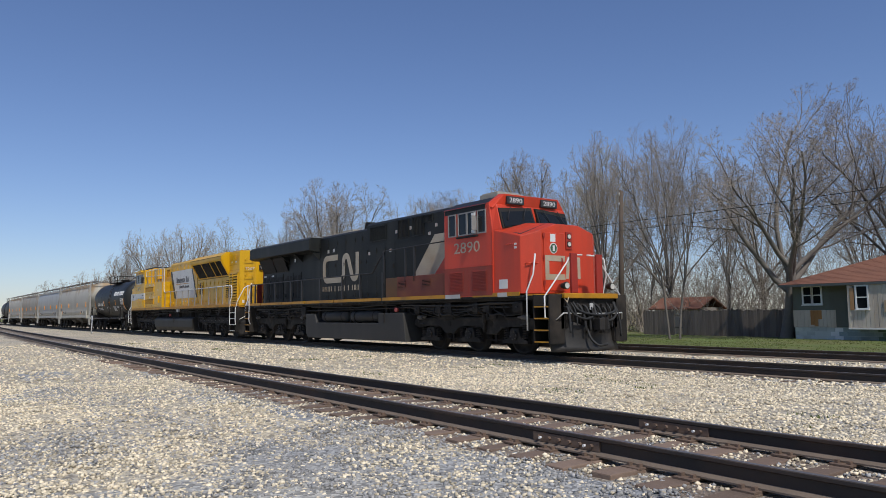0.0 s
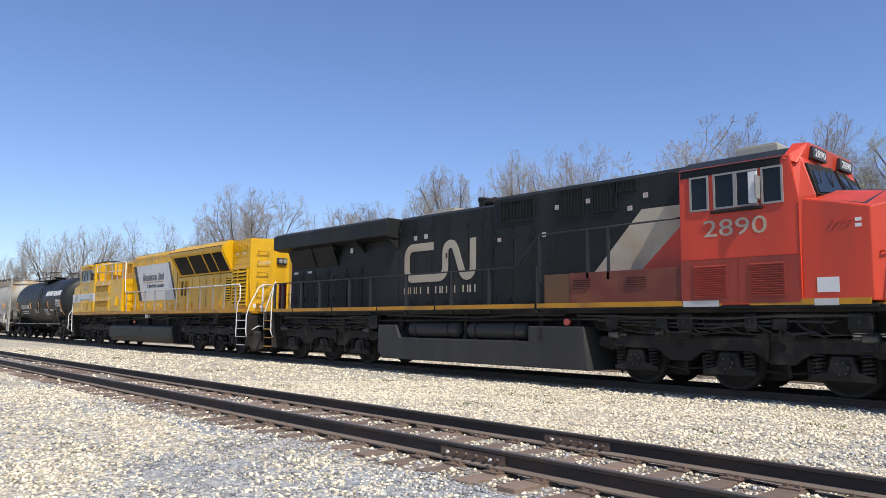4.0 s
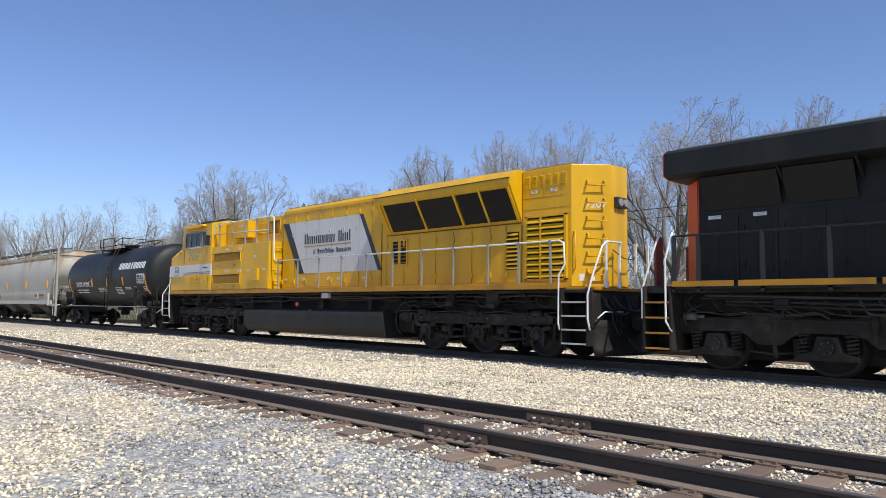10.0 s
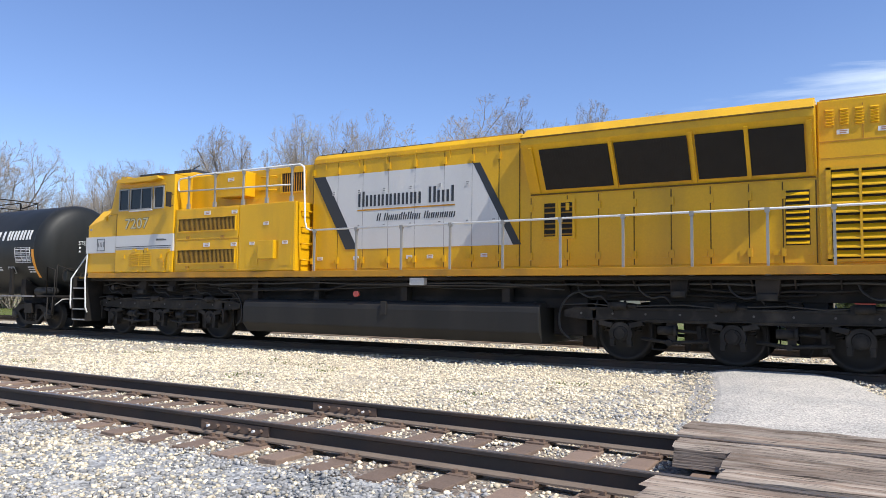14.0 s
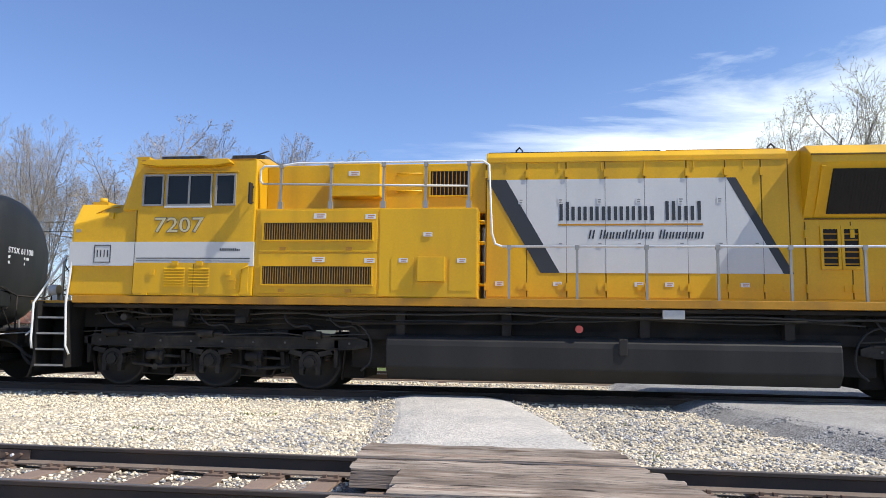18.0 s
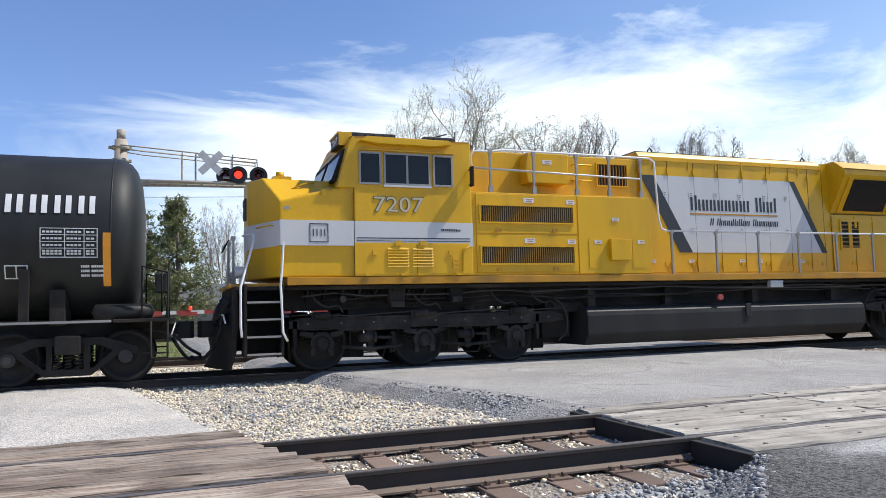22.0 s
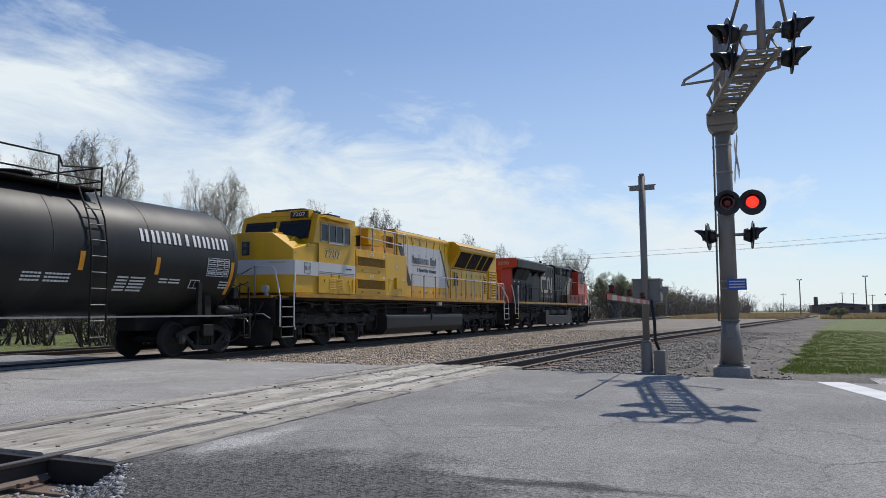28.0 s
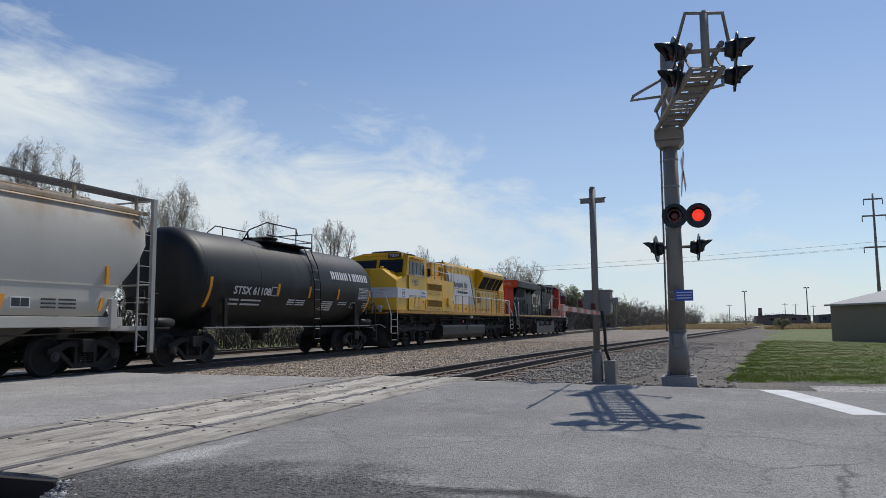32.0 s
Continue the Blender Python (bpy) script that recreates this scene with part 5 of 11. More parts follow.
    handrail(v, [(1.18, -1.46, 3.98), (1.13, -1.46, 4.04), (1.13, -1.46, 4.26), (1.2, -1.46, 4.33), (1.55, -1.46, 4.33), (1.85, -1.46, 4.38), (5.48, -1.46, 4.38), (5.60, -1.46, 4.30), (5.66, -1.46, 3.0), (5.72, -1.46, 2.80), (5.85, -1.46, 2.75)])
    handrail(v, [(1.18, -1.46, 3.98), (5.2, -1.46, 3.90)], M_POSTGREY)
    # ladder rungs on the cabinet's rear edge
    for k in range(4):
        z = 2.05 + k * 0.4
        vpart("grab_iron", Mesh().tube([(5.40, -1.3, z), (5.50, -1.3, z), (5.50, -1.0, z), (5.40, -1.0, z)], 0.016), Y, v)
    # long hood
    vpart("engine_hood", Mesh().prism([(-1.0, 1.78), (1.0, 1.78), (1.0, 4.55), (0.9, 4.66), (-0.9, 4.66), (-1.0, 4.55)], "x", 5.52, 11.12), Y, v, "yellow engine hood with doors", 0.015)
    seams = [5.52, 6.30, 7.05, 7.78, 8.51, 9.28, 9.98, 10.62, 11.10]
    bolts_and_hinges(v, seams, 1.84, 4.44, -1.0, Y)
    vpart("hood_lip", Mesh().box(5.53, 11.11, -1.035, -0.98, 4.44, 4.475), Y, v)
    for x in (5.9, 6.9, 7.7, 8.5, 9.4, 10.3):
        vpart("roof_clamp", Mesh().box(x, x + 0.03, -1.028, -0.98, 4.28, 4.50), Y, v)
    for a, b in ((5.55, 8.85), (8.95, 11.05)):
        vpart("hood_top_plate", Mesh().box(a, b, -0.85, 0.85, 4.65, 4.69), M_SILL if a > 8 else M_DARKSTRIPE, v, "", 0.01)
    for x in (6.15, 10.95):
        vpart("lifting_eye", Mesh().tube([(x - 0.06, -0.6, 4.66), (x - 0.06, -0.6, 4.78), (x, -0.6, 4.84), (x + 0.06, -0.6, 4.78), (x + 0.06, -0.6, 4.66)], 0.018), M_DARKSTRIPE, v)
    vpart("exhaust_stack", Mesh().box(8.2, 8.9, -0.25, 0.25, 4.66, 4.74), M_GRILLE, v)
    # pale panel with slanted charcoal stripes, laid on the doors
    yq = -1.018
    vpart("logo_panel", Mesh().prism([(5.88, 4.10), (10.02, 4.10), (10.98, 2.30), (6.90, 2.30)], "y", yq - 0.003, yq + 0.02), M_WHITE, v, "pale grey slanted panel")
    for x0, x1, x2, x3 in ((5.54, 5.90, 6.92, 6.56), (10.00, 10.17, 11.14, 10.96)):
        vpart("panel_stripe", Mesh().prism([(x0, 4.10), (x1, 4.10), (x2, 2.30), (x3, 2.30)], "y", yq - 0.006, yq + 0.02), M_DARKSTRIPE, v, "charcoal slanted stripe")
    word_bars(v, 6.90, 9.56, 3.30, 3.66, yq - 0.006, M_DARKSTRIPE, ["Oooooooo", "OoiI"], "wording as plain dark bars", thick=0.27)
    word_bars(v, 7.45, 9.56, 2.95, 3.12, yq - 0.006, M_DARKSTRIPE, ["O", "OoooOiIIoo", "Ooooooo"], lean=0.2, thick=0.25)
    vpart("panel_rule", Mesh().box(6.90, 9.56, yq - 0.009, yq, 3.20, 3.235), M_SILL, v)
    for x in seams[1:-1]:
        lo = 2.31 if x > 6.9 else 4.09 - (x - 5.88) * 1.8 / 1.02
        hi = 4.09 if x < 10.02 else 4.09 - (x - 10.02) * 1.8 / 0.96
        vpart("panel_seam", Mesh().box(x - 0.005, x + 0.005, yq - 0.0045, yq, lo, hi), M_CAGE_Y, v)
        for z in (3.62, 2.78):
            if lo < z < hi - 0.15:
                decal(v, x - 0.16, z, 0.09, 0.11, -1.026, M_WHITE, M_CAGE_Y, "door_catch")
    for x in (5.7, 6.8, 8.3, 8.85, 10.2):
        decal(v, x, 2.05, 0.16, 0.08, -1.018)
    # radiator section
    prof = [(-1.0, 1.78), (1.0, 1.78), (1.0, 3.32), (1.52, 4.26), (1.52, 4.40), (1.20, 4.64), (-1.20, 4.64), (-1.52, 4.40), (-1.52, 4.26), (-1.0, 3.32)]
    vpart("radiator_hood", Mesh().prism(prof, "x", 11.34, 16.64), Y, v, "flared yellow radiator hood", 0.015)
    vpart("hood_link", Mesh().box(11.10, 11.36, -0.99, 0.99, 1.78, 4.60), Y, v)
    vpart("hood_link", Mesh().box(16.62, 16.70, -0.99, 0.99, 1.78, 4.56), Y, v)
    vpart("gutter", Mesh().box(11.34, 16.64, -1.545, -1.50, 4.385, 4.41), M_SEAM, v)
    for x in (11.55, 13.18, 14.65, 15.58, 16.56):
        qa = [(x - 0.035, -1.02, 3.36), (x + 0.035, -1.02, 3.36), (x + 0.035, -1.50, 4.20), (x - 0.035, -1.50, 4.20)]
        vpart("screen_post", Mesh().loft([(a_, b_ - 0.03, c_ - 0.017) for a_, b_, c_ in qa], [(a_, b_ + 0.02, c_ + 0.01) for a_, b_, c_ in qa]), Y, v)
    vpart("flare_seam", Mesh().box(11.36, 16.62, -1.03, -0.99, 3.30, 3.325), M_SEAM, v)
    for x0, x1 in ((11.72, 13.12), (13.24, 14.58), (14.72, 15.54), (15.62, 16.48)):
        q = [(x0, -1.05 - 0.009, 3.40), (x1, -1.05 - 0.009, 3.40), (x1, -1.46 - 0.009, 4.14), (x0, -1.46 - 0.009, 4.14)]
        s = vpart("radiator_screen", Mesh().loft([(x, y - 0.012, z - 0.007) for x, y, z in q], [(x, y + 0.03, z + 0.02) for x, y, z in q]), M_GRILLE, v, "black radiator intake screen")
        for k in range(24):
            x = x0 + (x1 - x0) * (k + 0.5) / 24
            w = [(x - 0.004, -1.085, 3.41), (x + 0.004, -1.085, 3.41), (x + 0.004, -1.492, 4.14), (x - 0.004, -1.492, 4.14)]
            part("screen_wire", Mesh().loft(w, [(i, j + 0.012, k_ + 0.007) for i, j, k_ in w]), M_GRILLE, s)
    bolts_and_hinges(v, [11.36, 12.15, 12.8, 13.5, 14.2, 14.9, 15.55, 16.10, 16.62], 1.84, 3.26, -1.0, Y)
    for x0 in (11.66, 12.02):
        lv = vpart("small_louvre", Mesh().box(x0, x0 + 0.25, -1.022, -0.99, 2.44, 3.12), M_GRILLE, v, "dark slatted vent in a yellow frame")
        part("grille_frame", Mesh().box(x0 - 0.05, x0, -1.045, -1.0, 2.38, 3.18).box(x0 + 0.25, x0 + 0.30, -1.045, -1.0, 2.38, 3.18).box(x0, x0 + 0.25, -1.045, -1.0, 3.12, 3.18).box(x0, x0 + 0.25, -1.045, -1.0, 2.38, 2.44), Y, lv)
        for k in range(6):
            part("louvre", Mesh().prism([(-1.02, 2.47 + k * 0.11), (-1.04, 2.465 + k * 0.11), (-1.02, 2.50 + k * 0.11)], "x", x0, x0 + 0.25), M_SILL, lv)
    lv = vpart("side_louvre", Mesh().box(16.14, 16.52, -1.022, -0.99, 2.15, 3.1), M_GRILLE, v, "yellow slatted vent")
    for k in range(9):
        part("louvre", Mesh().prism([(-1.02, 2.17 + k * 0.105), (-1.06, 2.165 + k * 0.105), (-1.06, 2.18 + k * 0.105), (-1.02, 2.225 + k * 0.105)], "x", 16.15, 16.51), Y, lv)
    # fan section at the hood's end
    vpart("fan_hood", Mesh().prism([(16.66, -1.04), (18.15, -1.04), (18.78, -0.36), (18.78, 0.36), (18.15, 1.04), (16.66, 1.04)], "z", 1.70, 4.60), Y, v, "yellow end hood", 0.02)
    vpart("fan_top", Mesh().box(16.7, 18.1, -0.95, 0.95, 4.59, 4.64), M_SILL, v)
    vpart("roof_rung", Mesh().tube([(17.6, -0.5, 4.62), (17.6, -0.5, 4.70), (18.0, -0.5, 4.70), (18.0, -0.5, 4.62)], 0.014), M_DARKSTRIPE, v)
    g = vpart("shutter_bank", Mesh().box(16.84, 17.98, -1.052, -1.0, 1.90, 3.40), M_GRILLE, v, "large louvred shutter")
    for k in range(10):
        z = 1.94 + k * 0.147
        for x0, x1 in ((16.86, 17.26), (17.30, 17.96)):
            part("shutter_blade", Mesh().prism([(-1.055, z + 0.055), (-1.12, z - 0.012), (-1.12, z + 0.006), (-1.055, z + 0.10)], "x", x0, x1), Y, g)
    part("shutter_frame", Mesh().box(16.78, 16.85, -1.10, -1.03, 1.86, 3.44).box(17.97, 18.04, -1.10, -1.03, 1.86, 3.44).box(16.78, 18.04, -1.10, -1.03, 3.40, 3.46).box(17.26, 17.30, -1.12, -1.03, 1.90, 3.40).box(16.78, 18.04, -1.10, -1.03, 1.85, 1.90), Y, g)
    for k in range(6):
        d = vpart("vent_louvre", Mesh().box(16.78 + k * 0.22, 16.92 + k * 0.22, -1.047, -1.03, 4.14, 4.46), Y, v)
        for j in range(6):
            part("louvre", Mesh().prism([(-1.045, 4.16 + j * 0.05), (-1.07, 4.16 + j * 0.05), (-1.045, 4.19 + j * 0.05)], "x", 16.79 + k * 0.22, 16.91 + k * 0.22), Y, d)
    for x in (16.95, 17.55):
        decal(v, x, 4.0, 0.18, 0.08, -1.048)
    vpart("hood_seam", Mesh().box(16.68, 17.92, -1.046, -1.03, 3.88, 3.90).box(16.68, 18.12, -1.046, -1.03, 3.60, 3.61).box(17.33, 17.345, -1.046, -1.03, 3.9, 4.5), M_SILL, v)
    # slanting corner face: rungs, number; lights on the narrow end
    ux, uy = 0.68, 0.735          # along the corner face
    nx, ny = 0.735, -0.68         # out of it

    def corner(t, out, z):
        return (18.15 + ux * t + nx * out, -1.04 + uy * t + ny * out, z)

    for k in range(6):
        z = 1.98 + k * 0.42
        vpart("ladder_rung", Mesh().tube([corner(0.36, 0.0, z + 0.12), corner(0.38, 0.10, z + 0.10), corner(0.34, 0.12, z), corner(0.80, 0.12, z), corner(0.76, 0.10, z + 0.10), corner(0.76, 0.0, z + 0.12)], 0.018, 6), Y, v)
    hh = vpart("headlight_housing", Mesh().box(18.76, 18.88, -0.22, 0.22, 3.58, 3.84), M_DARKSTRIPE, v, "twin headlight housing", 0.02)
    for y in (-0.1, 0.1):
        part("headlamp", Mesh().cyl((18.87, y, 3.71), (18.92, y, 3.71), 0.085, 14), M_STAN, hh)
    n2 = lettering("7207", 0, 0, 0, 0.5, 0.14, M_LETTER, v, name="road_number")
    n2.matrix_basis = Matrix.Translation((18.15 + ux * 0.33 + nx * 0.004 - 7.7, -1.04 + uy * 0.33 + ny * 0.004, 3.56)) @ Matrix.Rotation(math.atan2(uy, ux), 4, "Z")
    vpart("side_grab", Mesh().tube([corner(0.06, 0, 2.1), corner(0.07, 0.08, 2.12), corner(0.07, 0.08, 2.98), corner(0.06, 0, 3.0)], 0.015), Y, v)
    for t, z, w, h in ((0.18, 1.84, 0.12, 0.16), (0.45, 1.84, 0.1, 0.1)):
        vpart("warning_decal", Mesh().loft([corner(t, 0.004, z), corner(t + w, 0.004, z), corner(t + w, 0.004, z + h), corner(t, 0.004, z + h)], [corner(t, -0.004, z), corner(t + w, -0.004, z), corner(t + w, -0.004, z + h), corner(t, -0.004, z + h)]), M_LETTER, v)
    # side handrail
    xs = [5.98 + 1.24 * k for k in range(9)] + [16.9, 17.86]
    for x in xs:
        stanchion(v, x, -1.47, 1.62, 2.74)
    handrail(v, [(5.85, -1.47, 2.75), (18.12, -1.47, 2.75), (18.24, -1.47, 2.69), (18.27, -1.47, 2.2), (18.12, -1.50, 1.95), (18.12, -1.52, 0.85), (18.16, -1.52, 0.7)], label="white tubular side handrail")
    handrail(v, [(18.98, -1.52, 0.72), (18.92, -1.52, 0.95), (18.92, -1.52, 1.5), (19.0, -1.45, 1.9), (19.03, -1.1, 2.6), (19.03, -0.9, 2.72), (19.03, -0.3, 2.72)])
    for y in (-0.9, -0.35):
        stanchion(v, 19.0, y, 1.66, 2.72, M_RAILING)
        stanchion(v, 19.0, -y, 1.66, 2.72, M_RAILING)
    step_well(v, 18.16, 18.92, -1, B, M_POSTGREY)
    step_well(v, 18.16, 18.92, 1, B, M_POSTGREY)
    # cab end steps and rails
    for s in (-1, 1):
        step_well(v, -3.36, -2.66, s, B, M_STAN)
    handrail(v, [(-2.60, -1.52, 0.62), (-2.68, -1.53, 0.78), (-2.72, -1.55, 1.62), (-2.66, -1.54, 2.42), (-2.62, -1.50, 2.54)], label="white step handrail")
    handrail(v, [(-3.40, -1.52, 0.72), (-3.42, -1.53, 0.9), (-3.42, -1.53, 1.62), (-3.14, -1.12, 2.50), (-3.14, -1.04, 2.60), (-3.30, -0.6, 2.62)])
    for y in (-0.6, 0.6):
        stanchion(v, -3.47, y, 1.66, 2.58)
    # pilot, plough, couplers
    for x, d in ((-3.55, -1), (18.95, 1)):
        vpart("pilot_plate", Mesh().box(min(x, x - d * 0.1), max(x, x - d * 0.1), -1.4, 1.4, 0.75, 1.6), B, v, "black pilot plate", 0.03)
        front, back = [], []
        for j in range(6):
            w = j / 5
            for i in range(13):
                h = -1 + i / 6
                bx = x + d * (0.40 - 0.36 * abs(h) ** 1.5 - 0.12 * math.sin(math.pi * (0.15 + 0.7 * w)) + 0.08 * (1 - w))
                bz = 0.14 + (0.72 - 0.20 * max(0, 0.45 - abs(h)) / 0.45 + 0.10 * abs(h)) * w
                front.append((bx, 1.32 * h, bz))
                back.append((bx - d * 0.05, 1.32 * h, bz))
        fs = []
        for j in range(5):
            for i in range(12):
                p0, p1, p2, p3 = j * 13 + i, j * 13 + i + 1, (j + 1) * 13 + i + 1, (j + 1) * 13 + i
                fs += [(p0, p1, p2, p3), (78 + p3, 78 + p2, 78 + p1, 78 + p0)]
        rim = list(range(13)) + [j * 13 + 12 for j in range(1, 6)] + [65 + i for i in range(11, -1, -1)] + [j * 13 for j in range(4, 0, -1)]
        fs += [(p0, 78 + p0, 78 + p1, p1) for p0, p1 in zip(rim, rim[1:] + rim[:1])]
        vpart("plough", Mesh().add(front + back, fs, True), M_CARTRUCK, v, "black curved snow plough")
        vpart("draft_pocket", Mesh().box(*sorted((x - d * 0.05, x + d * 0.22)), -0.34, 0.34, 0.62, 1.14), B, v, "", 0.03)
        for hy in (-0.95, -0.72, 0.72, 0.95):
            vpart("glad_hand", Mesh().cyl((x, hy, 1.34), (x + d * 0.10, hy, 1.32), 0.05, 10).box(*sorted((x + d * 0.02, x + d * 0.08)), hy - 0.05, hy + 0.05, 1.34, 1.44), M_WHEEL, v)
        for y0, y1, sag in ((-1.0, 0.0, 0.42), (-0.55, 0.6, 0.34), (0.1, 1.0, 0.46)):
            vpart("mu_hose", Mesh().tube(smooth([(x, y0, 1.48), (x + d * 0.16, y0 + 0.1, 1.48 - sag * 0.7), (x + d * 0.22, (y0 + y1) / 2, 1.48 - sag), (x + d * 0.16, y1 - 0.1, 1.48 - sag * 0.7), (x, y1, 1.48)]), 0.03, 7), M_CABLE, v, "black looping hose")
        coupler(v, x + d * 0.25, d)
        vpart("cut_lever", Mesh().tube([(x + d * 0.12, -1.35, 0.98), (x + d * 0.14, -1.1, 1.12), (x + d * 0.14, -0.2, 1.12)], 0.018), M_RAILING, v)
        for hy in (-0.78, -0.62, -0.46, 0.5, 0.66, 0.82):
            vpart("mu_hose", Mesh().tube(smooth([(x, hy, 1.3), (x + d * 0.12, hy, 1.18), (x + d * 0.16, hy - 0.02, 0.92), (x + d * 0.24, hy * 0.9, 0.62)]), 0.022), M_CABLE, v)
        vpart("safety_chain", Mesh().tube([(x, -0.55, 2.55), (x + d * 0.08, -0.2, 2.36), (x + d * 0.08, 0.2, 2.36), (x, 0.55, 2.55)], 0.012), M_FRAME, v)
    # fuel tank and piping
    tank = [(-1.48, 0.50), (-1.30, 0.28), (1.30, 0.28), (1.48, 0.50), (1.48, 0.90), (1.46, 0.99), (1.40, 1.06), (1.28, 1.10), (-1.28, 1.10), (-1.40, 1.06), (-1.46, 0.99), (-1.48, 0.90)]
    vpart("fuel_tank", Mesh().prism(tank, "x", 3.70, 11.74), M_TANKGREY, v, "long dusty black fuel tank", 0.03)
    vpart("air_pipe", Mesh().tube([(3.0, -1.3, 1.3), (6.4, -1.36, 1.34), (6.9, -1.36, 1.45), (11.8, -1.36, 1.42)], 0.03), M_FRAME, v)
    vpart("fuel_filler", Mesh().cyl((7.25, -1.42, 1.24), (7.25, -1.50, 1.24), 0.07, 12), mat("red_cap", (0.36, 0.06, 0.05), 0.5, 0, 0.2, 4, 30), v, "red fuel cap")
    vpart("sight_gauge", Mesh().box(7.95, 8.1, -1.51, -1.47, 0.78, 1.08), M_WHEEL, v, "rust-coloured fuel gauge", 0.01)
    vpart("emergency_box", Mesh().box(8.72, 9.10, -1.52, -1.40, 1.44, 1.60), M_POSTGREY, v, "", 0.01)
    for x, w, h in ((-0.62, 0.36, 0.34), (0.66, 0.30, 0.26), (14.22, 0.34, 0.30), (15.66, 0.42, 0.34)):
        eb = vpart("shock_bracket", Mesh().prism([(x, 1.58), (x + w, 1.58), (x + w - 0.04, 1.30), (x + w - 0.08, 1.58 - h), (x + 0.06, 1.58 - h), (x + 0.02, 1.30)], "y", -1.30, -1.02), M_FRAME, v, "", 0.02)
        part("shock_foot", Mesh().box(x + 0.03, x + w - 0.05, -1.36, -1.24, 1.58 - h - 0.05, 1.58 - h + 0.07), M_TRUCK, eb, "", 0.02)
    rng = random.Random(22)
    for k in range(16):
        x = (-2.2 + k * 0.33) if k < 8 else (12.2 + (k - 8) * 0.68)
        vpart("frame_gusset", Mesh().prism([(-1.40, 1.55), (-0.98, 1.55), (-0.98, 1.30)], "x", x, x + 0.025), M_FRAME, v)
    # outer pipes coloured paler as if lit, inner ones dark as if shaded
    for x0, x1, y0, z0 in ((-2.3, 3.3, -1.22, 1.46), (-1.9, 3.6, -1.12, 1.38), (2.4, 12.6, -1.38, 1.49), (3.8, 12.2, -1.30, 1.40), (11.9, 17.9, -1.22, 1.47), (12.3, 17.4, -1.12, 1.36), (-1.4, 2.4, -1.06, 1.28), (13.0, 16.6, -1.06, 1.27)):
        pts = [(x0 + (x1 - x0) * k / 9, y0 + rng.uniform(-0.02, 0.02), z0 + rng.uniform(-0.05, 0.03)) for k in range(10)]
        vpart("air_line", Mesh().tube(pts, rng.choice((0.014, 0.02, 0.026)), 6), M_RESERV if y0 < -1.2 else M_FRAME, v)
    for x in (-2.1, -0.1, 1.6, 2.5, 12.4, 13.6, 15.2, 17.2):
        vpart("drop_hose", Mesh().tube(smooth([(x, -1.16, 1.52), (x + 0.08, -1.22, 1.34), (x + 0.28, -1.24, 1.22), (x + 0.50, -1.20, 1.24), (x + 0.62, -1.12, 1.10)]), 0.02, 6), M_CABLE, v)
    for x in (3.9, 5.9, 8.4, 10.9):
        vpart("tank_hanger", Mesh().box(x - 0.05, x + 0.12, -1.3, -1.1, 1.05, 1.55), M_FRAME, v)
    vpart("drain_pipe", Mesh().cyl((-1.55, -1.2, 1.38), (-1.55, -1.42, 1.36), 0.05, 12).cyl((-1.55, -1.42, 1.36), (-1.55, -1.45, 1.36), 0.065, 12), M_TRUCK, v)
    for axles, e, q in (((-1.90, 0.14, 2.16), 2.16, 1), ((13.27, 15.27, 17.23), 13.27, -1)):
        tk = radial_truck(v, axles, q)
        for sy in (-1, 1):
            part("cable_loop", Mesh().tube(smooth([(e + q * 0.3, sy * 1.16, 1.36), (e + q * 0.9, sy * 1.2, 1.3), (e + q * 1.18, sy * 1.2, 1.0), (e + q * 1.2, sy * 1.18, 0.6), (e + q * 1.0, sy * 1.15, 0.4)]), 0.022), M_CABLE, tk)
        vpart("rear_blower", Mesh().box(*sorted((e + q * 0.75, e + q * 1.45)), -0.9, 0.9, 0.45, 1.15), B, v, "", 0.03)
    return v


YELLOW = build_yellow()


# ---- the black and red locomotive ----
def ribbon(parent, path, width, y, material, label):
    """A flat painted ribbon that follows a path of (x, z) points."""
    m = Mesh()
    h = width / 2
    n = len(path)
    L, R = [], []
    for i, (x, z) in enumerate(path):
        ax, az = path[max(i - 1, 0)]
        bx, bz = path[min(i + 1, n - 1)]
        d = math.hypot(bx - ax, bz - az) or 1
        nx, nz = -(bz - az) / d, (bx - ax) / d
        L.append((x + nx * h, z + nz * h))
        R.append((x - nx * h, z - nz * h))
    vs = [(x, y - 0.004, z) for x, z in L + R] + [(x, y + 0.006, z) for x, z in L + R]
    fs = []
    for i in range(n - 1):
        fs += [(i, i + 1, n + i + 1, n + i), (2 * n + i + 1, 2 * n + i, 3 * n + i, 3 * n + i + 1), (i, 2 * n + i, 2 * n + i + 1, i + 1), (n + i + 1, 3 * n + i + 1, 3 * n + i, n + i)]
    fs += [(0, n, 3 * n, 2 * n), (n - 1, 3 * n - 1, 4 * n - 1, 2 * n - 1)]
    m.add(vs, fs)
    return vpart("painted_mark", m, material, parent, label)


def arc(cx, cz, r, a0, a1, n=8):
    return [(cx + r * math.cos(radians(a0 + (a1 - a0) * i / n)), cz + r * math.sin(radians(a0 + (a1 - a0) * i / n))) for i in range(n + 1)]


M_CAGE2 = mat("dull_window_frame", (0.26, 0.25, 0.24), 0.6, 0, 0.2, 3, 30)


M_LAMPGLASS = mat("ditch_lamp_glass", (0.5, 0.49, 0.46), 0.2, 0.3, 0.4, 9, 60, emit=(1.0, 0.95, 0.85), emit_str=0.18)


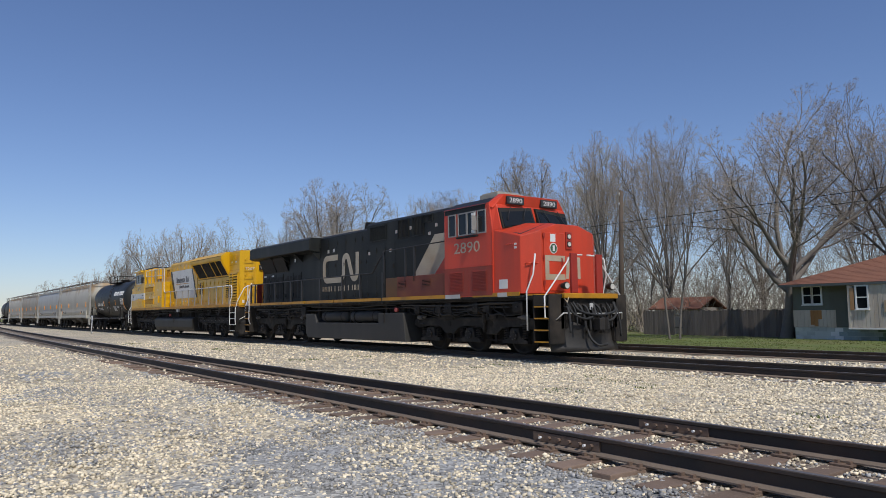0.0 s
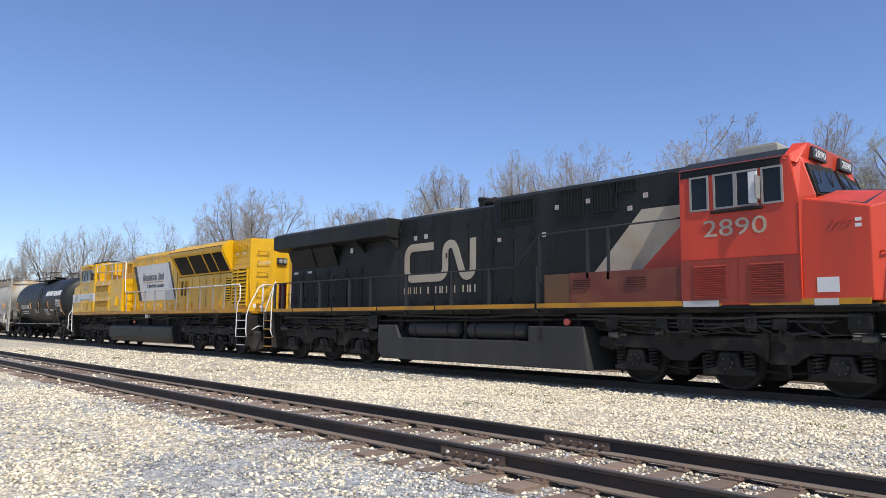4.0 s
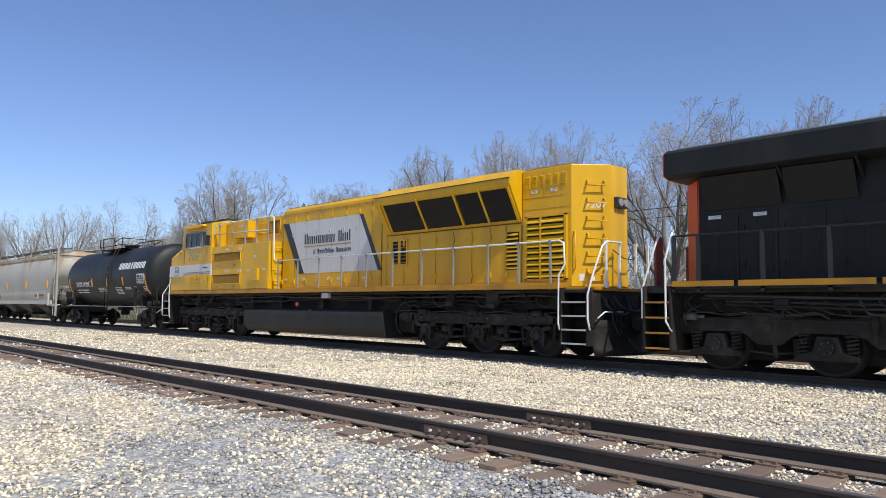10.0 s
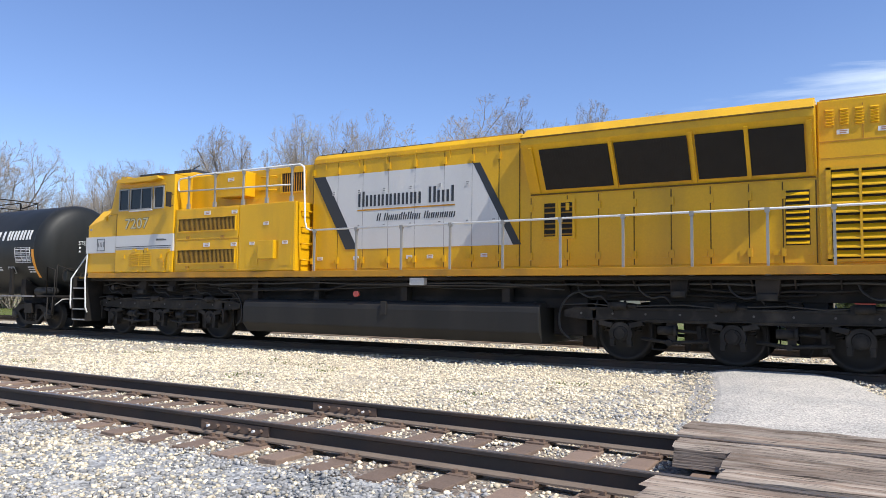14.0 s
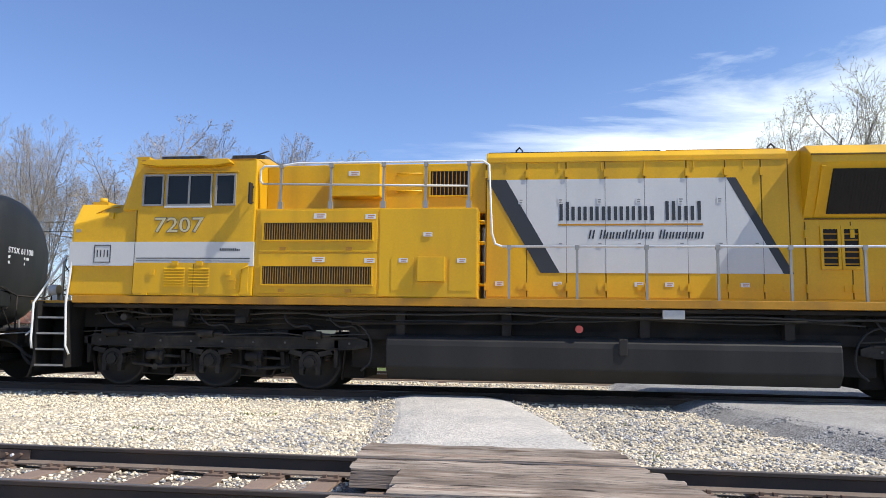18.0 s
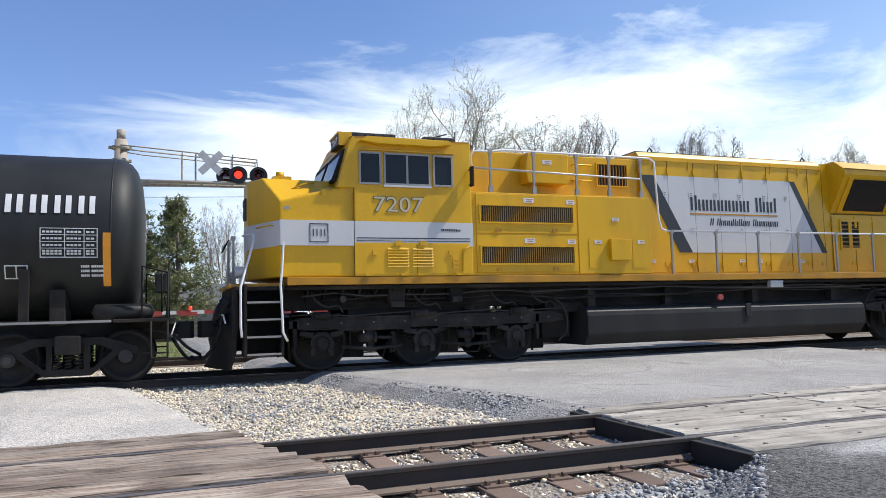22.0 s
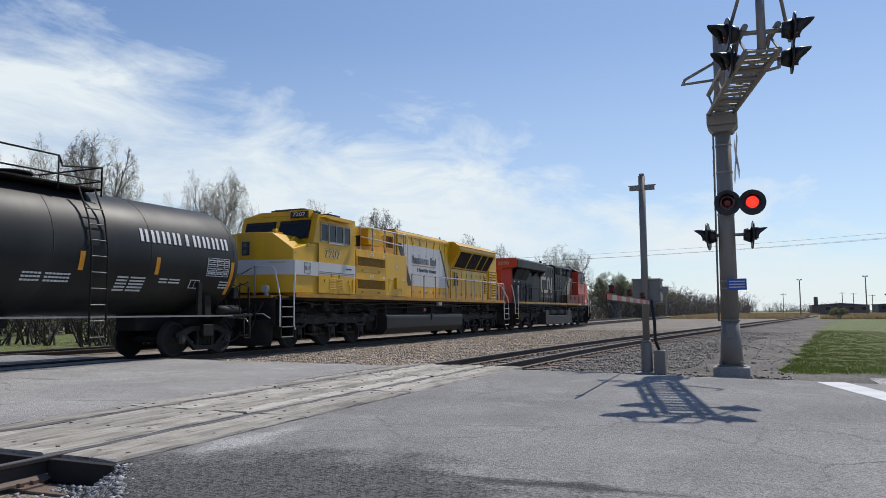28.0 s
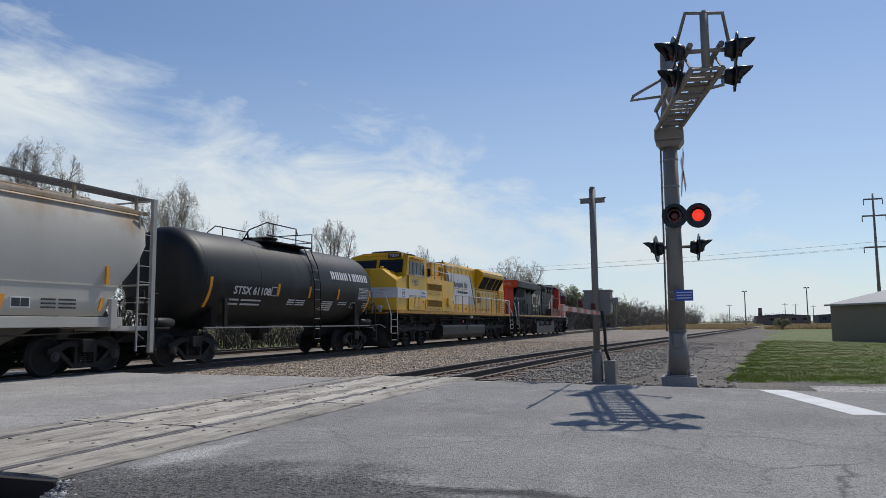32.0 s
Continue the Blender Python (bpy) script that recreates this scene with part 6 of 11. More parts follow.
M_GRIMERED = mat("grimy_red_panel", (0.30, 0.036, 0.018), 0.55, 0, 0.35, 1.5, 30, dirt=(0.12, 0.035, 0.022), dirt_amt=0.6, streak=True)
M_DKRED = mat("worn_dark_red", (0.30, 0.024, 0.014), 0.5, 0, 0.3, 2, 30)


def build_red():
    CX = 31.5
    v = vehicle("freight_locomotive", "black locomotive with bright red cab and cream ribbon mark", "locomotive", CX)
    K, B = M_BLACK, M_FRAME
    vpart("underframe", Mesh().box(20.9, 41.3, -1.0, 1.0, 1.15, 1.64).box(20.3, 41.02, -1.42, 1.42, 1.52, 1.64).box(41.02, 41.66, -1.0, 1.0, 1.40, 1.64), B, v, "grimy black underframe", 0.02)
    vpart("walkway", Mesh().box(20.9, 40.6, -1.52, 1.52, 1.60, 1.66), K, v)
    for x0, x1 in ((20.95, 22.2), (22.3, 24.6), (24.7, 27.0), (27.1, 29.6), (29.7, 33.2), (33.3, 37.9), (38.45, 40.5)):
        vpart("sill_stripe", Mesh().box(x0, x1, -1.535, -1.50, 1.645, 1.755), M_SILL, v, "amber reflective sill stripe")
    for x0, x1 in ((37.1, 37.85), (39.6, 40.0)):
        vpart("sill_patch", Mesh().box(x0, x1, -1.54, -1.51, 1.63, 1.75), M_POSTGREY, v)
    # rear radiator hood with wide overhang
    vpart("rear_hood", Mesh().box(21.25, 27.44, -1.0, 1.0, 1.66, 4.0), K, v, "black rear hood", 0.015)
    vpart("rear_face", Mesh().prism([(21.28, -1.012), (20.76, -0.45), (20.76, 0.45), (21.28, 1.012), (21.29, 1.012), (21.29, -1.012)], "z", 1.68, 3.86), M_RED, v, "red chamfered hood end", 0.01)
    vpart("rear_light", Mesh().cyl((20.80, -0.1, 3.70), (20.62, -0.1, 3.70), 0.15, 16, 0.13), M_RED, v, "red end light housing", 0.01)
    vpart("radiator_wing", Mesh().prism([(-1.52, 3.90), (-1.30, 3.84), (1.30, 3.84), (1.52, 3.90), (1.52, 4.36), (1.40, 4.44), (-1.40, 4.44), (-1.52, 4.36)], "x", 20.80, 27.43), K, v, "overhanging black radiator wing", 0.015)
    vpart("wing_end", Mesh().prism([(-1.50, 3.91), (-1.29, 3.85), (1.29, 3.85), (1.50, 3.91), (1.50, 4.35), (1.39, 4.43), (-1.39, 4.43), (-1.50, 4.35)], "x", 20.770, 20.802), M_RED, v, "red end of the radiator wing")
    for y0, y1, z0, z1 in ((0.55, 1.05, 4.20, 4.27), (0.98, 1.05, 4.055, 4.195), (0.55, 1.05, 3.98, 4.05), (0.40, 0.47, 3.98, 4.27), (0.16, 0.23, 3.98, 4.27)):
        vpart("painted_mark", Mesh().box(20.765, 20.772, y0, y1, z0, z1), M_CREAM, v)
    nr = lettering("2890", 0, 0, 0, 0.72, 0.20, M_CREAM, v, "cream road number", "road_number")
    nr.matrix_basis = pose(20.764 - CX, -0.25, 4.04, 0, 0, -90)
    vpart("wing_grating", Mesh().box(21.0, 27.3, -1.34, 1.34, 4.43, 4.475), M_STAN, v)
    for bx in (22.98, 24.3, 25.7, 27.34):
        vpart("wing_bracket", Mesh().prism([(-1.0, 3.5), (-1.42, 3.86), (-1.0, 3.86)], "x", bx, bx + 0.05), K, v)
    for x0, x1 in ((21.45, 22.95), (23.05, 24.25)):
        q = [(x0, -1.03, 3.18), (x1, -1.03, 3.18), (x1, -1.30, 3.82), (x0, -1.30, 3.82)]
        vpart("radiator_screen", Mesh().loft(q, [(x, y + 0.05, z) for x, y, z in q]), M_GRILLE, v, "black slanted screen")
    for x0, x1 in ((21.4, 22.1), (22.2, 22.85), (22.95, 23.7), (24.0, 24.75), (24.85, 25.6)):
        d = vpart("hood_door", Mesh().box(x0, x1, -1.02, -0.99, 1.75, 3.08), K, v, "", 0.006)
        xm = (x0 + x1) / 2
        for xa, xb in ((x0 + 0.08, xm - 0.06), (xm + 0.06, x1 - 0.08)):
            part("door_screen", Mesh().box(xa, xb, -1.026, -1.0, 1.92, 2.95), M_GRILLE, d)
        part("hinge", Mesh().box(x0 - 0.02, x0 + 0.03, -1.05, -1.01, 2.0, 2.14).box(x0 - 0.02, x0 + 0.03, -1.05, -1.01, 2.7, 2.84), M_BLACK, d)
    for x, z in ((21.5, 3.0), (22.4, 3.0), (24.95, 3.55)):
        decal(v, x, z, 0.26 if z < 3.2 else 0.15, 0.07 if z < 3.2 else 0.16, -1.03, M_LETTER, M_POSTGREY)
    # engine hood
    vpart("engine_hood", Mesh().prism([(-1.0, 1.66), (1.0, 1.66), (1.0, 4.38), (0.88, 4.47), (-0.88, 4.47), (-1.0, 4.38)], "x", 27.44, 31.48), K, v, "black engine hood with doors", 0.015)
    bolts_and_hinges(v, [27.46, 28.2, 28.95, 29.7, 30.45, 31.0, 31.46], 1.72, 4.3, -1.0, K)
    vpart("exhaust_hatch", Mesh().box(28.3, 29.5, -0.75, 0.75, 4.46, 4.53).box(28.45, 29.35, -0.5, 0.5, 4.53, 4.66), M_HOPPER, v, "pale exhaust hatch", 0.02)
    vpart("air_horn", Mesh().cyl((30.45, -0.45, 4.66), (30.95, -0.45, 4.66), 0.05, 10, 0.12).cyl((30.5, -0.15, 4.66), (31.05, -0.15, 4.66), 0.05, 10, 0.11).cyl((30.55, -0.3, 4.78), (30.2, -0.3, 4.78), 0.04, 10, 0.10).box(30.4, 30.6, -0.55, 0.0, 4.46, 4.7), M_GRILLE, v, "black horn cluster")
    for x, z in ((28.15, 3.72), (28.62, 3.74)):
        decal(v, x, z, 0.14, 0.13, -1.018, M_POSTGREY, M_CREAM)
    yq = -1.02
    c = [(29.02, 3.50)] + arc(28.13, 3.22, 0.28, 90, 180) + arc(28.13, 2.86, 0.28, 180, 270) + [(29.25, 2.58)] + arc(29.25, 2.86, 0.28, 270, 360)
    up = arc(29.74, 3.30, 0.21, 180, 25)
    dn = arc(30.41, 2.80, 0.22, 215, 360)
    ribbon(v, c + up + dn + [(30.63, 3.61)], 0.23, yq, M_CREAM, "cream ribbon mark in one winding stroke")
    word_bars(v, 27.70, 30.76, 2.13, 2.40, yq, M_CREAM, ["ooo", "i", "oo", "i", "oo"], "small cream wording as plain bars", thick=0.15)
    # cabinet hood
    vpart("cabinet_hood", Mesh().prism([(-1.06, 1.66), (1.06, 1.66), (1.06, 4.52), (0.94, 4.62), (-0.94, 4.62), (-1.06, 4.52)], "x", 31.46, 37.06), K, v, "black equipment hood", 0.015)
    bolts_and_hinges(v, [31.5, 32.15, 32.8, 33.46], 1.72, 3.75, -1.06, K)
    louvre_door(v, 31.74, 32.82, 3.92, 4.42, -1.065, 22, K, K)
    for x0 in (33.70, 34.62, 35.28):
        louvre_door(v, x0, x0 + (0.62 if x0 < 35 else 0.5), 3.88 if x0 < 35 else 4.28, 4.48, -1.065, 7, K, K)
    for x, z in ((33.5, 4.05), (34.42, 4.1), (35.95, 4.05), (35.55, 3.8), (31.6, 3.4), (33.1, 3.42)):
        decal(v, x, z, 0.12, 0.11, -1.075, M_POSTGREY)
    vpart("cream_panel", Mesh().prism([(34.63, 2.46), (35.90, 3.80), (37.05, 3.80), (37.05, 3.55), (35.87, 2.46)], "y", -1.068, -1.0), M_CREAM, v, "faded cream slanted panel")
    vpart("red_panel", Mesh().prism([(35.87, 2.46), (37.05, 3.55), (37.05, 2.46)], "y", -1.067, -1.0), M_RED, v, "red panel")
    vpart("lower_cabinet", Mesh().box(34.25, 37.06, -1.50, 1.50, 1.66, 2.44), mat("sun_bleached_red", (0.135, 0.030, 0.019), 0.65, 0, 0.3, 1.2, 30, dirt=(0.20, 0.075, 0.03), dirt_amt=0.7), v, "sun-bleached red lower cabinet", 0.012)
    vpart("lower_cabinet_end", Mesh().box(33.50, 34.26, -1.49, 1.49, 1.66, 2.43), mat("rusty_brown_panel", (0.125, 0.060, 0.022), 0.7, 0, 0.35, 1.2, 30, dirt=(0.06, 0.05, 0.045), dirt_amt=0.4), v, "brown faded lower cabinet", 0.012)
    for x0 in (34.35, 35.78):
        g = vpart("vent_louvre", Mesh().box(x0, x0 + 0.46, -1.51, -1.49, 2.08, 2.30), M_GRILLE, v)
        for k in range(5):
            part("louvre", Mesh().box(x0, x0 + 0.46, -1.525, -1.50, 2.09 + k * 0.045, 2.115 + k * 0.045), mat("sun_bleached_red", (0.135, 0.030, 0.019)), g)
    # cab and nose
    cabp = [(37.06, 1.66), (37.06, 4.40), (39.26, 4.40), (39.40, 3.60), (39.40, 1.66)]
    vpart("cab", Mesh().prism(cabp, "y", -1.53, 1.53), M_RED, v, "bright red cab", 0.025)
    vpart("cab_roof", Mesh().loft([(37.0, -1.58, 4.36), (37.0, -1.0, 4.64), (37.0, 1.0, 4.64), (37.0, 1.58, 4.36)], [(39.15, -1.58, 4.36), (39.15, -1.0, 4.64), (39.15, 1.0, 4.64), (39.15, 1.58, 4.36)]), K, v, "black cab roof", 0.02)
    vpart("roof_unit", Mesh().box(37.9, 38.75, -0.75, 0.3, 4.60, 4.84).box(37.95, 38.7, -0.70, 0.25, 4.84, 4.88), M_HOPPER, v, "pale roof air conditioner", 0.03)
    brow = Mesh().loft([(39.14, -1.56, 4.34), (39.14, -1.05, 4.70), (39.14, 1.05, 4.70), (39.14, 1.56, 4.34)], [(39.38, -1.50, 4.22), (39.46, -1.10, 4.66), (39.46, 1.10, 4.66), (39.38, 1.50, 4.22)])
    vpart("cab_brow", brow, M_RED, v, "red roof brow", 0.02)
    face = Mesh().loft([(39.30, -1.53, 1.70), (39.38, -1.53, 3.58), (39.20, -1.53, 4.36), (39.20, 1.53, 4.36), (39.38, 1.53, 3.58), (39.30, 1.53, 1.70)],
                       [(39.5, -1.46, 1.70), (39.66, -1.40, 3.62), (39.42, -1.36, 4.34), (39.42, 1.36, 4.34), (39.66, 1.40, 3.62), (39.5, 1.46, 1.70)])
    vpart("cab_front", face, M_RED, v, "", 0.02)
    sections = ((39.4, 1.5, 3.57, 3.86), (40.54, 1.5, 3.30, 3.72), (40.90, 1.04, 3.46, 3.66))
    nv = []
    for x, w, zs, zt in sections:
        nv += [(x, -w, 1.70), (x, -w, zs), (x, -0.42, zt), (x, 0.42, zt), (x, w, zs), (x, w, 1.70)]
    nf = [tuple(range(6)), tuple(range(17, 11, -1))]
    for j in range(2):
        nf += [(j * 6 + i, j * 6 + (i + 1) % 6, j * 6 + 6 + (i + 1) % 6, j * 6 + 6 + i) for i in range(6)]
    vpart("nose", Mesh().add(nv, nf), M_RED, v, "bright red chamfered nose", 0.025)

    def nose_top(x, y, d=0.0):
        f = (x - 39.4) / 1.14
        zs, zt = 3.57 - 0.27 * f, 3.86 - 0.14 * f
        return (x, y, zt + (zs - zt) * max(abs(y) - 0.42, 0) / 1.08 + d)

    for s in (-1, 1):
        q = [(39.55, s * 1.36), (40.46, s * 1.40), (40.50, s * 0.43), (39.60, s * 0.43)]
        vpart("antiglare_panel", Mesh().loft([nose_top(x, y, 0.006) for x, y in q], [nose_top(x, y, -0.01) for x, y in q]), M_DARKSTRIPE, v, "matt dark anti-glare panel")
    vpart("antiglare_panel", Mesh().loft([nose_top(x, y, 0.006) for x, y in ((39.6, -0.43), (40.50, -0.43), (40.50, 0.43), (39.6, 0.43))], [nose_top(x, y, -0.01) for x, y in ((39.6, -0.43), (40.50, -0.43), (40.50, 0.43), (39.6, 0.43))]), M_DARKSTRIPE, v)
    for s in (-1, 1):
        y0, y1 = sorted((s * 0.08, s * 1.36))
        ya, yb = (y0, y1) if s > 0 else (y1, y0)
        q = [(39.675, ya, 3.74), (39.655, yb, 3.62), (39.475, yb, 4.22), (39.475, ya, 4.30)]
        w = vpart("windshield", Mesh().loft([(x + 0.03, y, z) for x, y, z in q], [(x - 0.05, y, z) for x, y, z in q]), M_GRILLE, v, "tinted windshield with rubber gasket")
        q2 = [(x + 0.042, y + 0.06 * (1 if y == y0 else -1), z + 0.05 * (1 if z < 4 else -1)) for x, y, z in q]
        part("pane", Mesh().loft(q2, [(x - 0.02, y, z) for x, y, z in q2]), M_GLASS, w)
        for wy in (0.35, 0.95):
            part("wiper", Mesh().tube([(39.56, s * wy, 4.27), (39.62, s * (wy + 0.12), 4.05), (39.66, s * (wy + 0.20), 3.86)], 0.013), M_CABLE, w)
        nb = vpart("number_board", Mesh().box(39.30, 39.50, min(s * 0.35, s * 1.02), max(s * 0.35, s * 1.02), 4.37, 4.60), M_DARKSTRIPE, v, "black number board", 0.012)
        nn = lettering("2890", 0, 0, 0, 0.5, 0.14, M_LETTER, nb, name="road_number")
        nn.matrix_basis = pose(39.506, s * 0.685 - 0.25, 4.415, 0, 0, 90)
    lettering("2890", 37.57, -1.533, 2.99, 1.25, 0.33, M_CREAM, v, "cream road number", "road_number").location.x -= CX
    for x0, x1 in ((37.30, 37.70), (37.80, 38.24), (38.24, 38.68), (38.74, 39.14)):
        window(v, x0, x1, 3.52, 4.22, -1.53, M_CAGE2)
    vpart("window_blind", Mesh().box(38.52, 38.68, -1.60, -1.54, 3.56, 4.16), M_RAILING, v, "white window deflector")
    vpart("cab_shade_band", Mesh().box(37.1, 39.1, -1.535, -1.50, 4.22, 4.38), K, v)
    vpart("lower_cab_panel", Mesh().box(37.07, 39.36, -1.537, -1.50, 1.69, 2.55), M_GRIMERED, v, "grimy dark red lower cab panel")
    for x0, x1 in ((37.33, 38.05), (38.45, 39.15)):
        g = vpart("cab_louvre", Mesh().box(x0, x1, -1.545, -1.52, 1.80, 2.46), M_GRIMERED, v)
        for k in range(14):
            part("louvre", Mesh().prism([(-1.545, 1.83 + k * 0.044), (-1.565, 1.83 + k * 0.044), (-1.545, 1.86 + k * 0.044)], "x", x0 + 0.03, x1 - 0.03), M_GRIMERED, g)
    vpart("cab_seam", Mesh().box(37.1, 39.4, -1.540, -1.52, 2.56, 2.575), M_RED, v)
    decal(v, 39.65, 1.86, 0.36, 0.26, -1.508, M_LETTER, M_LETTER)
    for z in (2.96, 3.06):
        vpart("nose_decal", Mesh().box(40.30, 40.40, -1.506, -1.495, z, z + 0.06), M_LETTER, v)
    for x, z in ((39.385, 3.5), (38.25, 2.55)):
        vpart("cab_side_seam", Mesh().box(x, x + 0.009, -1.542, -1.52, 1.72, z), M_DKRED, v)
    vpart("armrest", Mesh().box(37.75, 38.75, -1.60, -1.53, 3.44, 3.50), M_GRILLE, v, "black arm rest under the cab window", 0.012)
    vpart("cab_mirror", Mesh().box(38.70, 38.73, -1.74, -1.56, 3.62, 4.06), M_CAGE2, v, "", 0.008)
    # nose door, lights, mark
    dr = vpart("nose_door", Mesh().box(40.885, 40.925, -0.96, -0.14, 1.78, 3.40), M_RED, v, "red nose door", 0.012)
    for z in (2.0, 2.7, 3.3):
        part("hinge", Mesh().box(40.92, 40.945, -1.0, -0.94, z - 0.06, z + 0.06), M_DKRED, dr)
    part("door_handle", Mesh().tube([(40.92, -0.3, 2.5), (40.97, -0.3, 2.52), (40.97, -0.3, 2.68), (40.92, -0.3, 2.7)], 0.012), M_DKRED, dr)
    def nose_bar(y0, y1, z0, z1, m, name="painted_mark"):
        return vpart(name, Mesh().box(40.927, 40.933, y0, y1, z0, z1), m, v)
    def nose_stroke(pts, w):
        q = [(40.907, y - w / 2, z) for y, z in pts] + [(40.907, y + w / 2, z) for y, z in reversed(pts)]
        return vpart("painted_mark", Mesh().loft(q, [(x - 0.01, y, z) for x, y, z in q]), M_CREAM, v)
    nose_bar(-0.93, -0.16, 2.60, 2.76, M_CREAM)
    nose_bar(-0.93, -0.78, 2.245, 2.595, M_CREAM)
    nose_bar(-0.93, -0.16, 2.08, 2.24, M_CREAM)
    nose_stroke([(-0.05, 2.12), (0.0, 2.74)], 0.12)
    nose_stroke([(0.04, 2.74), (0.34, 2.12)], 0.12)
    nose_stroke([(0.42, 2.12), (0.42, 2.74)], 0.12)
    nose_bar(-0.72, -0.52, 3.14, 3.36, M_LETTER, "white_placard")
    em = vpart("round_emblem", Mesh().cyl((40.925, -0.60, 2.96), (40.934, -0.60, 2.96), 0.15, 22), M_LETTER, v, "round green emblem with a pale rim")
    part("emblem_disc", Mesh().cyl((40.933, -0.60, 2.96), (40.938, -0.60, 2.96), 0.125, 22), mat("emblem_green", (0.03, 0.09, 0.04), 0.5, 0, 0.1, 3, 30), em)
    part("emblem_bar", Mesh().box(40.936, 40.942, -0.64, -0.56, 2.88, 3.04), M_LETTER, em)
    hb = vpart("headlight_housing", Mesh().box(40.88, 40.93, -0.10, 0.14, 2.95, 3.45), M_DKRED, v, "red headlight housing", 0.01)
    for z in (3.10, 3.32):
        part("lamp_gasket", Mesh().cyl((40.925, 0.02, z), (40.94, 0.02, z), 0.085, 14), M_GRILLE, hb)
        part("headlamp", Mesh().cyl((40.935, 0.02, z), (40.955, 0.02, z), 0.06, 14), M_LAMPGLASS, hb)
    vpart("grab_handle", Mesh().tube([(40.62, -1.38, 2.52), (40.70, -1.42, 2.54), (40.84, -1.12, 2.54), (40.80, -1.10, 2.52)], 0.016), M_RED, v)
    for k in range(4):
        vpart("nose_bolt", Mesh().cyl((39.95 + 0.1 * k, -1.5, 3.1), (39.95 + 0.1 * k, -1.53, 3.1), 0.022, 8), M_RED, v)
    # front platform, steps, plough
    vpart("front_platform", Mesh().box(40.5, 41.02, -1.38, 1.38, 1.60, 1.68).box(41.02, 41.70, -1.0, 1.0, 1.60, 1.68).box(41.66, 41.76, -1.06, 1.06, 1.55, 1.69), M_SILL, v, "yellow-edged front platform", 0.02)
    for s in (-1, 1):
        step_well(v, 41.02, 41.66, s, M_FRAME, M_SILL)
        dl = vpart("ditch_light", Mesh().cyl((41.52, s * 0.9, 1.89), (41.66, s * 0.9, 1.89), 0.07, 14, 0.10).cyl((41.66, s * 0.9, 1.89), (41.71, s * 0.9, 1.89), 0.105, 14), M_TANKGREY, v, "lit ditch light", 0.01)
        part("lens", Mesh().cyl((41.705, s * 0.9, 1.89), (41.72, s * 0.9, 1.89), 0.08, 14), M_LAMPGLASS, dl)
        handrail(v, [(40.80, s * 1.52, 0.7), (40.80, s * 1.53, 1.75), (41.0, s * 1.46, 2.22), (41.0, s * 1.38, 2.72), (40.92, s * 1.30, 2.78)], label="white step handrail")
        handrail(v, [(41.62, s * 1.3, 0.92), (41.48, s * 1.52, 1.05), (41.48, s * 1.52, 1.6), (41.5, s * 0.66, 2.55), (41.52, s * 0.55, 2.74), (41.52, s * 0.1, 2.75)])
        vpart("gate_plate", Mesh().box(41.54, 41.61, min(s * 0.38, s * 0.62), max(s * 0.38, s * 0.62), 1.7, 2.78), M_DKRED, v, "red end gate post", 0.01)
    vpart("front_shield", Mesh().prism([(41.62, 1.58), (41.70, 1.2), (41.62, 0.75), (41.48, 0.75), (41.48, 1.58)], "y", -1.0, 1.0), B, v, "black pilot front", 0.03)
    # plough: a concave blade bent round the coupler
    front, back = [], []
    for j in range(7):
        w = j / 6
        for i in range(13):
            q = -1 + i / 6
            x = 41.90 - 0.42 * abs(q) ** 1.6 - 0.13 * math.sin(math.pi * (0.15 + 0.7 * w)) + 0.10 * (1 - w)
            z = 0.13 + (0.72 - 0.22 * max(0, 0.45 - abs(q)) / 0.45 + 0.12 * abs(q)) * w
            front.append((x, 1.30 * q, z))
            back.append((x - 0.05, 1.30 * q, z))
    fs = []
    for j in range(6):
        for i in range(12):
            a, b, c2, d2 = j * 13 + i, j * 13 + i + 1, (j + 1) * 13 + i + 1, (j + 1) * 13 + i
            fs += [(a, b, c2, d2), (91 + d2, 91 + c2, 91 + b, 91 + a)]
    rim = list(range(13)) + [j * 13 + 12 for j in range(1, 7)] + [78 + i for i in range(11, -1, -1)] + [j * 13 for j in range(5, 0, -1)]
    for a, b in zip(rim, rim[1:] + rim[:1]):
        fs.append((a, 91 + a, 91 + b, b))
    vpart("plough", Mesh().add(front + back, fs, True), mat("scuffed_plough", (0.022, 0.020, 0.018), 0.6, 0.1, 0.5, 2.5, 40, dirt=(0.07, 0.06, 0.052), dirt_amt=0.6), v, "scuffed grey snow plough")
    vpart("draft_pocket", Mesh().box(41.45, 41.80, -0.35, 0.35, 0.6, 1.15), B, v, "", 0.03)
    for hy in (-1.0, 1.0):
        vpart("corner_plate", Mesh().prism([(41.30, 0.75), (41.66, 0.75), (41.66, 1.55), (41.30, 1.55)], "y", *sorted((hy * 1.0, hy * 1.1))), B, v)
        hole = arc(41.48, 1.30, 0.13, 0, 180, 8) + arc(41.48, 0.98, 0.13, 180, 360, 8)
        vpart("plate_opening", Mesh().prism(hole, "y", *sorted((hy * 1.09, hy * 1.106))), M_GRILLE, v, "rounded opening in the corner plate")
    coupler(v, 41.95, 1)
    coupler(v, 20.1, -1)
    rng = random.Random(9)
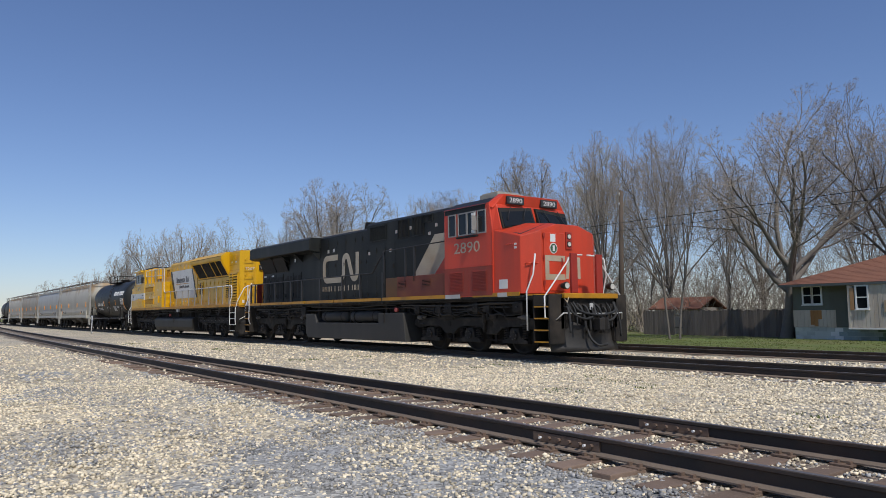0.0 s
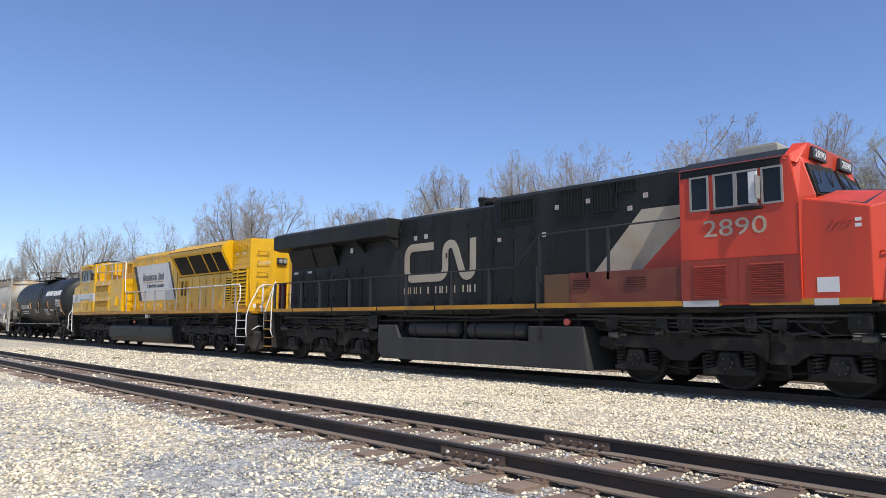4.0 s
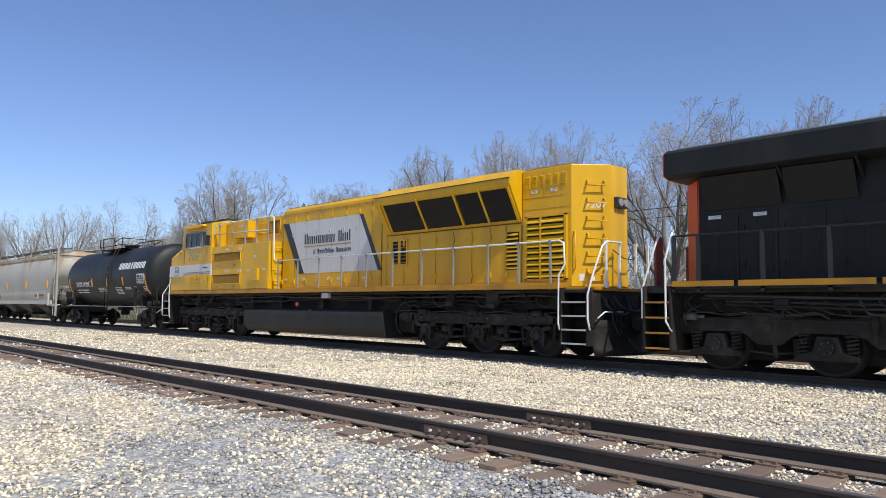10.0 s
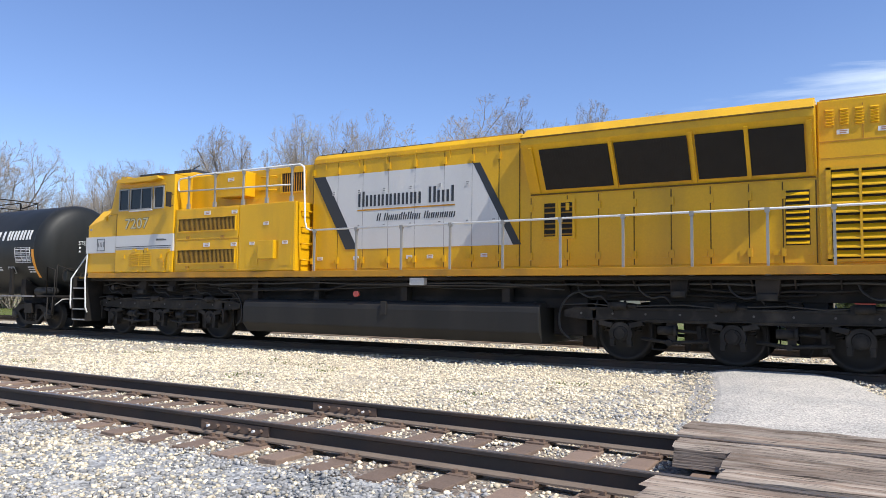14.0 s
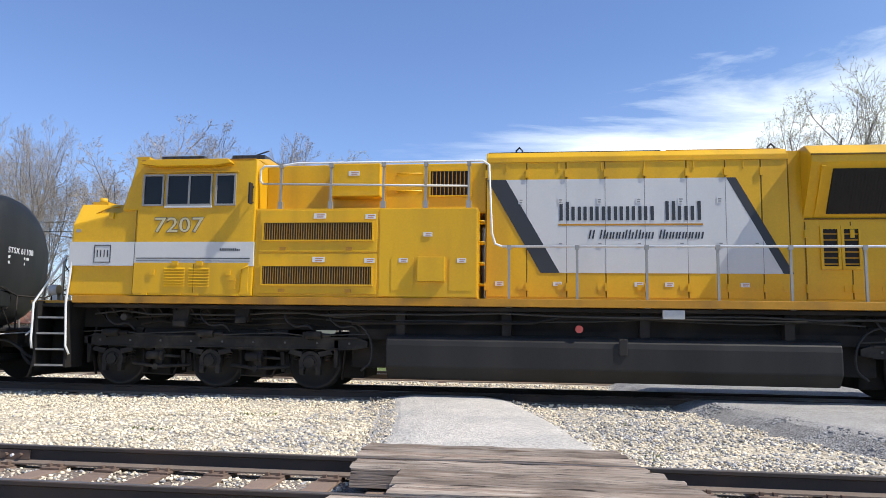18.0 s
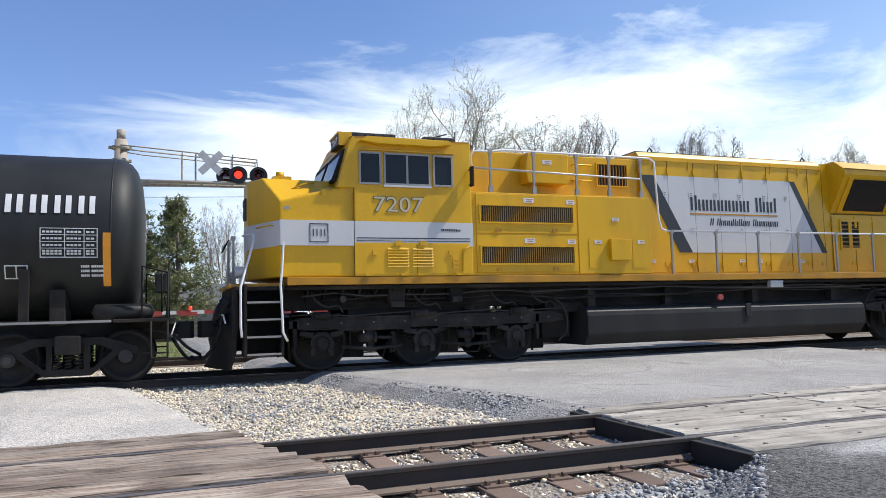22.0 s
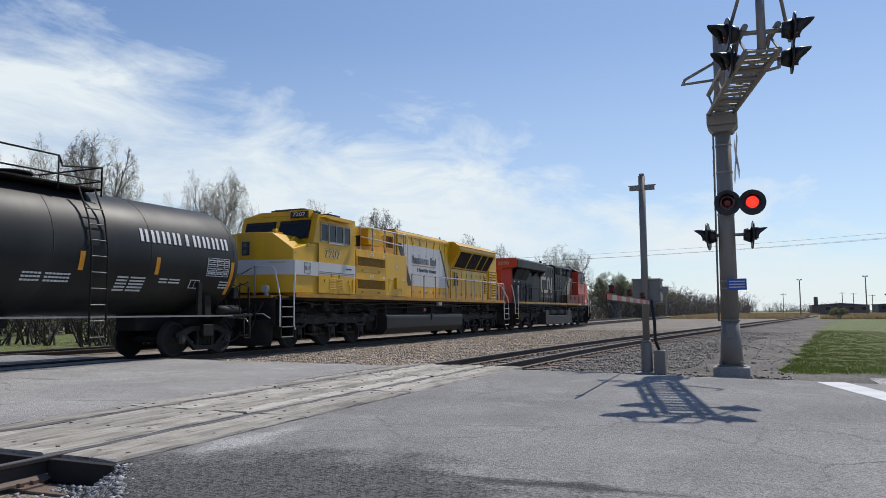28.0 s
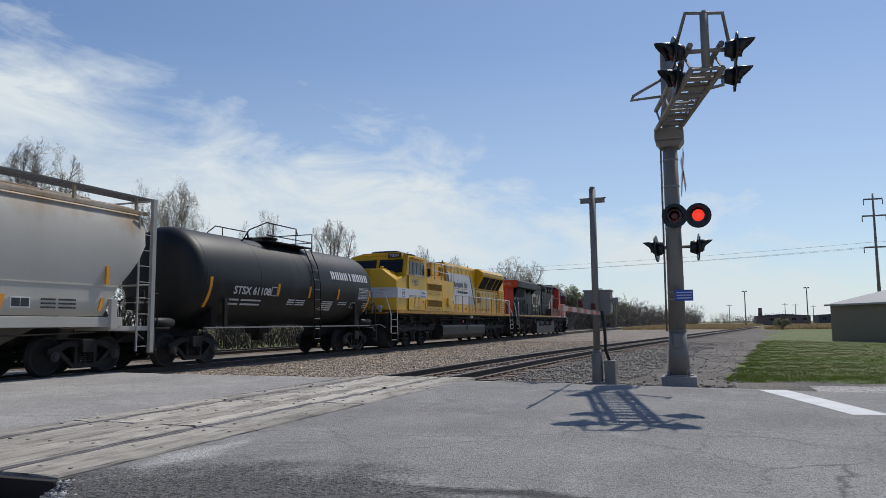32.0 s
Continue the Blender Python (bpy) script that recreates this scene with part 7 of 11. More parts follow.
    for k in range(9):
        y0 = -0.98 + k * 0.235
        drop = rng.uniform(0.5, 0.95)
        w = rng.uniform(-0.10, 0.10)
        pts = [(41.66, y0, 1.36 + rng.uniform(-0.06, 0.1)), (41.80, y0 + w * 0.3, 1.28), (41.88, y0 + w * 0.8, 1.32 - drop * 0.5), (41.90, y0 + w, 1.35 - drop)]
        vpart("mu_hose", Mesh().tube(smooth(pts), rng.choice((0.022, 0.03, 0.034)), 7), M_CABLE, v, "black hanging hose")
    for y0, y1, sag in ((-0.95, 0.1, 0.45), (-0.7, 0.9, 0.35), (0.0, 0.95, 0.5)):
        pts = [(41.70, y0, 1.45), (41.86, y0 + 0.12, 1.45 - sag * 0.7), (41.92, (y0 + y1) / 2, 1.45 - sag), (41.86, y1 - 0.12, 1.45 - sag * 0.7), (41.70, y1, 1.45)]
        vpart("mu_hose", Mesh().tube(smooth(pts), 0.032, 8), M_CABLE, v, "black looping hose")
    for y0 in (-0.85, -0.55, 0.45, 0.8):
        vpart("glad_hand", Mesh().cyl((41.66, y0, 1.30), (41.76, y0, 1.28), 0.05, 10).box(41.68, 41.74, y0 - 0.05, y0 + 0.05, 1.30, 1.40), M_WHEEL, v)
    vpart("white_marker", Mesh().box(41.765, 41.775, -0.12, 0.02, 1.24, 1.42), M_POSTGREY, v)
    vpart("cut_lever", Mesh().tube([(41.66, -1.30, 0.98), (41.80, -1.15, 1.16), (41.84, -0.2, 1.14), (41.84, 0.9, 1.14), (41.80, 1.15, 1.16), (41.66, 1.30, 0.98)], 0.018), M_POSTGREY, v)
    vpart("jumper_cable", Mesh().tube([(41.60, -1.02, 1.66), (41.80, -1.0, 1.44), (41.72, -0.86, 1.64)], 0.02), M_CREAM, v)
    # rear end steps and rails
    for s in (-1, 1):
        step_well(v, 20.28, 20.92, s, B, M_SILL)
    vpart("rear_platform", Mesh().box(20.15, 21.25, -1.38, 1.38, 1.60, 1.67), K, v, "", 0.02)
    handrail(v, [(20.92, -1.5, 0.75), (20.80, -1.52, 0.95), (20.80, -1.52, 2.2), (20.95, -1.48, 2.75)])
    handrail(v, [(20.26, -1.5, 1.0), (20.26, -1.5, 1.6), (20.45, -1.3, 2.5), (20.5, -1.2, 2.75)])
    for gy, gz in ((-0.9, 2.75), (0.5, 2.6)):
        vpart("end_gate", Mesh().box(20.2, 20.26, gy, gy + 0.3, 1.66, gz), mat("dull_red_gate", (0.16, 0.03, 0.025), 0.6, 0, 0.3, 2, 30), v, "red end gate post", 0.01)
    vpart("rear_pilot", Mesh().box(20.15, 20.3, -1.35, 1.35, 0.3, 1.6), B, v, "", 0.02)
    # side handrail in black
    KR = mat("black_handrail", (0.02, 0.02, 0.022), 0.5, 0, 0.3, 3, 30)
    xs = [20.98, 21.5, 22.75, 23.9, 25.6, 26.7, 28.4, 30.3, 31.7, 33.3]
    for x in xs:
        vpart("stanchion", Mesh().box(x - 0.035, x + 0.035, -1.52, -1.46, 1.55, 2.66), KR, v)
    for x, z0 in ((33.35, 2.46), (34.75, 2.46), (35.3, 2.46)):
        vpart("stanchion", Mesh().box(x - 0.03, x + 0.03, -1.5, -1.45, z0 - 0.2, 3.42), KR, v)
    handrail(v, [(20.96, -1.49, 2.66), (32.6, -1.49, 2.66), (33.35, -1.48, 3.40), (37.1, -1.48, 3.45)], KR)
    # fuel tank with air reservoirs in a notch
    tk = [(27.12, 1.22), (27.95, 1.22), (28.10, 0.86), (33.0, 0.86), (33.0, 1.22), (34.62, 1.22), (34.75, 0.24), (27.35, 0.24), (27.12, 0.42)]
    vpart("fuel_tank", Mesh().prism(tk, "y", -1.50, 1.50), mat("dusty_grey_fuel_tank", (0.040, 0.039, 0.038), 0.6, 0, 0.35, 1.2, 30, spec=0.25, dirt=(0.065, 0.060, 0.054), dirt_amt=0.6, streak=True), v, "dusty charcoal fuel tank", 0.03)
    for a, b in ((28.35, 30.45), (30.75, 32.85)):
        r = vpart("air_reservoir", Mesh().rings([(0, 0.02), (0.03, 0.14), (0.10, 0.21), (b - a - 0.1, 0.21), (b - a - 0.03, 0.14), (b - a, 0.02)], ((a, -1.22, 1.10), (b, -1.22, 1.10)), 18), M_RESERV, v, "grey air reservoir")
        part("strap", Mesh().cyl((a + 0.35, -1.22, 1.10), (a + 0.40, -1.22, 1.10), 0.22, 16).cyl((b - 0.40, -1.22, 1.10), (b - 0.35, -1.22, 1.10), 0.22, 16).box(a + 0.33, a + 0.42, -1.3, -1.1, 0.84, 0.95).box(b - 0.42, b - 0.33, -1.3, -1.1, 0.84, 0.95), M_FRAME, r)
    vpart("sight_gauge", Mesh().box(33.35, 33.45, -1.52, -1.49, 0.88, 1.2), M_WHEEL, v)
    vpart("fuel_filler", Mesh().cyl((34.15, -1.40, 1.32), (34.15, -1.50, 1.32), 0.08, 12), mat("red_cap", (0.5, 0.05, 0.04)), v, "red fuel cap")
    vpart("pipe_run", Mesh().tube([(21.5, -1.38, 1.42), (26.8, -1.38, 1.40), (27.1, -1.38, 1.34), (33.8, -1.38, 1.38), (40.5, -1.38, 1.45)], 0.028).tube([(22.0, -1.42, 1.30), (24.5, -1.43, 1.22), (26.9, -1.42, 1.33)], 0.022), M_FRAME, v)
    for x, w in ((26.5, 0.3), (35.2, 0.25), (36.9, 0.3), (38.3, 0.2), (40.1, 0.35)):
        eb = vpart("equipment_box", Mesh().box(x, x + w, -1.40, -1.1, 1.16, 1.5), M_FRAME, v, "", 0.02)
        part("box_lid", Mesh().box(x - 0.02, x + w + 0.02, -1.42, -1.38, 1.22, 1.46), M_TRUCK, eb, "", 0.01)
        part("box_bolt", Mesh().cyl((x + w / 2, -1.42, 1.34), (x + w / 2, -1.45, 1.34), 0.03, 8), M_RESERV, eb)
    rng = random.Random(31)
    for k in range(26):
        x = (21.3 + k * 0.42) if k < 13 else (34.9 + (k - 13) * 0.43)
        vpart("drop_hose", Mesh().tube(smooth([(x, -1.25, 1.50), (x + rng.uniform(-0.1, 0.1), -1.36, 1.36), (x + rng.uniform(0.05, 0.3), -1.38, rng.uniform(1.12, 1.26)), (x + rng.uniform(0.3, 0.5), -1.28, 1.14)]), rng.choice((0.014, 0.018, 0.024)), 6), rng.choice((M_CABLE, M_RESERV, M_TRUCK)), v)
    for x in (27.9, 30.6, 33.2, 34.3):
        vpart("tank_hanger", Mesh().box(x, x + 0.12, -1.32, -1.2, 0.86, 1.55), M_FRAME, v, "", 0.01)
    vpart("control_box", Mesh().box(26.62, 27.0, -1.46, -1.30, 1.10, 1.50), M_TRUCK, v, "small grey air manifold", 0.015)
    # pipes below the sill, light on them put into the paler colour
    for x0, x1, y0, z0 in ((21.6, 26.9, -1.40, 1.47), (22.0, 27.2, -1.34, 1.36), (22.6, 26.4, -1.30, 1.28), (34.4, 40.3, -1.40, 1.47), (34.9, 39.8, -1.34, 1.36), (35.4, 38.9, -1.30, 1.28), (27.4, 33.9, -1.36, 1.50)):
        mid = [(x0 + (x1 - x0) * k / 5, y0, z0 - (0.05 if k in (2, 3) else 0) - 0.02 * (k % 2)) for k in range(6)]
        vpart("air_line", Mesh().tube([(x0 - 0.1, y0 + 0.2, z0 + 0.05)] + mid + [(x1 + 0.1, y0 + 0.2, z0 + 0.05)], 0.024, 8), M_RESERV, v)
    for x in (22.9, 25.0, 36.4, 38.8):
        vpart("sand_valve", Mesh().box(x, x + 0.26, -1.42, -1.28, 1.20, 1.40).cyl((x + 0.13, -1.36, 1.05), (x + 0.13, -1.36, 1.20), 0.04, 8), M_TRUCK, v, "", 0.015)
        vpart("brake_hose", Mesh().tube(smooth([(x + 0.1, -1.36, 1.25), (x + 0.35, -1.40, 1.12), (x + 0.7, -1.38, 1.16), (x + 0.9, -1.30, 1.05)]), 0.02, 6), M_CABLE, v)
    loco_truck(v, (21.66, 23.70, 25.75))
    loco_truck(v, (35.75, 37.82, 39.88))
    return v


RED = build_red()


# ---- tank car ----
def on_tank(parent, x0, x1, z0, z1, material, name="painted_mark", label="", cz=2.60, r=1.498, n=4):
    """A painted patch that follows the tank's round side, between two heights."""
    m = Mesh()
    def pt(x, z, d):
        a = math.asin(max(-1, min(1, (z - cz) / r)))
        return (x, -(r + d) * math.cos(a), cz + (r + d) * math.sin(a))
    vs, fs = [], []
    for i in range(n + 1):
        z = z0 + (z1 - z0) * i / n
        vs += [pt(x0, z, 0.005), pt(x1, z, 0.005), pt(x0, z, -0.01), pt(x1, z, -0.01)]
    for i in range(n):
        a, b = i * 4, (i + 1) * 4
        fs += [(a, a + 1, b + 1, b), (a + 2, b + 2, b + 3, a + 3), (a, b, b + 2, a + 2), (a + 1, a + 3, b + 3, b + 1)]
    fs += [(0, 2, 3, 1), (n * 4, n * 4 + 1, n * 4 + 3, n * 4 + 2)]
    m.add(vs, fs)
    return vpart(name, m, material, parent, label)


def tank_words(parent, x0, x1, z0, z1, words, material):
    total = sum(words) + 0.9 * (len(words) - 1)
    u = (x1 - x0) / total
    x = x0
    for w in words:
        for k in range(w):
            on_tank(parent, x + 0.1 * u, x + 0.84 * u, z0, z1, material, "painted_bar", n=2)
            x += u
        x += 0.9 * u


def tank_text(parent, body, x0, z0, width, height, material, label, cz=2.60, r=1.498):
    """Lettering bent round the tank's side."""
    ob = lettering(body, 0, 0, 0, width, height, material, parent, label, "road_number", fat=0.018)
    for q in ob.data.vertices:
        a = math.asin(max(-1, min(1, (z0 + q.co.z - cz) / r)))
        q.co.y = -(r + 0.004 - q.co.y) * math.cos(a)
        q.co.z = cz + r * math.sin(a)
    ob.location = (x0 - CENTRE[parent.name], 0, 0)
    return ob


def build_tank(cx=-11.65, dx=0.0, marks=True, label="black tank car with white wording and amber reflectors"):
    v = vehicle("tank_car", label, "tank car", cx)
    r = 1.49
    a, b = -16.98, -5.02
    L = b - a
    head = [(0.0, 0.02), (0.015, 0.55), (0.06, 0.98), (0.14, 1.25), (0.25, 1.40), (0.40, 1.472), (0.52, r)]
    prof = head + [(0.52 + (L - 1.04) * k / 6, r) for k in range(1, 6)] + [(L - d, q) for d, q in reversed(head)]
    vpart("tank_shell", Mesh().rings(prof, ((a, 0, 2.60), (b, 0, 2.60)), 48), M_TANKBLACK, v, "smooth black tank shell")
    for x in (-16.45, -13.7, -11.3, -8.6, -5.56):
        vpart("weld_seam", Mesh().rings([(0, r), (0.004, r + 0.005), (0.026, r + 0.005), (0.03, r)], ((x, 0, 2.60), (x + 1, 0, 2.60)), 40), M_TANKBLACK, v)
    for s, x in ((1, -5.35), (-1, -17.95)):
        vpart("stub_sill", Mesh().box(min(x - s * 2.6, x + s * 0.75), max(x - s * 2.6, x + s * 0.75), -0.35, 0.35, 0.70, 1.12), M_FRAME, v, "", 0.02)
        vpart("head_shield_deck", Mesh().box(x - 0.5 + s * 0.35, x + 0.5 + s * 0.35, -1.35, 1.35, 1.04, 1.10), M_FRAME, v, "", 0.01)
        coupler(v, x + s * 0.9, s)
        for y in (-1.3, 1.3):
            vpart("end_ladder", Mesh().tube([(x + s * 0.72, y, 0.45), (x + s * 0.72, y, 1.9), (x + s * 0.3, y, 2.0), (x + s * 0.3, y, 1.1)], 0.018).tube([(x + s * 0.72, y, 0.5), (x + s * 0.3, y, 0.5)], 0.016).tube([(x + s * 0.72, y, 1.05), (x + s * 0.72, 0, 1.05)], 0.016), M_FRAME, v, "thin black grab irons")
        vpart("brake_wheel", Mesh().tube([(x + s * 0.62, -0.75 + 0.26 * math.cos(k * 0.5236), 1.72 + 0.26 * math.sin(k * 0.5236)) for k in range(13)], 0.014).tube([(x + s * 0.62, -0.75, 1.2), (x + s * 0.62, -0.75, 1.98)], 0.014), M_FRAME, v) if s > 0 else None
        vpart("saddle", Mesh().prism([(-1.28, 1.62), (-1.30, 1.02), (1.30, 1.02), (1.28, 1.62), (0.95, 1.42), (0.4, 1.16), (-0.4, 1.16), (-0.95, 1.42)], "x", x - (1.0 if s > 0 else -2.1) - 0.12, x - (1.0 if s > 0 else -2.1) + 0.12), M_FRAME, v, "", 0.015)
        vpart("air_tank", Mesh().rings([(0, 0.02), (0.06, 0.14), (0.95, 0.14), (1.0, 0.02)], ((x - 0.5, -1.12, 1.22), (x + 0.5, -1.12, 1.22)), 14), M_TANKGREY, v, "small grey air reservoir")
    for s, x in ((1, -5.35), (-1, -17.95)):
        for y in (-1.25, -0.45, 0.45, 1.25):
            vpart("end_post", Mesh().tube([(x + s * 0.74, y, 1.08), (x + s * 0.74, y, 2.05 if abs(y) > 1 else 1.8)], 0.018, 6), M_FRAME, v)
        vpart("end_rail", Mesh().tube([(x + s * 0.74, -1.25, 2.05), (x + s * 0.74, -0.45, 1.8), (x + s * 0.74, 0.45, 1.8), (x + s * 0.74, 1.25, 2.05)], 0.018, 6), M_FRAME, v, "black end hand rail")
        vpart("brake_housing", Mesh().box(*sorted((x + s * 0.5, x + s * 0.72)), -0.92, -0.62, 1.55, 1.90), M_TANKBLACK, v, "", 0.03)
        vpart("brake_chain", Mesh().tube(smooth([(x + s * 0.66, -0.75, 1.5), (x + s * 0.70, -0.6, 1.2), (x + s * 0.6, -0.3, 0.9)]), 0.012, 5), M_FRAME, v)
        vpart("train_line", Mesh().tube(smooth([(x + s * 0.2, -0.6, 0.9), (x + s * 0.75, -0.55, 0.82), (x + s * 1.05, -0.42, 0.55), (x + s * 1.3, -0.2, 0.38)]), 0.03, 7), M_CABLE, v)
        vpart("cut_lever", Mesh().tube([(x + s * 0.78, -1.30, 0.80), (x + s * 0.84, -1.1, 0.98), (x + s * 0.86, -0.2, 1.02)], 0.014, 6), M_POSTGREY, v)
        vpart("sill_step", Mesh().tube([(x + s * 0.45, -1.34, 1.05), (x + s * 0.45, -1.36, 0.42), (x + s * 0.72, -1.36, 0.42), (x + s * 0.72, -1.34, 1.05)], 0.02, 6), M_FRAME, v)
    vpart("walkway_edge", Mesh().box(a + 0.5, b - 0.5, -1.46, -1.40, 1.05, 1.09).box(a + 0.5, b - 0.5, 1.40, 1.46, 1.05, 1.085), M_CAGE2, v, "dull grey edge rail")
    for bx in (-15.55, -6.9):
        vpart("side_brace", Mesh().box(bx, bx + 0.15, -1.44, -1.36, 1.05, 1.95), M_FRAME, v, "", 0.01)
    vpart("bottom_outlet", Mesh().cyl((-11.7, 0, 1.12), (-11.7, 0, 0.62), 0.22, 14).box(-12.0, -11.4, -0.3, 0.3, 0.85, 1.12), M_FRAME, v)
    # dome platform with rails and ladder
    vpart("dome_platform", Mesh().box(-12.6, -9.75, -1.05, -0.45, 4.00, 4.04).box(-12.6, -9.75, 0.45, 1.05, 4.00, 4.04).box(-9.95, -9.75, -1.05, 1.05, 4.00, 4.04), M_FRAME, v, "black grated platform", 0.005)
    vpart("manway", Mesh().cyl((-11.2, 0, 4.02), (-11.2, 0, 4.24), 0.34, 18).cyl((-11.2, 0, 4.24), (-11.2, 0, 4.29), 0.40, 18).box(-12.4, -11.8, -0.2, 0.2, 4.02, 4.20), M_FRAME, v, "manway and valves")
    rail = Mesh()
    for y in (-1.05, 1.05):
        rail.tube([(-13.6, y * 0.55, 3.85), (-13.5, y * 0.8, 4.3), (-12.8, y, 4.62), (-10.9, y, 4.62), (-10.8, y, 4.4), (-9.75, y, 4.55)], 0.022)
        rail.tube([(-12.4, y, 3.86), (-12.4, y, 4.62)], 0.02).tube([(-10.9, y, 3.86), (-10.9, y, 4.62)], 0.02).tube([(-9.75, y, 3.86), (-9.75, y, 4.55)], 0.022).tube([(-12.8, y, 4.2), (-9.75, y, 4.22)], 0.018)
    rail.tube([(-9.75, -1.05, 4.55), (-9.75, 1.05, 4.55)], 0.02).tube([(-9.75, -1.05, 4.22), (-9.75, 1.05, 4.22)], 0.018)
    vpart("platform_rail", rail, M_FRAME, v, "black pipe safety rail")
    lad = Mesh()
    for x in (-10.40, -9.96):
        lad.tube([(x, -1.56, 0.55), (x, -1.56, 2.6), (x, -1.42, 3.3), (x, -1.08, 4.0)], 0.022)
    vpart("side_ladder", lad, M_FRAME, v, "black ladder")
    for k in range(9):
        z = 0.62 + 0.36 * k
        y = -1.56 if z < 2.6 else -1.56 + (z - 2.6) * 0.22
        vpart("ladder_rung", Mesh().cyl((-10.40, y, z), (-9.96, y, z), 0.015, 6), M_CAP, v)
    if marks:
        for k in range(9):
            x = -8.95 + 3.23 * k / 9
            for d, w in ((0.04, 0.085), (0.205, 0.085)) if k != 4 else ((0.12, 0.10),):
                on_tank(v, x + d, x + d + w, 2.88, 3.19, M_LETTER, "painted_bar", "white upright bar of the wording", n=3)
        tank_text(v, "STSX 61108", -15.1, 2.10, 2.0, 0.25, M_LETTER, "white stencilled car number")
        he = lettering("STSX 61108", 0, 0, 0, 0.80, 0.13, M_LETTER, v, "white car number on the tank head", "road_number")
        he.matrix_basis = pose(-5.022 - cx, -0.30, 2.76, 0, 0, 90)
        for z, n in ((2.64, 6), (2.52, 5)):
            for k in range(n):
                vpart("painted_bar", Mesh().box(-5.036, -5.026, -0.28 + k * 0.115, -0.20 + k * 0.115, z, z + 0.06), M_LETTER, v)
        for z, n in ((1.90, 9), (1.77, 8)):
            tank_words(v, -15.2, -13.5, z, z + 0.05, (4, n), M_LETTER)
        on_tank(v, -13.06, -12.72, 2.10, 2.40, M_LETTER, "outlined_box")
        on_tank(v, -13.04, -12.74, 2.12, 2.38, M_TANKBLACK, "box_face", r=1.502)
        for x0, w, rows in ((-11.9, 1.15, 3), (-9.5, 0.85, 5), (-8.2, 0.7, 2), (-6.0, 0.35, 3)):
            for k in range(rows):
                tank_words(v, x0, x0 + w, 1.98 - k * 0.075, 2.015 - k * 0.075, (5, 7), M_LETTER)
        for x in (-16.3, -12.69, -10.62, -8.42, -5.66):
            on_tank(v, x, x + 0.12, *((1.67, 2.56) if x < -16 or x > -6 else (2.10, 2.52)), M_REFL, "reflector_strip", "amber reflector strip")
        tb = on_tank(v, -6.60, -5.74, 2.14, 2.155, M_LETTER, "table_rule", "thin white rule of the data table", n=1)
        for z in (2.29, 2.40, 2.51, 2.62):
            on_tank(v, -6.60, -5.74, z, z + 0.010, M_LETTER, "table_rule", n=1)
        for x in (-6.60, -6.24, -5.95, -5.752):
            on_tank(v, x, x + 0.012, 2.14, 2.63, M_LETTER, "table_rule", n=3)
        for z in (2.19, 2.235, 2.33, 2.44, 2.55):
            for x0, x1, n in ((-6.57, -6.27, 5), (-6.21, -5.98, 4), (-5.92, -5.78, 2)):
                tank_words(v, x0, x1, z, z + 0.032, (n,), M_LETTER)
        on_tank(v, -7.12, -6.78, 1.80, 2.02, M_LETTER, "outlined_box")
        on_tank(v, -7.10, -6.96, 1.82, 2.00, M_TANKBLACK, "box_face", r=1.502)
        on_tank(v, -6.94, -6.80, 1.82, 2.00, M_TANKBLACK, "box_face", r=1.502)
    car_truck(v, -6.20)
    car_truck(v, -16.45)
    return v


TANK = build_tank()


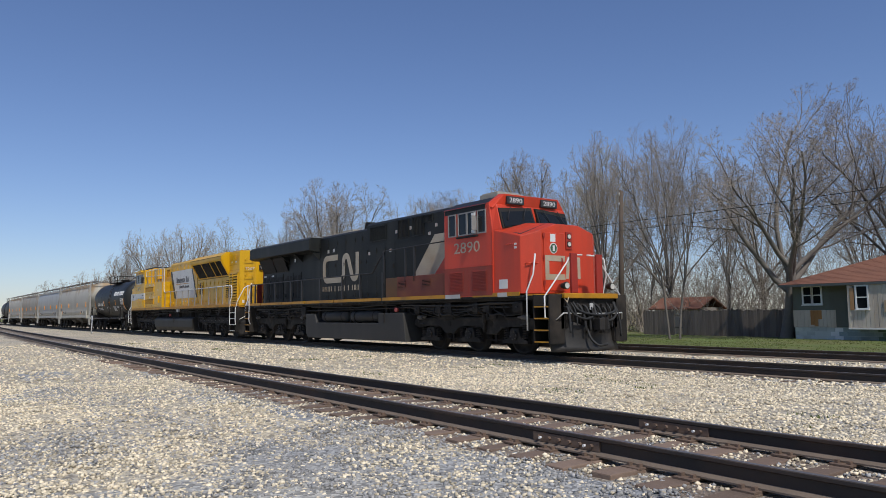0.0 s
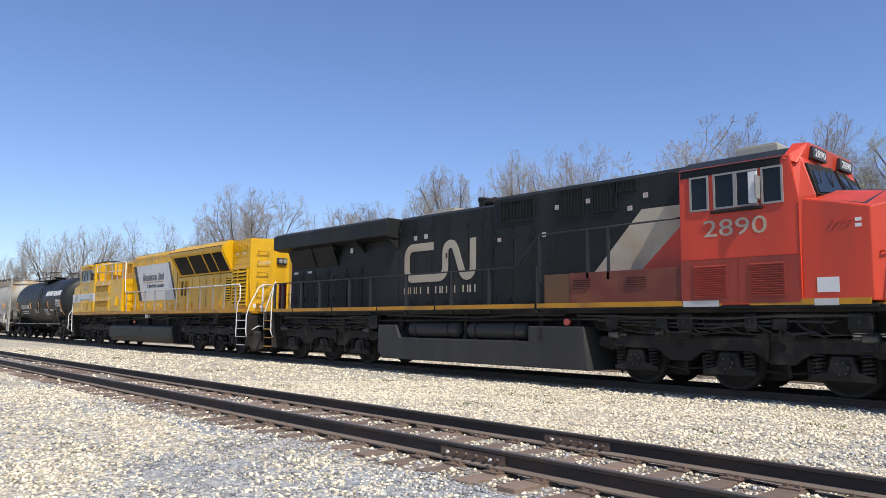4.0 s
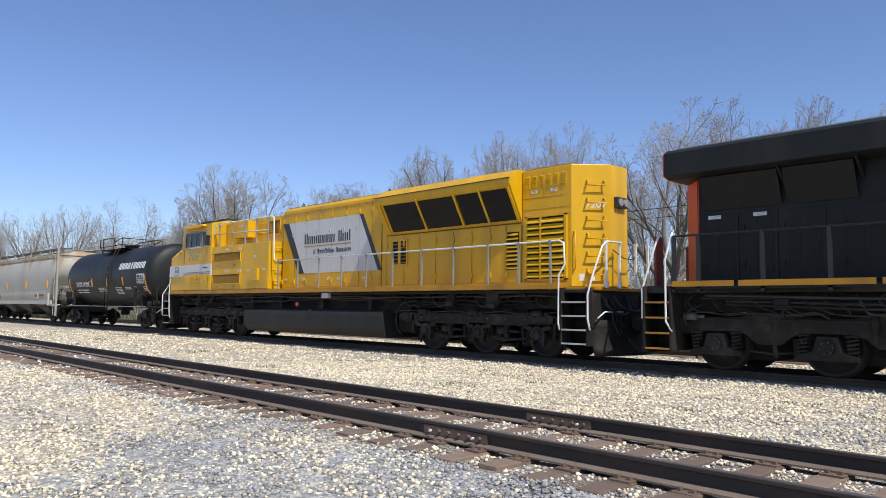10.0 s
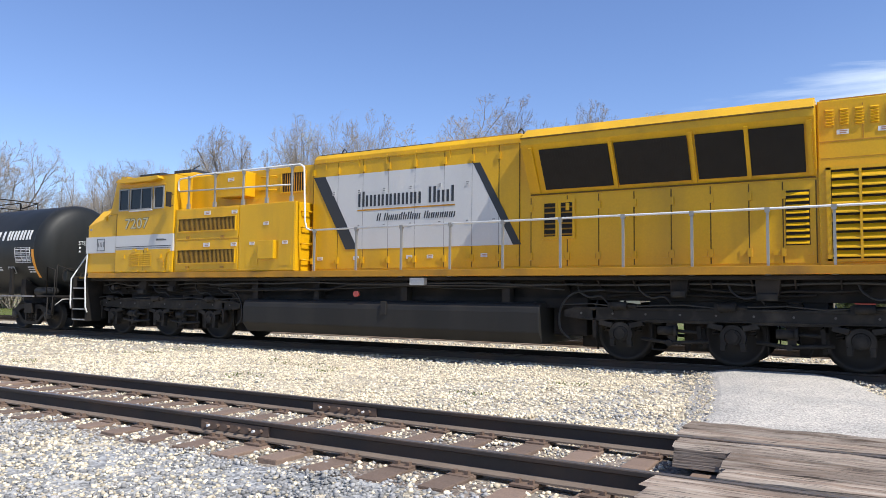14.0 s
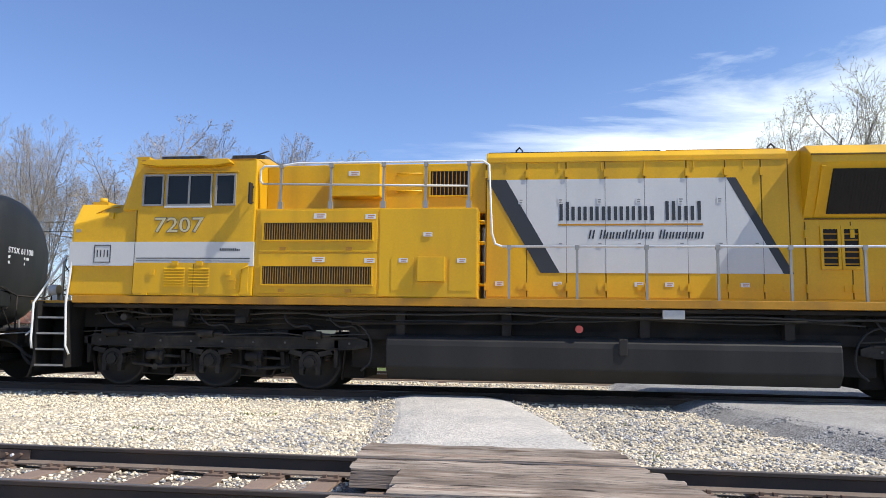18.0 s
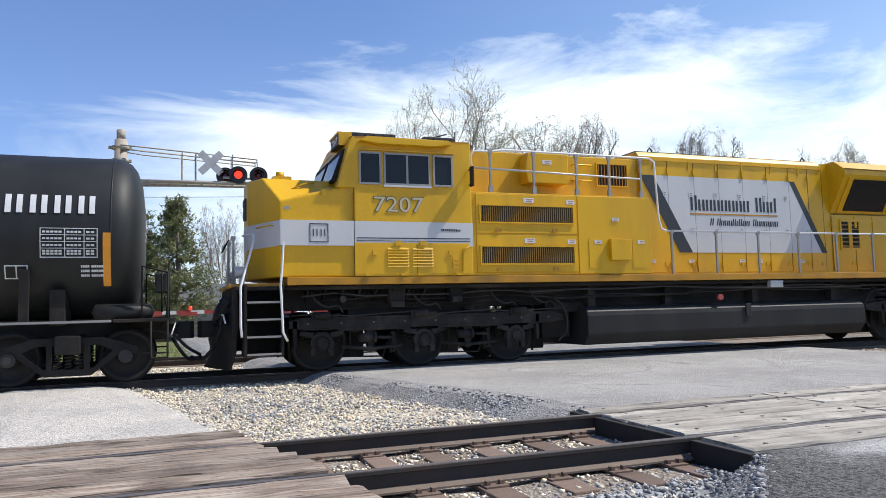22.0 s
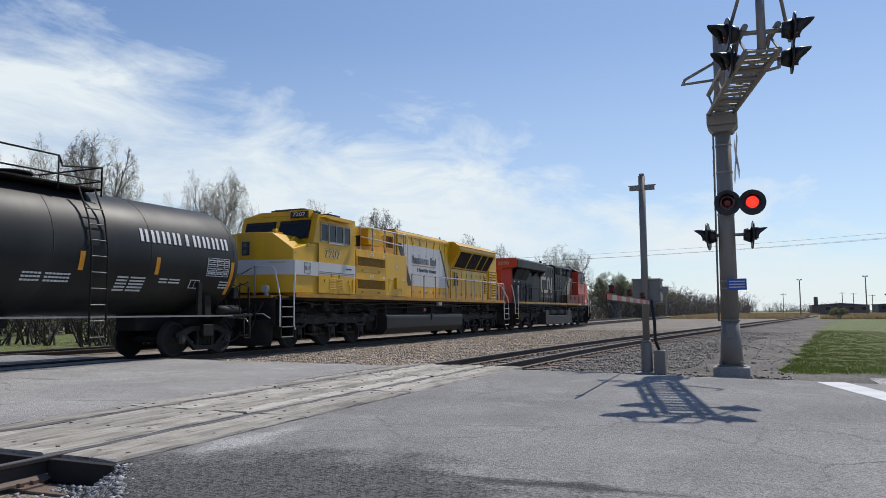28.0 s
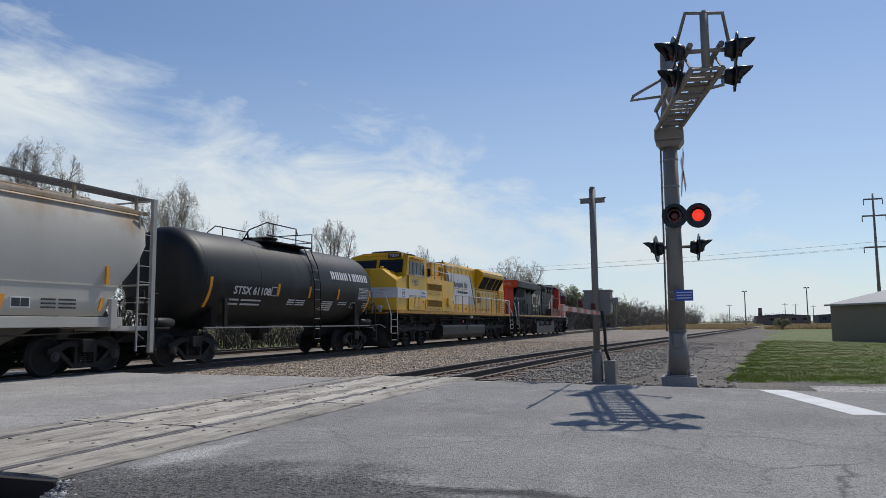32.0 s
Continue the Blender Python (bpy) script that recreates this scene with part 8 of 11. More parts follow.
# ---- covered hoppers ----
def build_hopper(cx, body, label):
    """Covered hopper: curved sides drawn in at the ends, end cages, hatches, running boards, outlets."""
    v = vehicle("covered_hopper", label, "hopper car", cx, "covered hoppers")
    o = cx

    def half(z):
        if z > 3.35:
            return 8.13
        if z > 2.1:
            return 8.13 - 0.86 * ((3.35 - z) / 1.25) ** 1.5
        return 7.27 - 0.62 * (2.1 - z)

    sec = [(-0.6, 4.32), (-1.0, 4.22), (-1.27, 4.06), (-1.38, 3.88), (-1.47, 3.6), (-1.525, 3.2), (-1.53, 2.8), (-1.50, 2.4), (-1.46, 2.13), (-1.455, 2.09), (-1.455, 1.75), (-1.455, 1.38)]
    loop = sec + [(-y, z) for y, z in reversed(sec)]
    n = len(loop)
    us = [-1, -0.995, -0.97, -0.92, -0.8, -0.6, -0.4, -0.2, 0, 0.2, 0.4, 0.6, 0.8, 0.92, 0.97, 0.995, 1]
    vs, fs = [], []
    for u in us:
        k = 0.96 if abs(u) == 1 else 0.992 if abs(u) > 0.99 else 1.0
        vs += [(o + u * half(z), y * k, z) for y, z in loop]
    for j in range(len(us) - 1):
        fs += [(j * n + i, j * n + (i + 1) % n, (j + 1) * n + (i + 1) % n, (j + 1) * n + i) for i in range(n)]
    for base in (0, (len(us) - 1) * n):
        for i in range(n // 2 - 1):
            q = (base + i, base + i + 1, base + n - 2 - i, base + n - 1 - i)
            fs.append(q if base else q[::-1])
    vpart("hopper_body", Mesh().add(vs, fs, True), body, v, "curved weathered hopper body")
    for y in (-1.42, 1.34):
        vpart("roof_edge", Mesh().box(o - 8.2, o + 8.2, y, y + 0.08, 4.0, 4.09), body, v, "", 0.01)
        vpart("side_sill", Mesh().box(o - 7.4, o + 7.4, y - 0.05 if y < 0 else y + 0.02, y + 0.06 if y < 0 else y + 0.13, 1.12, 1.36), body, v, "", 0.012)
        vpart("seam_strip", Mesh().box(o - 7.2, o + 7.2, *sorted((y + (-0.055 if y < 0 else 0.135), y + (-0.03 if y < 0 else 0.1))), 2.09, 2.125), body, v)
    for s in (-1, 1):
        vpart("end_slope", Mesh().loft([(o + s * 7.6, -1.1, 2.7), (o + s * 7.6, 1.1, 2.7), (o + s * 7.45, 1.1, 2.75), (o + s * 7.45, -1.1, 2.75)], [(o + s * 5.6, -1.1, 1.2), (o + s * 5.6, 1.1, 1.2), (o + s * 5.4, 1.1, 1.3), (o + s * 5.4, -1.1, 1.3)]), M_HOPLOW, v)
        vpart("end_platform", Mesh().box(*sorted((o + s * 7.0, o + s * 8.4)), -1.42, 1.42, 1.02, 1.14), body, v, "", 0.01)
        x = o + s * 8.40
        for y in (-1.45, 1.45):
            cg = vpart("end_cage", Mesh().box(x - 0.07, x + 0.07, y - 0.05, y + 0.05, 0.45, 4.46), M_CAGE, v, "grey corner post", 0.01)
            vpart("ladder_rail", Mesh().box(x - s * 0.50 - 0.02, x - s * 0.50 + 0.02, y - 0.02, y + 0.02, 0.5, 4.05), M_CAGE, v)
            for k in range(9):
                vpart("ladder_rung", Mesh().tube([(x, y, 0.62 + k * 0.41), (x - s * 0.5, y, 0.62 + k * 0.41)], 0.014), M_CAGE, v)
            vpart("jacking_pad", Mesh().box(*sorted((o + s * 6.94, o + s * 7.14)), *sorted((y, y + (-0.1 if y < 0 else 0.1))), 1.06, 1.80), body, v, "", 0.015)
        for z in (4.42, 2.2, 1.75):
            vpart("end_crossbar", Mesh().tube([(x, -1.45, z), (x, 1.45, z)], 0.025), M_CAGE, v)
        vpart("stub_sill", Mesh().box(*sorted((o + s * 5.2, o + s * 8.2)), -0.35, 0.35, 0.72, 1.1), M_FRAME, v, "", 0.02)
        coupler(v, o + s * 8.30, s)
        vpart("brake_cylinder", Mesh().cyl((o + s * 7.65, -0.6, 1.4), (o + s * 7.65, 0.2, 1.4), 0.16, 12), M_FRAME, v)
        vpart("brake_valve", Mesh().box(*sorted((o + s * 7.55, o + s * 7.8)), 0.4, 0.8, 1.15, 1.7), M_FRAME, v, "", 0.02)
        vpart("brake_wheel", Mesh().tube([(o + s * 7.98, -0.7 + 0.26 * math.cos(k * 0.5236), 1.9 + 0.26 * math.sin(k * 0.5236)) for k in range(13)], 0.016), M_CAGE, v)
        vpart("brake_rod", Mesh().tube([(o + s * 6.6, -1.42, 1.0), (o + s * 3.0, -1.3, 0.92), (o, -1.3, 0.95)], 0.02), M_FRAME, v)
        car_truck(v, o + s * 6.67)
    for k in range(3):
        c = o - 4.0 + 4.0 * k
        vpart("outlet_hopper", Mesh().loft([(c - 1.7, -1.3, 1.4), (c + 1.7, -1.3, 1.4), (c + 1.7, 1.3, 1.4), (c - 1.7, 1.3, 1.4)], [(c - 0.45, -0.5, 0.55), (c + 0.45, -0.5, 0.55), (c + 0.45, 0.5, 0.55), (c - 0.45, 0.5, 0.55)]), M_HOPLOW, v, "dark sloped discharge hopper")
        vpart("outlet_gate", Mesh().box(c - 0.6, c + 0.6, -0.62, 0.62, 0.42, 0.56), M_FRAME, v)
    for k in range(4):
        c = o - 5.85 + k * 3.9
        vpart("roof_hatch", Mesh().box(c - 1.5, c + 1.5, -0.35, 0.35, 4.30, 4.42), body, v, "", 0.02)
        for d in (-1.2, 0, 1.2):
            vpart("hatch_strap", Mesh().tube([(c + d, -0.4, 4.36), (c + d, -0.2, 4.45), (c + d, 0.2, 4.45), (c + d, 0.4, 4.36)], 0.02), M_FRAME, v)
    for s in (-1, 1):
        rb = Mesh()
        for y in (0.72, 0.86, 1.0, 1.14, 1.28):
            rb.box(o - 8.5, o + 8.5, s * y - 0.012, s * y + 0.012, 4.455, 4.50)
        for k in range(86):
            rb.box(o - 8.5 + k * 0.2, o - 8.48 + k * 0.2, *sorted((s * 0.72, s * 1.28)), 4.47, 4.49)
        vpart("running_board", rb, M_BOARD, v, "dark grated running board")
        for k in range(9):
            x = o - 8.0 + k * 2.0
            vpart("board_bracket", Mesh().box(x - 0.035, x + 0.035, *sorted((s * 1.20, s * 1.26)), 4.06, 4.46), body, v)
    for x in (-6.9, -2.3, 2.3, 6.75):
        vpart("reflector_strip", Mesh().box(o + x, o + x + 0.10, -1.56, -1.50, 2.14, 2.58), M_REFL, v, "amber reflector strip")
    for x in (-6.55, 3.95, 6.6):
        vpart("reflector_strip", Mesh().prism([(o + x, 1.50), (o + x + 0.1, 1.50), (o + x + 0.2, 1.82), (o + x + 0.1, 1.82)], "y", -1.475, -1.45), M_REFL, v, "slanting amber reflector")
    for x in (-5.9, 4.27):
        b_ = vpart("outlined_box", Mesh().box(o + x, o + x + 0.48, -1.47, -1.45, 1.54, 1.78), M_LETTER, v)
        for q in (0.03, 0.25):
            part("box_face", Mesh().box(o + x + q, o + x + q + 0.20, -1.476, -1.46, 1.57, 1.75), M_DARKSTRIPE, b_)
        for k in range(3):
            word_bars(v, o + x + 0.75, o + x + 1.7, 1.72 - k * 0.09, 1.76 - k * 0.09, -1.46, M_TANKGREY, ["OOOIO", "OOOOIO"])
    return v


M_CAGE = mat("weathered_pale_ladder", (0.34, 0.33, 0.30), 0.7, 0, 0.3, 2, 30)
# slopes and outlets under the body, darker than its paint and mottled
M_HOPLOW = mat("dark_hopper_underside", (0.11, 0.10, 0.085), 0.8, 0, 0.4, 1.2, 30, dirt=(0.05, 0.043, 0.035), dirt_amt=0.8)
M_BOARD = mat("dark_grating", (0.10, 0.10, 0.10), 0.8, 0, 0.3, 2, 60)


def stained_hopper_mat():
    """Cream-grey paint with rust and grain dust run down from the roof edge in uneven tongues."""
    m = mat("rust_stained_hopper_paint", (0.47, 0.445, 0.385), 0.6, 0, 0.16, 0.5, 25, spec=0.3, dirt=(0.37, 0.335, 0.27), dirt_amt=0.5, dirt_scale=0.8, streak=True)
    nt = m.node_tree
    L = nt.links.new
    b = nt.nodes["Principled BSDF"]
    base = b.inputs["Base Color"].links[0].from_socket
    tc = nt.nodes.new("ShaderNodeTexCoord").outputs["Object"]
    sp = nt.nodes.new("ShaderNodeSeparateXYZ")
    L(tc, sp.inputs[0])
    mp = nt.nodes.new("ShaderNodeMapping")
    mp.inputs["Scale"].default_value = (1.0, 1.0, 0.25)
    L(tc, mp.inputs["Vector"])
    nz = nt.nodes.new("ShaderNodeTexNoise")
    nz.inputs["Scale"].default_value, nz.inputs["Detail"].default_value = 1.1, 8
    L(mp.outputs[0], nz.inputs["Vector"])
    top = nt.nodes.new("ShaderNodeMapRange")
    top.inputs["From Min"].default_value, top.inputs["From Max"].default_value = 3.15, 4.0
    L(sp.outputs["Z"], top.inputs["Value"])
    add = nt.nodes.new("ShaderNodeMath")
    add.operation = "MULTIPLY_ADD"
    L(nz.outputs["Fac"], add.inputs[0])
    add.inputs[1].default_value = 2.6
    L(top.outputs[0], add.inputs[2])
    cut = nt.nodes.new("ShaderNodeMapRange")
    cut.inputs["From Min"].default_value, cut.inputs["From Max"].default_value, cut.inputs["To Max"].default_value = 1.75, 2.45, 0.85
    L(add.outputs[0], cut.inputs["Value"])
    mx = nt.nodes.new("ShaderNodeMix")
    mx.data_type = "RGBA"
    L(cut.outputs[0], mx.inputs["Factor"])
    L(base, mx.inputs["A"])
    mx.inputs["B"].default_value = (0.34, 0.225, 0.115, 1)
    L(mx.outputs["Result"], b.inputs["Base Color"])
    return m


M_HOP2 = stained_hopper_mat()
M_HOP3 = mat("silver_hopper_paint", (0.37, 0.365, 0.35), 0.5, 0.1, 0.15, 0.5, 25, dirt=(0.25, 0.24, 0.23), dirt_amt=0.5, streak=True)
PITCH = 16.95
HOPPERS = [build_hopper(-27.05 - PITCH * k, (M_HOP2, M_HOP3, M_HOPPER, M_HOP2)[k],
                        ("pale grey covered hopper with rust stains along the roof", "silver grey covered hopper behind the tank car", "weathered grey covered hopper car", "pale covered hopper towards the train's tail")[k]) for k in range(4)]
TAIL = build_tank(-11.65, 0, False, "plain black tank car towards the train's tail")
CENTRE[TAIL.name] = -27.05 - PITCH * 3 - 16.0


# ---- how things move ----
def train_x(t):
    """Metres along the line of the train's reference point at t seconds."""
    return 1.4236e-4 * t ** 3 - 2.0975e-3 * t * t + 2.72406 * t - 55.482


def motions():
    for v in [RED, YELLOW, TANK, TAIL, *HOPPERS]:
        cx = CENTRE[v.name]
        walk(v, [(k * 0.5, Matrix.Translation((train_x(k * 0.5) + cx, YC, 0))) for k in range(65)])
    for ob, x, r in WHEELSETS:
        rows = []
        for k in range(161):
            t = k * 0.2
            rows.append((t, Matrix.Translation((x, 0, r)) @ Matrix.Rotation((train_x(t) - train_x(0)) / r, 4, "Y")))
        walk(ob, rows)

# ---- road, aprons, crossing panels ----
ROAD_LEFT = [(0.5, 60), (1.6, 26), (3.0, 14.2), (4.4, 9.3), (4.72, 7.6), (4.55, 4.7), (3.4, 3.5), (2.5, 1.6), (1.6, -1.5), (-1.0, -9), (-4, -30)]
ROAD_RIGHT = [(16.5, 60), (15.4, 26), (14.9, 14.2), (14.5, 9.3), (14.45, 7.6), (14.35, 4.7), (14.2, 3.5), (13.95, 1.6), (13.5, -1.5), (13.2, -9), (13, -30)]


def edge_x(points, y):
    for (xa, ya), (xb, yb) in zip(points, points[1:]):
        if ya >= y >= yb:
            return xa + (xb - xa) * (ya - y) / (ya - yb)
    return points[-1][0] if y < points[-1][1] else points[0][0]


def on_road(x, y, m=0.0):
    return edge_x(ROAD_LEFT, y) - m < x < edge_x(ROAD_RIGHT, y) + m


def road_slab(name, y0, y1, z0, z1, material, label, step=0.5, rough=0.05):
    """A strip of roadway with ragged edges, thick enough to show its side."""
    n = max(2, int(abs(y1 - y0) / step))
    vs, fs = [], []
    for i in range(n + 1):
        y = y0 + (y1 - y0) * i / n
        z = z0 + (z1 - z0) * i / n
        a = edge_x(ROAD_LEFT, y) + rough * 4 * noise.noise(Vector((y * 1.7, 2, 0))) + rough * 2 * noise.noise(Vector((y * 6.1, 3, 0)))
        b = edge_x(ROAD_RIGHT, y) + rough * 4 * noise.noise(Vector((y * 1.7, 8, 0)))
        vs += [(a - 0.55, y, z - 0.27), (a - 0.05, y, z - 0.05), (a + 0.15, y, z), (b - 0.15, y, z), (b + 0.05, y, z - 0.05), (b + 0.55, y, z - 0.27)]
    for i in range(n):
        for k in range(5):
            fs.append((i * 6 + k, i * 6 + k + 1, (i + 1) * 6 + k + 1, (i + 1) * 6 + k))
    fs += [(0, 5, 4, 3, 2, 1), (n * 6, n * 6 + 1, n * 6 + 2, n * 6 + 3, n * 6 + 4, n * 6 + 5)]
    ob = part(name, Mesh().add(vs, fs), material)
    ob.data.materials.append(M_SHOULDER)
    ob.data.polygons.foreach_set("material_index", [1 if (i % 5 in (0, 4) and i < n * 5) else 0 for i in range(len(fs))])
    return tagged(ob, label, "road", "", "structure")


road_slab("road", 4.62, -30, -0.005, -0.06, M_ASPHALT, "worn grey asphalt road over the level crossing")
road_slab("road", 14.28, 7.32, -0.012, -0.004, M_PAVE, "pale worn pavement between the tracks")
road_slab("road", 15.72, 14.44, -0.05, -0.05, M_ASPHALT, "dark pavement between the main line rails", 0.3, 0.02)
road_slab("road", 19.9, 15.98, -0.03, -0.02, M_ASPHALT, "worn asphalt between the main tracks")
road_slab("road", 60, 21.7, -0.25, -0.03, M_ASPHALT, "worn asphalt road beyond the tracks")
tagged(part("stop_line", Mesh().prism([(13.40, -0.72), (13.48, -1.14), (10.30, -1.98), (10.22, -1.56)], "z", -0.07, -0.012), M_LINE), "worn white painted stop line", "road marking", "", "structure")

# pale apron of the foot crossing
av, af = [], []
for i in range(15):
    f = i / 14
    y = 7.72 + (14.26 - 7.72) * f
    a = -1.52 - 1.05 * f ** 1.5 + 0.10 * noise.noise(Vector((y * 2, 1, 4)))
    b = 0.95 - 1.35 * f + 0.12 * noise.noise(Vector((y * 2, 6, 4)))
    z = -0.05 + 0.03 * math.sin(f * 3)
    av += [(a - 0.35, y, z - 0.2), (a + 0.08, y, z - 0.04), (a + 0.4, y, z), (b - 0.4, y, z), (b - 0.08, y, z - 0.04), (b + 0.4, y, z - 0.2)]
for i in range(14):
    for k in range(5):
        af.append((i * 6 + k, i * 6 + k + 1, (i + 1) * 6 + k + 1, (i + 1) * 6 + k))
af += [(0, 5, 4, 3, 2, 1), (84, 85, 86, 87, 88, 89)]
tagged(part("pavement", Mesh().add(av, af), M_APRON), "pale crushed-stone apron of the foot crossing", "pavement", "", "structure")


def plank(parent, x0, x1, y0, y1, z, material, seed):
    """One weathered timber with split ends and a slightly uneven top."""
    rng = random.Random(seed)
    n = 12
    m = Mesh()
    vs = []
    for i in range(n + 1):
        x = x0 + (x1 - x0) * i / n
        for y, t in ((y0, 0), (y0 + 0.012, 1), (y1 - 0.012, 1), (y1, 0)):
            vs.append((x + (rng.uniform(-0.03, 0.03) if i in (0, n) else 0), y, z - 0.016 * (1 - t) + rng.uniform(-0.010, 0.004)))
        vs += [(x, y1, z - 0.17), (x, y0, z - 0.17)]
    fs = []
    for i in range(n):
        for k in range(6):
            fs.append((i * 6 + k, i * 6 + (k + 1) % 6, (i + 1) * 6 + (k + 1) % 6, (i + 1) * 6 + k))
    fs += [tuple(range(6))[::-1], tuple(range(n * 6, n * 6 + 6))]
    m.add(vs, fs)
    return part("plank", m, material, parent)


foot = thing("foot_crossing", "grey split timber planks laid between and beside the rails", "crossing")
k = 0
for y0, y1, a, b in ((4.45, 4.70, -1.2, 1.55), (4.72, 4.98, -1.25, 1.52), (5.0, 5.30, -1.30, 1.46), (5.52, 5.78, -0.92, 1.40), (5.80, 6.06, -0.95, 1.36), (6.08, 6.34, -0.98, 1.30),
                     (6.36, 6.62, -1.42, 1.20), (6.64, 6.80, -1.45, 1.10), (7.0, 7.26, -1.50, 1.05), (7.28, 7.50, -1.52, 1.0), (7.52, 7.72, -1.55, 0.95)):
    plank(foot, a, b, y0, y1, 0.012, M_PLANK, k)
    k += 1
panel = thing("road_crossing_panel", "dusty pale timber panels with bolt heads beside the rails of the siding", "crossing")
for y0, y1 in ((4.70, 4.98), (5.0, 5.33), (5.52, 5.78), (5.80, 6.05), (6.07, 6.33), (6.35, 6.62), (6.64, 6.82), (7.02, 7.30)):
    for a, b in ((4.55, 7.1), (7.13, 9.7), (9.73, 12.2), (12.23, 14.85)):
        mid = (a + b) / 2
        dy = near_y(mid) - near_y(4)
        p = plank(panel, a, b, y0 + dy, y1 + dy, 0.006, M_PLANK_L, k)
        for bx in (a + 0.25, mid, b - 0.25):
            part("bolt_head", Mesh().cyl((bx, (y0 + y1) / 2 + dy, 0.0), (bx, (y0 + y1) / 2 + dy, 0.011), 0.019, 8), M_BOLT, p)
        k += 1

for y0, y1 in ((4.66, 5.34), (5.50, 6.82), (7.0, 7.32)):
    part("header_board", Mesh().box(4.47, 4.545, y0, y1, -0.20, -0.022), M_CREOSOTE, panel, "black creosoted header timber", 0.008)

# ---- ties, plates, joint bars ----
TIE = 0.54


def tie_mesh(seed):
    rng = random.Random(seed)
    m = Mesh().box(-0.11, 0.11, -1.30, 1.30, -0.16, 0.0)
    return m.data("tie", 0.012)


def plate_mesh():
    m = Mesh().box(-0.095, 0.095, -0.18, 0.18, 0.0, 0.016)
    for sx in (-0.055, 0.055):
        for sy in (-0.105, 0.105):
            m.box(sx - 0.016, sx + 0.016, sy - 0.022, sy + 0.022, 0.016, 0.045)
    return m.data("tie_plate")


TIES, PLATE = [tie_mesh(i) for i in range(3)], plate_mesh()
rng = random.Random(5)
for tr, fy, lo, hi, wide in ((TRACKS[0], near_y, -26, 46, True), (TRACKS[1], lambda x: YC, -18, 22, False), (TRACKS[2], lambda x: Y3, -18, 14, False)):
    n = 0
    x = lo
    while x < hi:
        if not on_road(x, fy(x), 0.1):
            t = part("tie", TIES[n % 3], M_TIE, tr)
            t.matrix_basis = pose(x + rng.uniform(-0.03, 0.03), fy(x) + rng.uniform(-0.05, 0.05), -0.190 + rng.uniform(-0.008, 0.004), rng.uniform(-0.4, 0.4), 0, rng.uniform(-1.5, 1.5))
            if wide and -14 < x < 30:
                for s in (-0.755, 0.755):
                    p = part("tie_plate", PLATE, M_PLATE, tr)
                    p.matrix_basis = pose(x, fy(x) + s, -0.192)
        n += 1
        x += TIE
for s in (-0.755, 0.755):
    for q in (-1, 1):
        j = Mesh().box(-0.45, 0.45, q * 0.018 - 0.012, q * 0.018 + 0.012, -0.135, -0.045)
        for bx in (-0.36, -0.21, -0.07, 0.07, 0.21, 0.36):
            j.cyl((bx, q * 0.03, -0.09), (bx, q * 0.06, -0.09), 0.019, 6)
        b = part("joint_bar", j, M_PLATE, TRACKS[0])
        b.location = (-5.25 + 0.1 * s, near_y(-5.25) + s, 0)
    for bx in (-0.3, 0.3):
        c = part("joint_bolt", Mesh().cyl((0, 0, 0), (0, -0.03, 0), 0.014, 8), M_LETTER, TRACKS[0])
        c.location = (-5.25 + bx + 0.1 * s, near_y(-5.25) + s - 0.062, -0.09)


# ---- ballast stones ----
def stone_shape(kind, rng):
    if kind == "fine":
        p = (1 + 5 ** 0.5) / 2
        v = np.array([(-1, p, 0), (1, p, 0), (-1, -p, 0), (1, -p, 0), (0, -1, p), (0, 1, p), (0, -1, -p), (0, 1, -p), (p, 0, -1), (p, 0, 1), (-p, 0, -1), (-p, 0, 1)], float) / 1.9
        f = np.array([(0, 11, 5), (0, 5, 1), (0, 1, 7), (0, 7, 10), (0, 10, 11), (1, 5, 9), (5, 11, 4), (11, 10, 2), (10, 7, 6), (7, 1, 8), (3, 9, 4), (3, 4, 2), (3, 2, 6), (3, 6, 8), (3, 8, 9), (4, 9, 5), (2, 4, 11), (6, 2, 10), (8, 6, 7), (9, 8, 1)])
    else:
        v = np.array([(1, 0, 0), (-1, 0, 0), (0, 1, 0), (0, -1, 0), (0, 0, 1), (0, 0, -1)], float)
        f = np.array([(0, 2, 4), (2, 1, 4), (1, 3, 4), (3, 0, 4), (2, 0, 5), (1, 2, 5), (3, 1, 5), (0, 3, 5)])
    return v, f


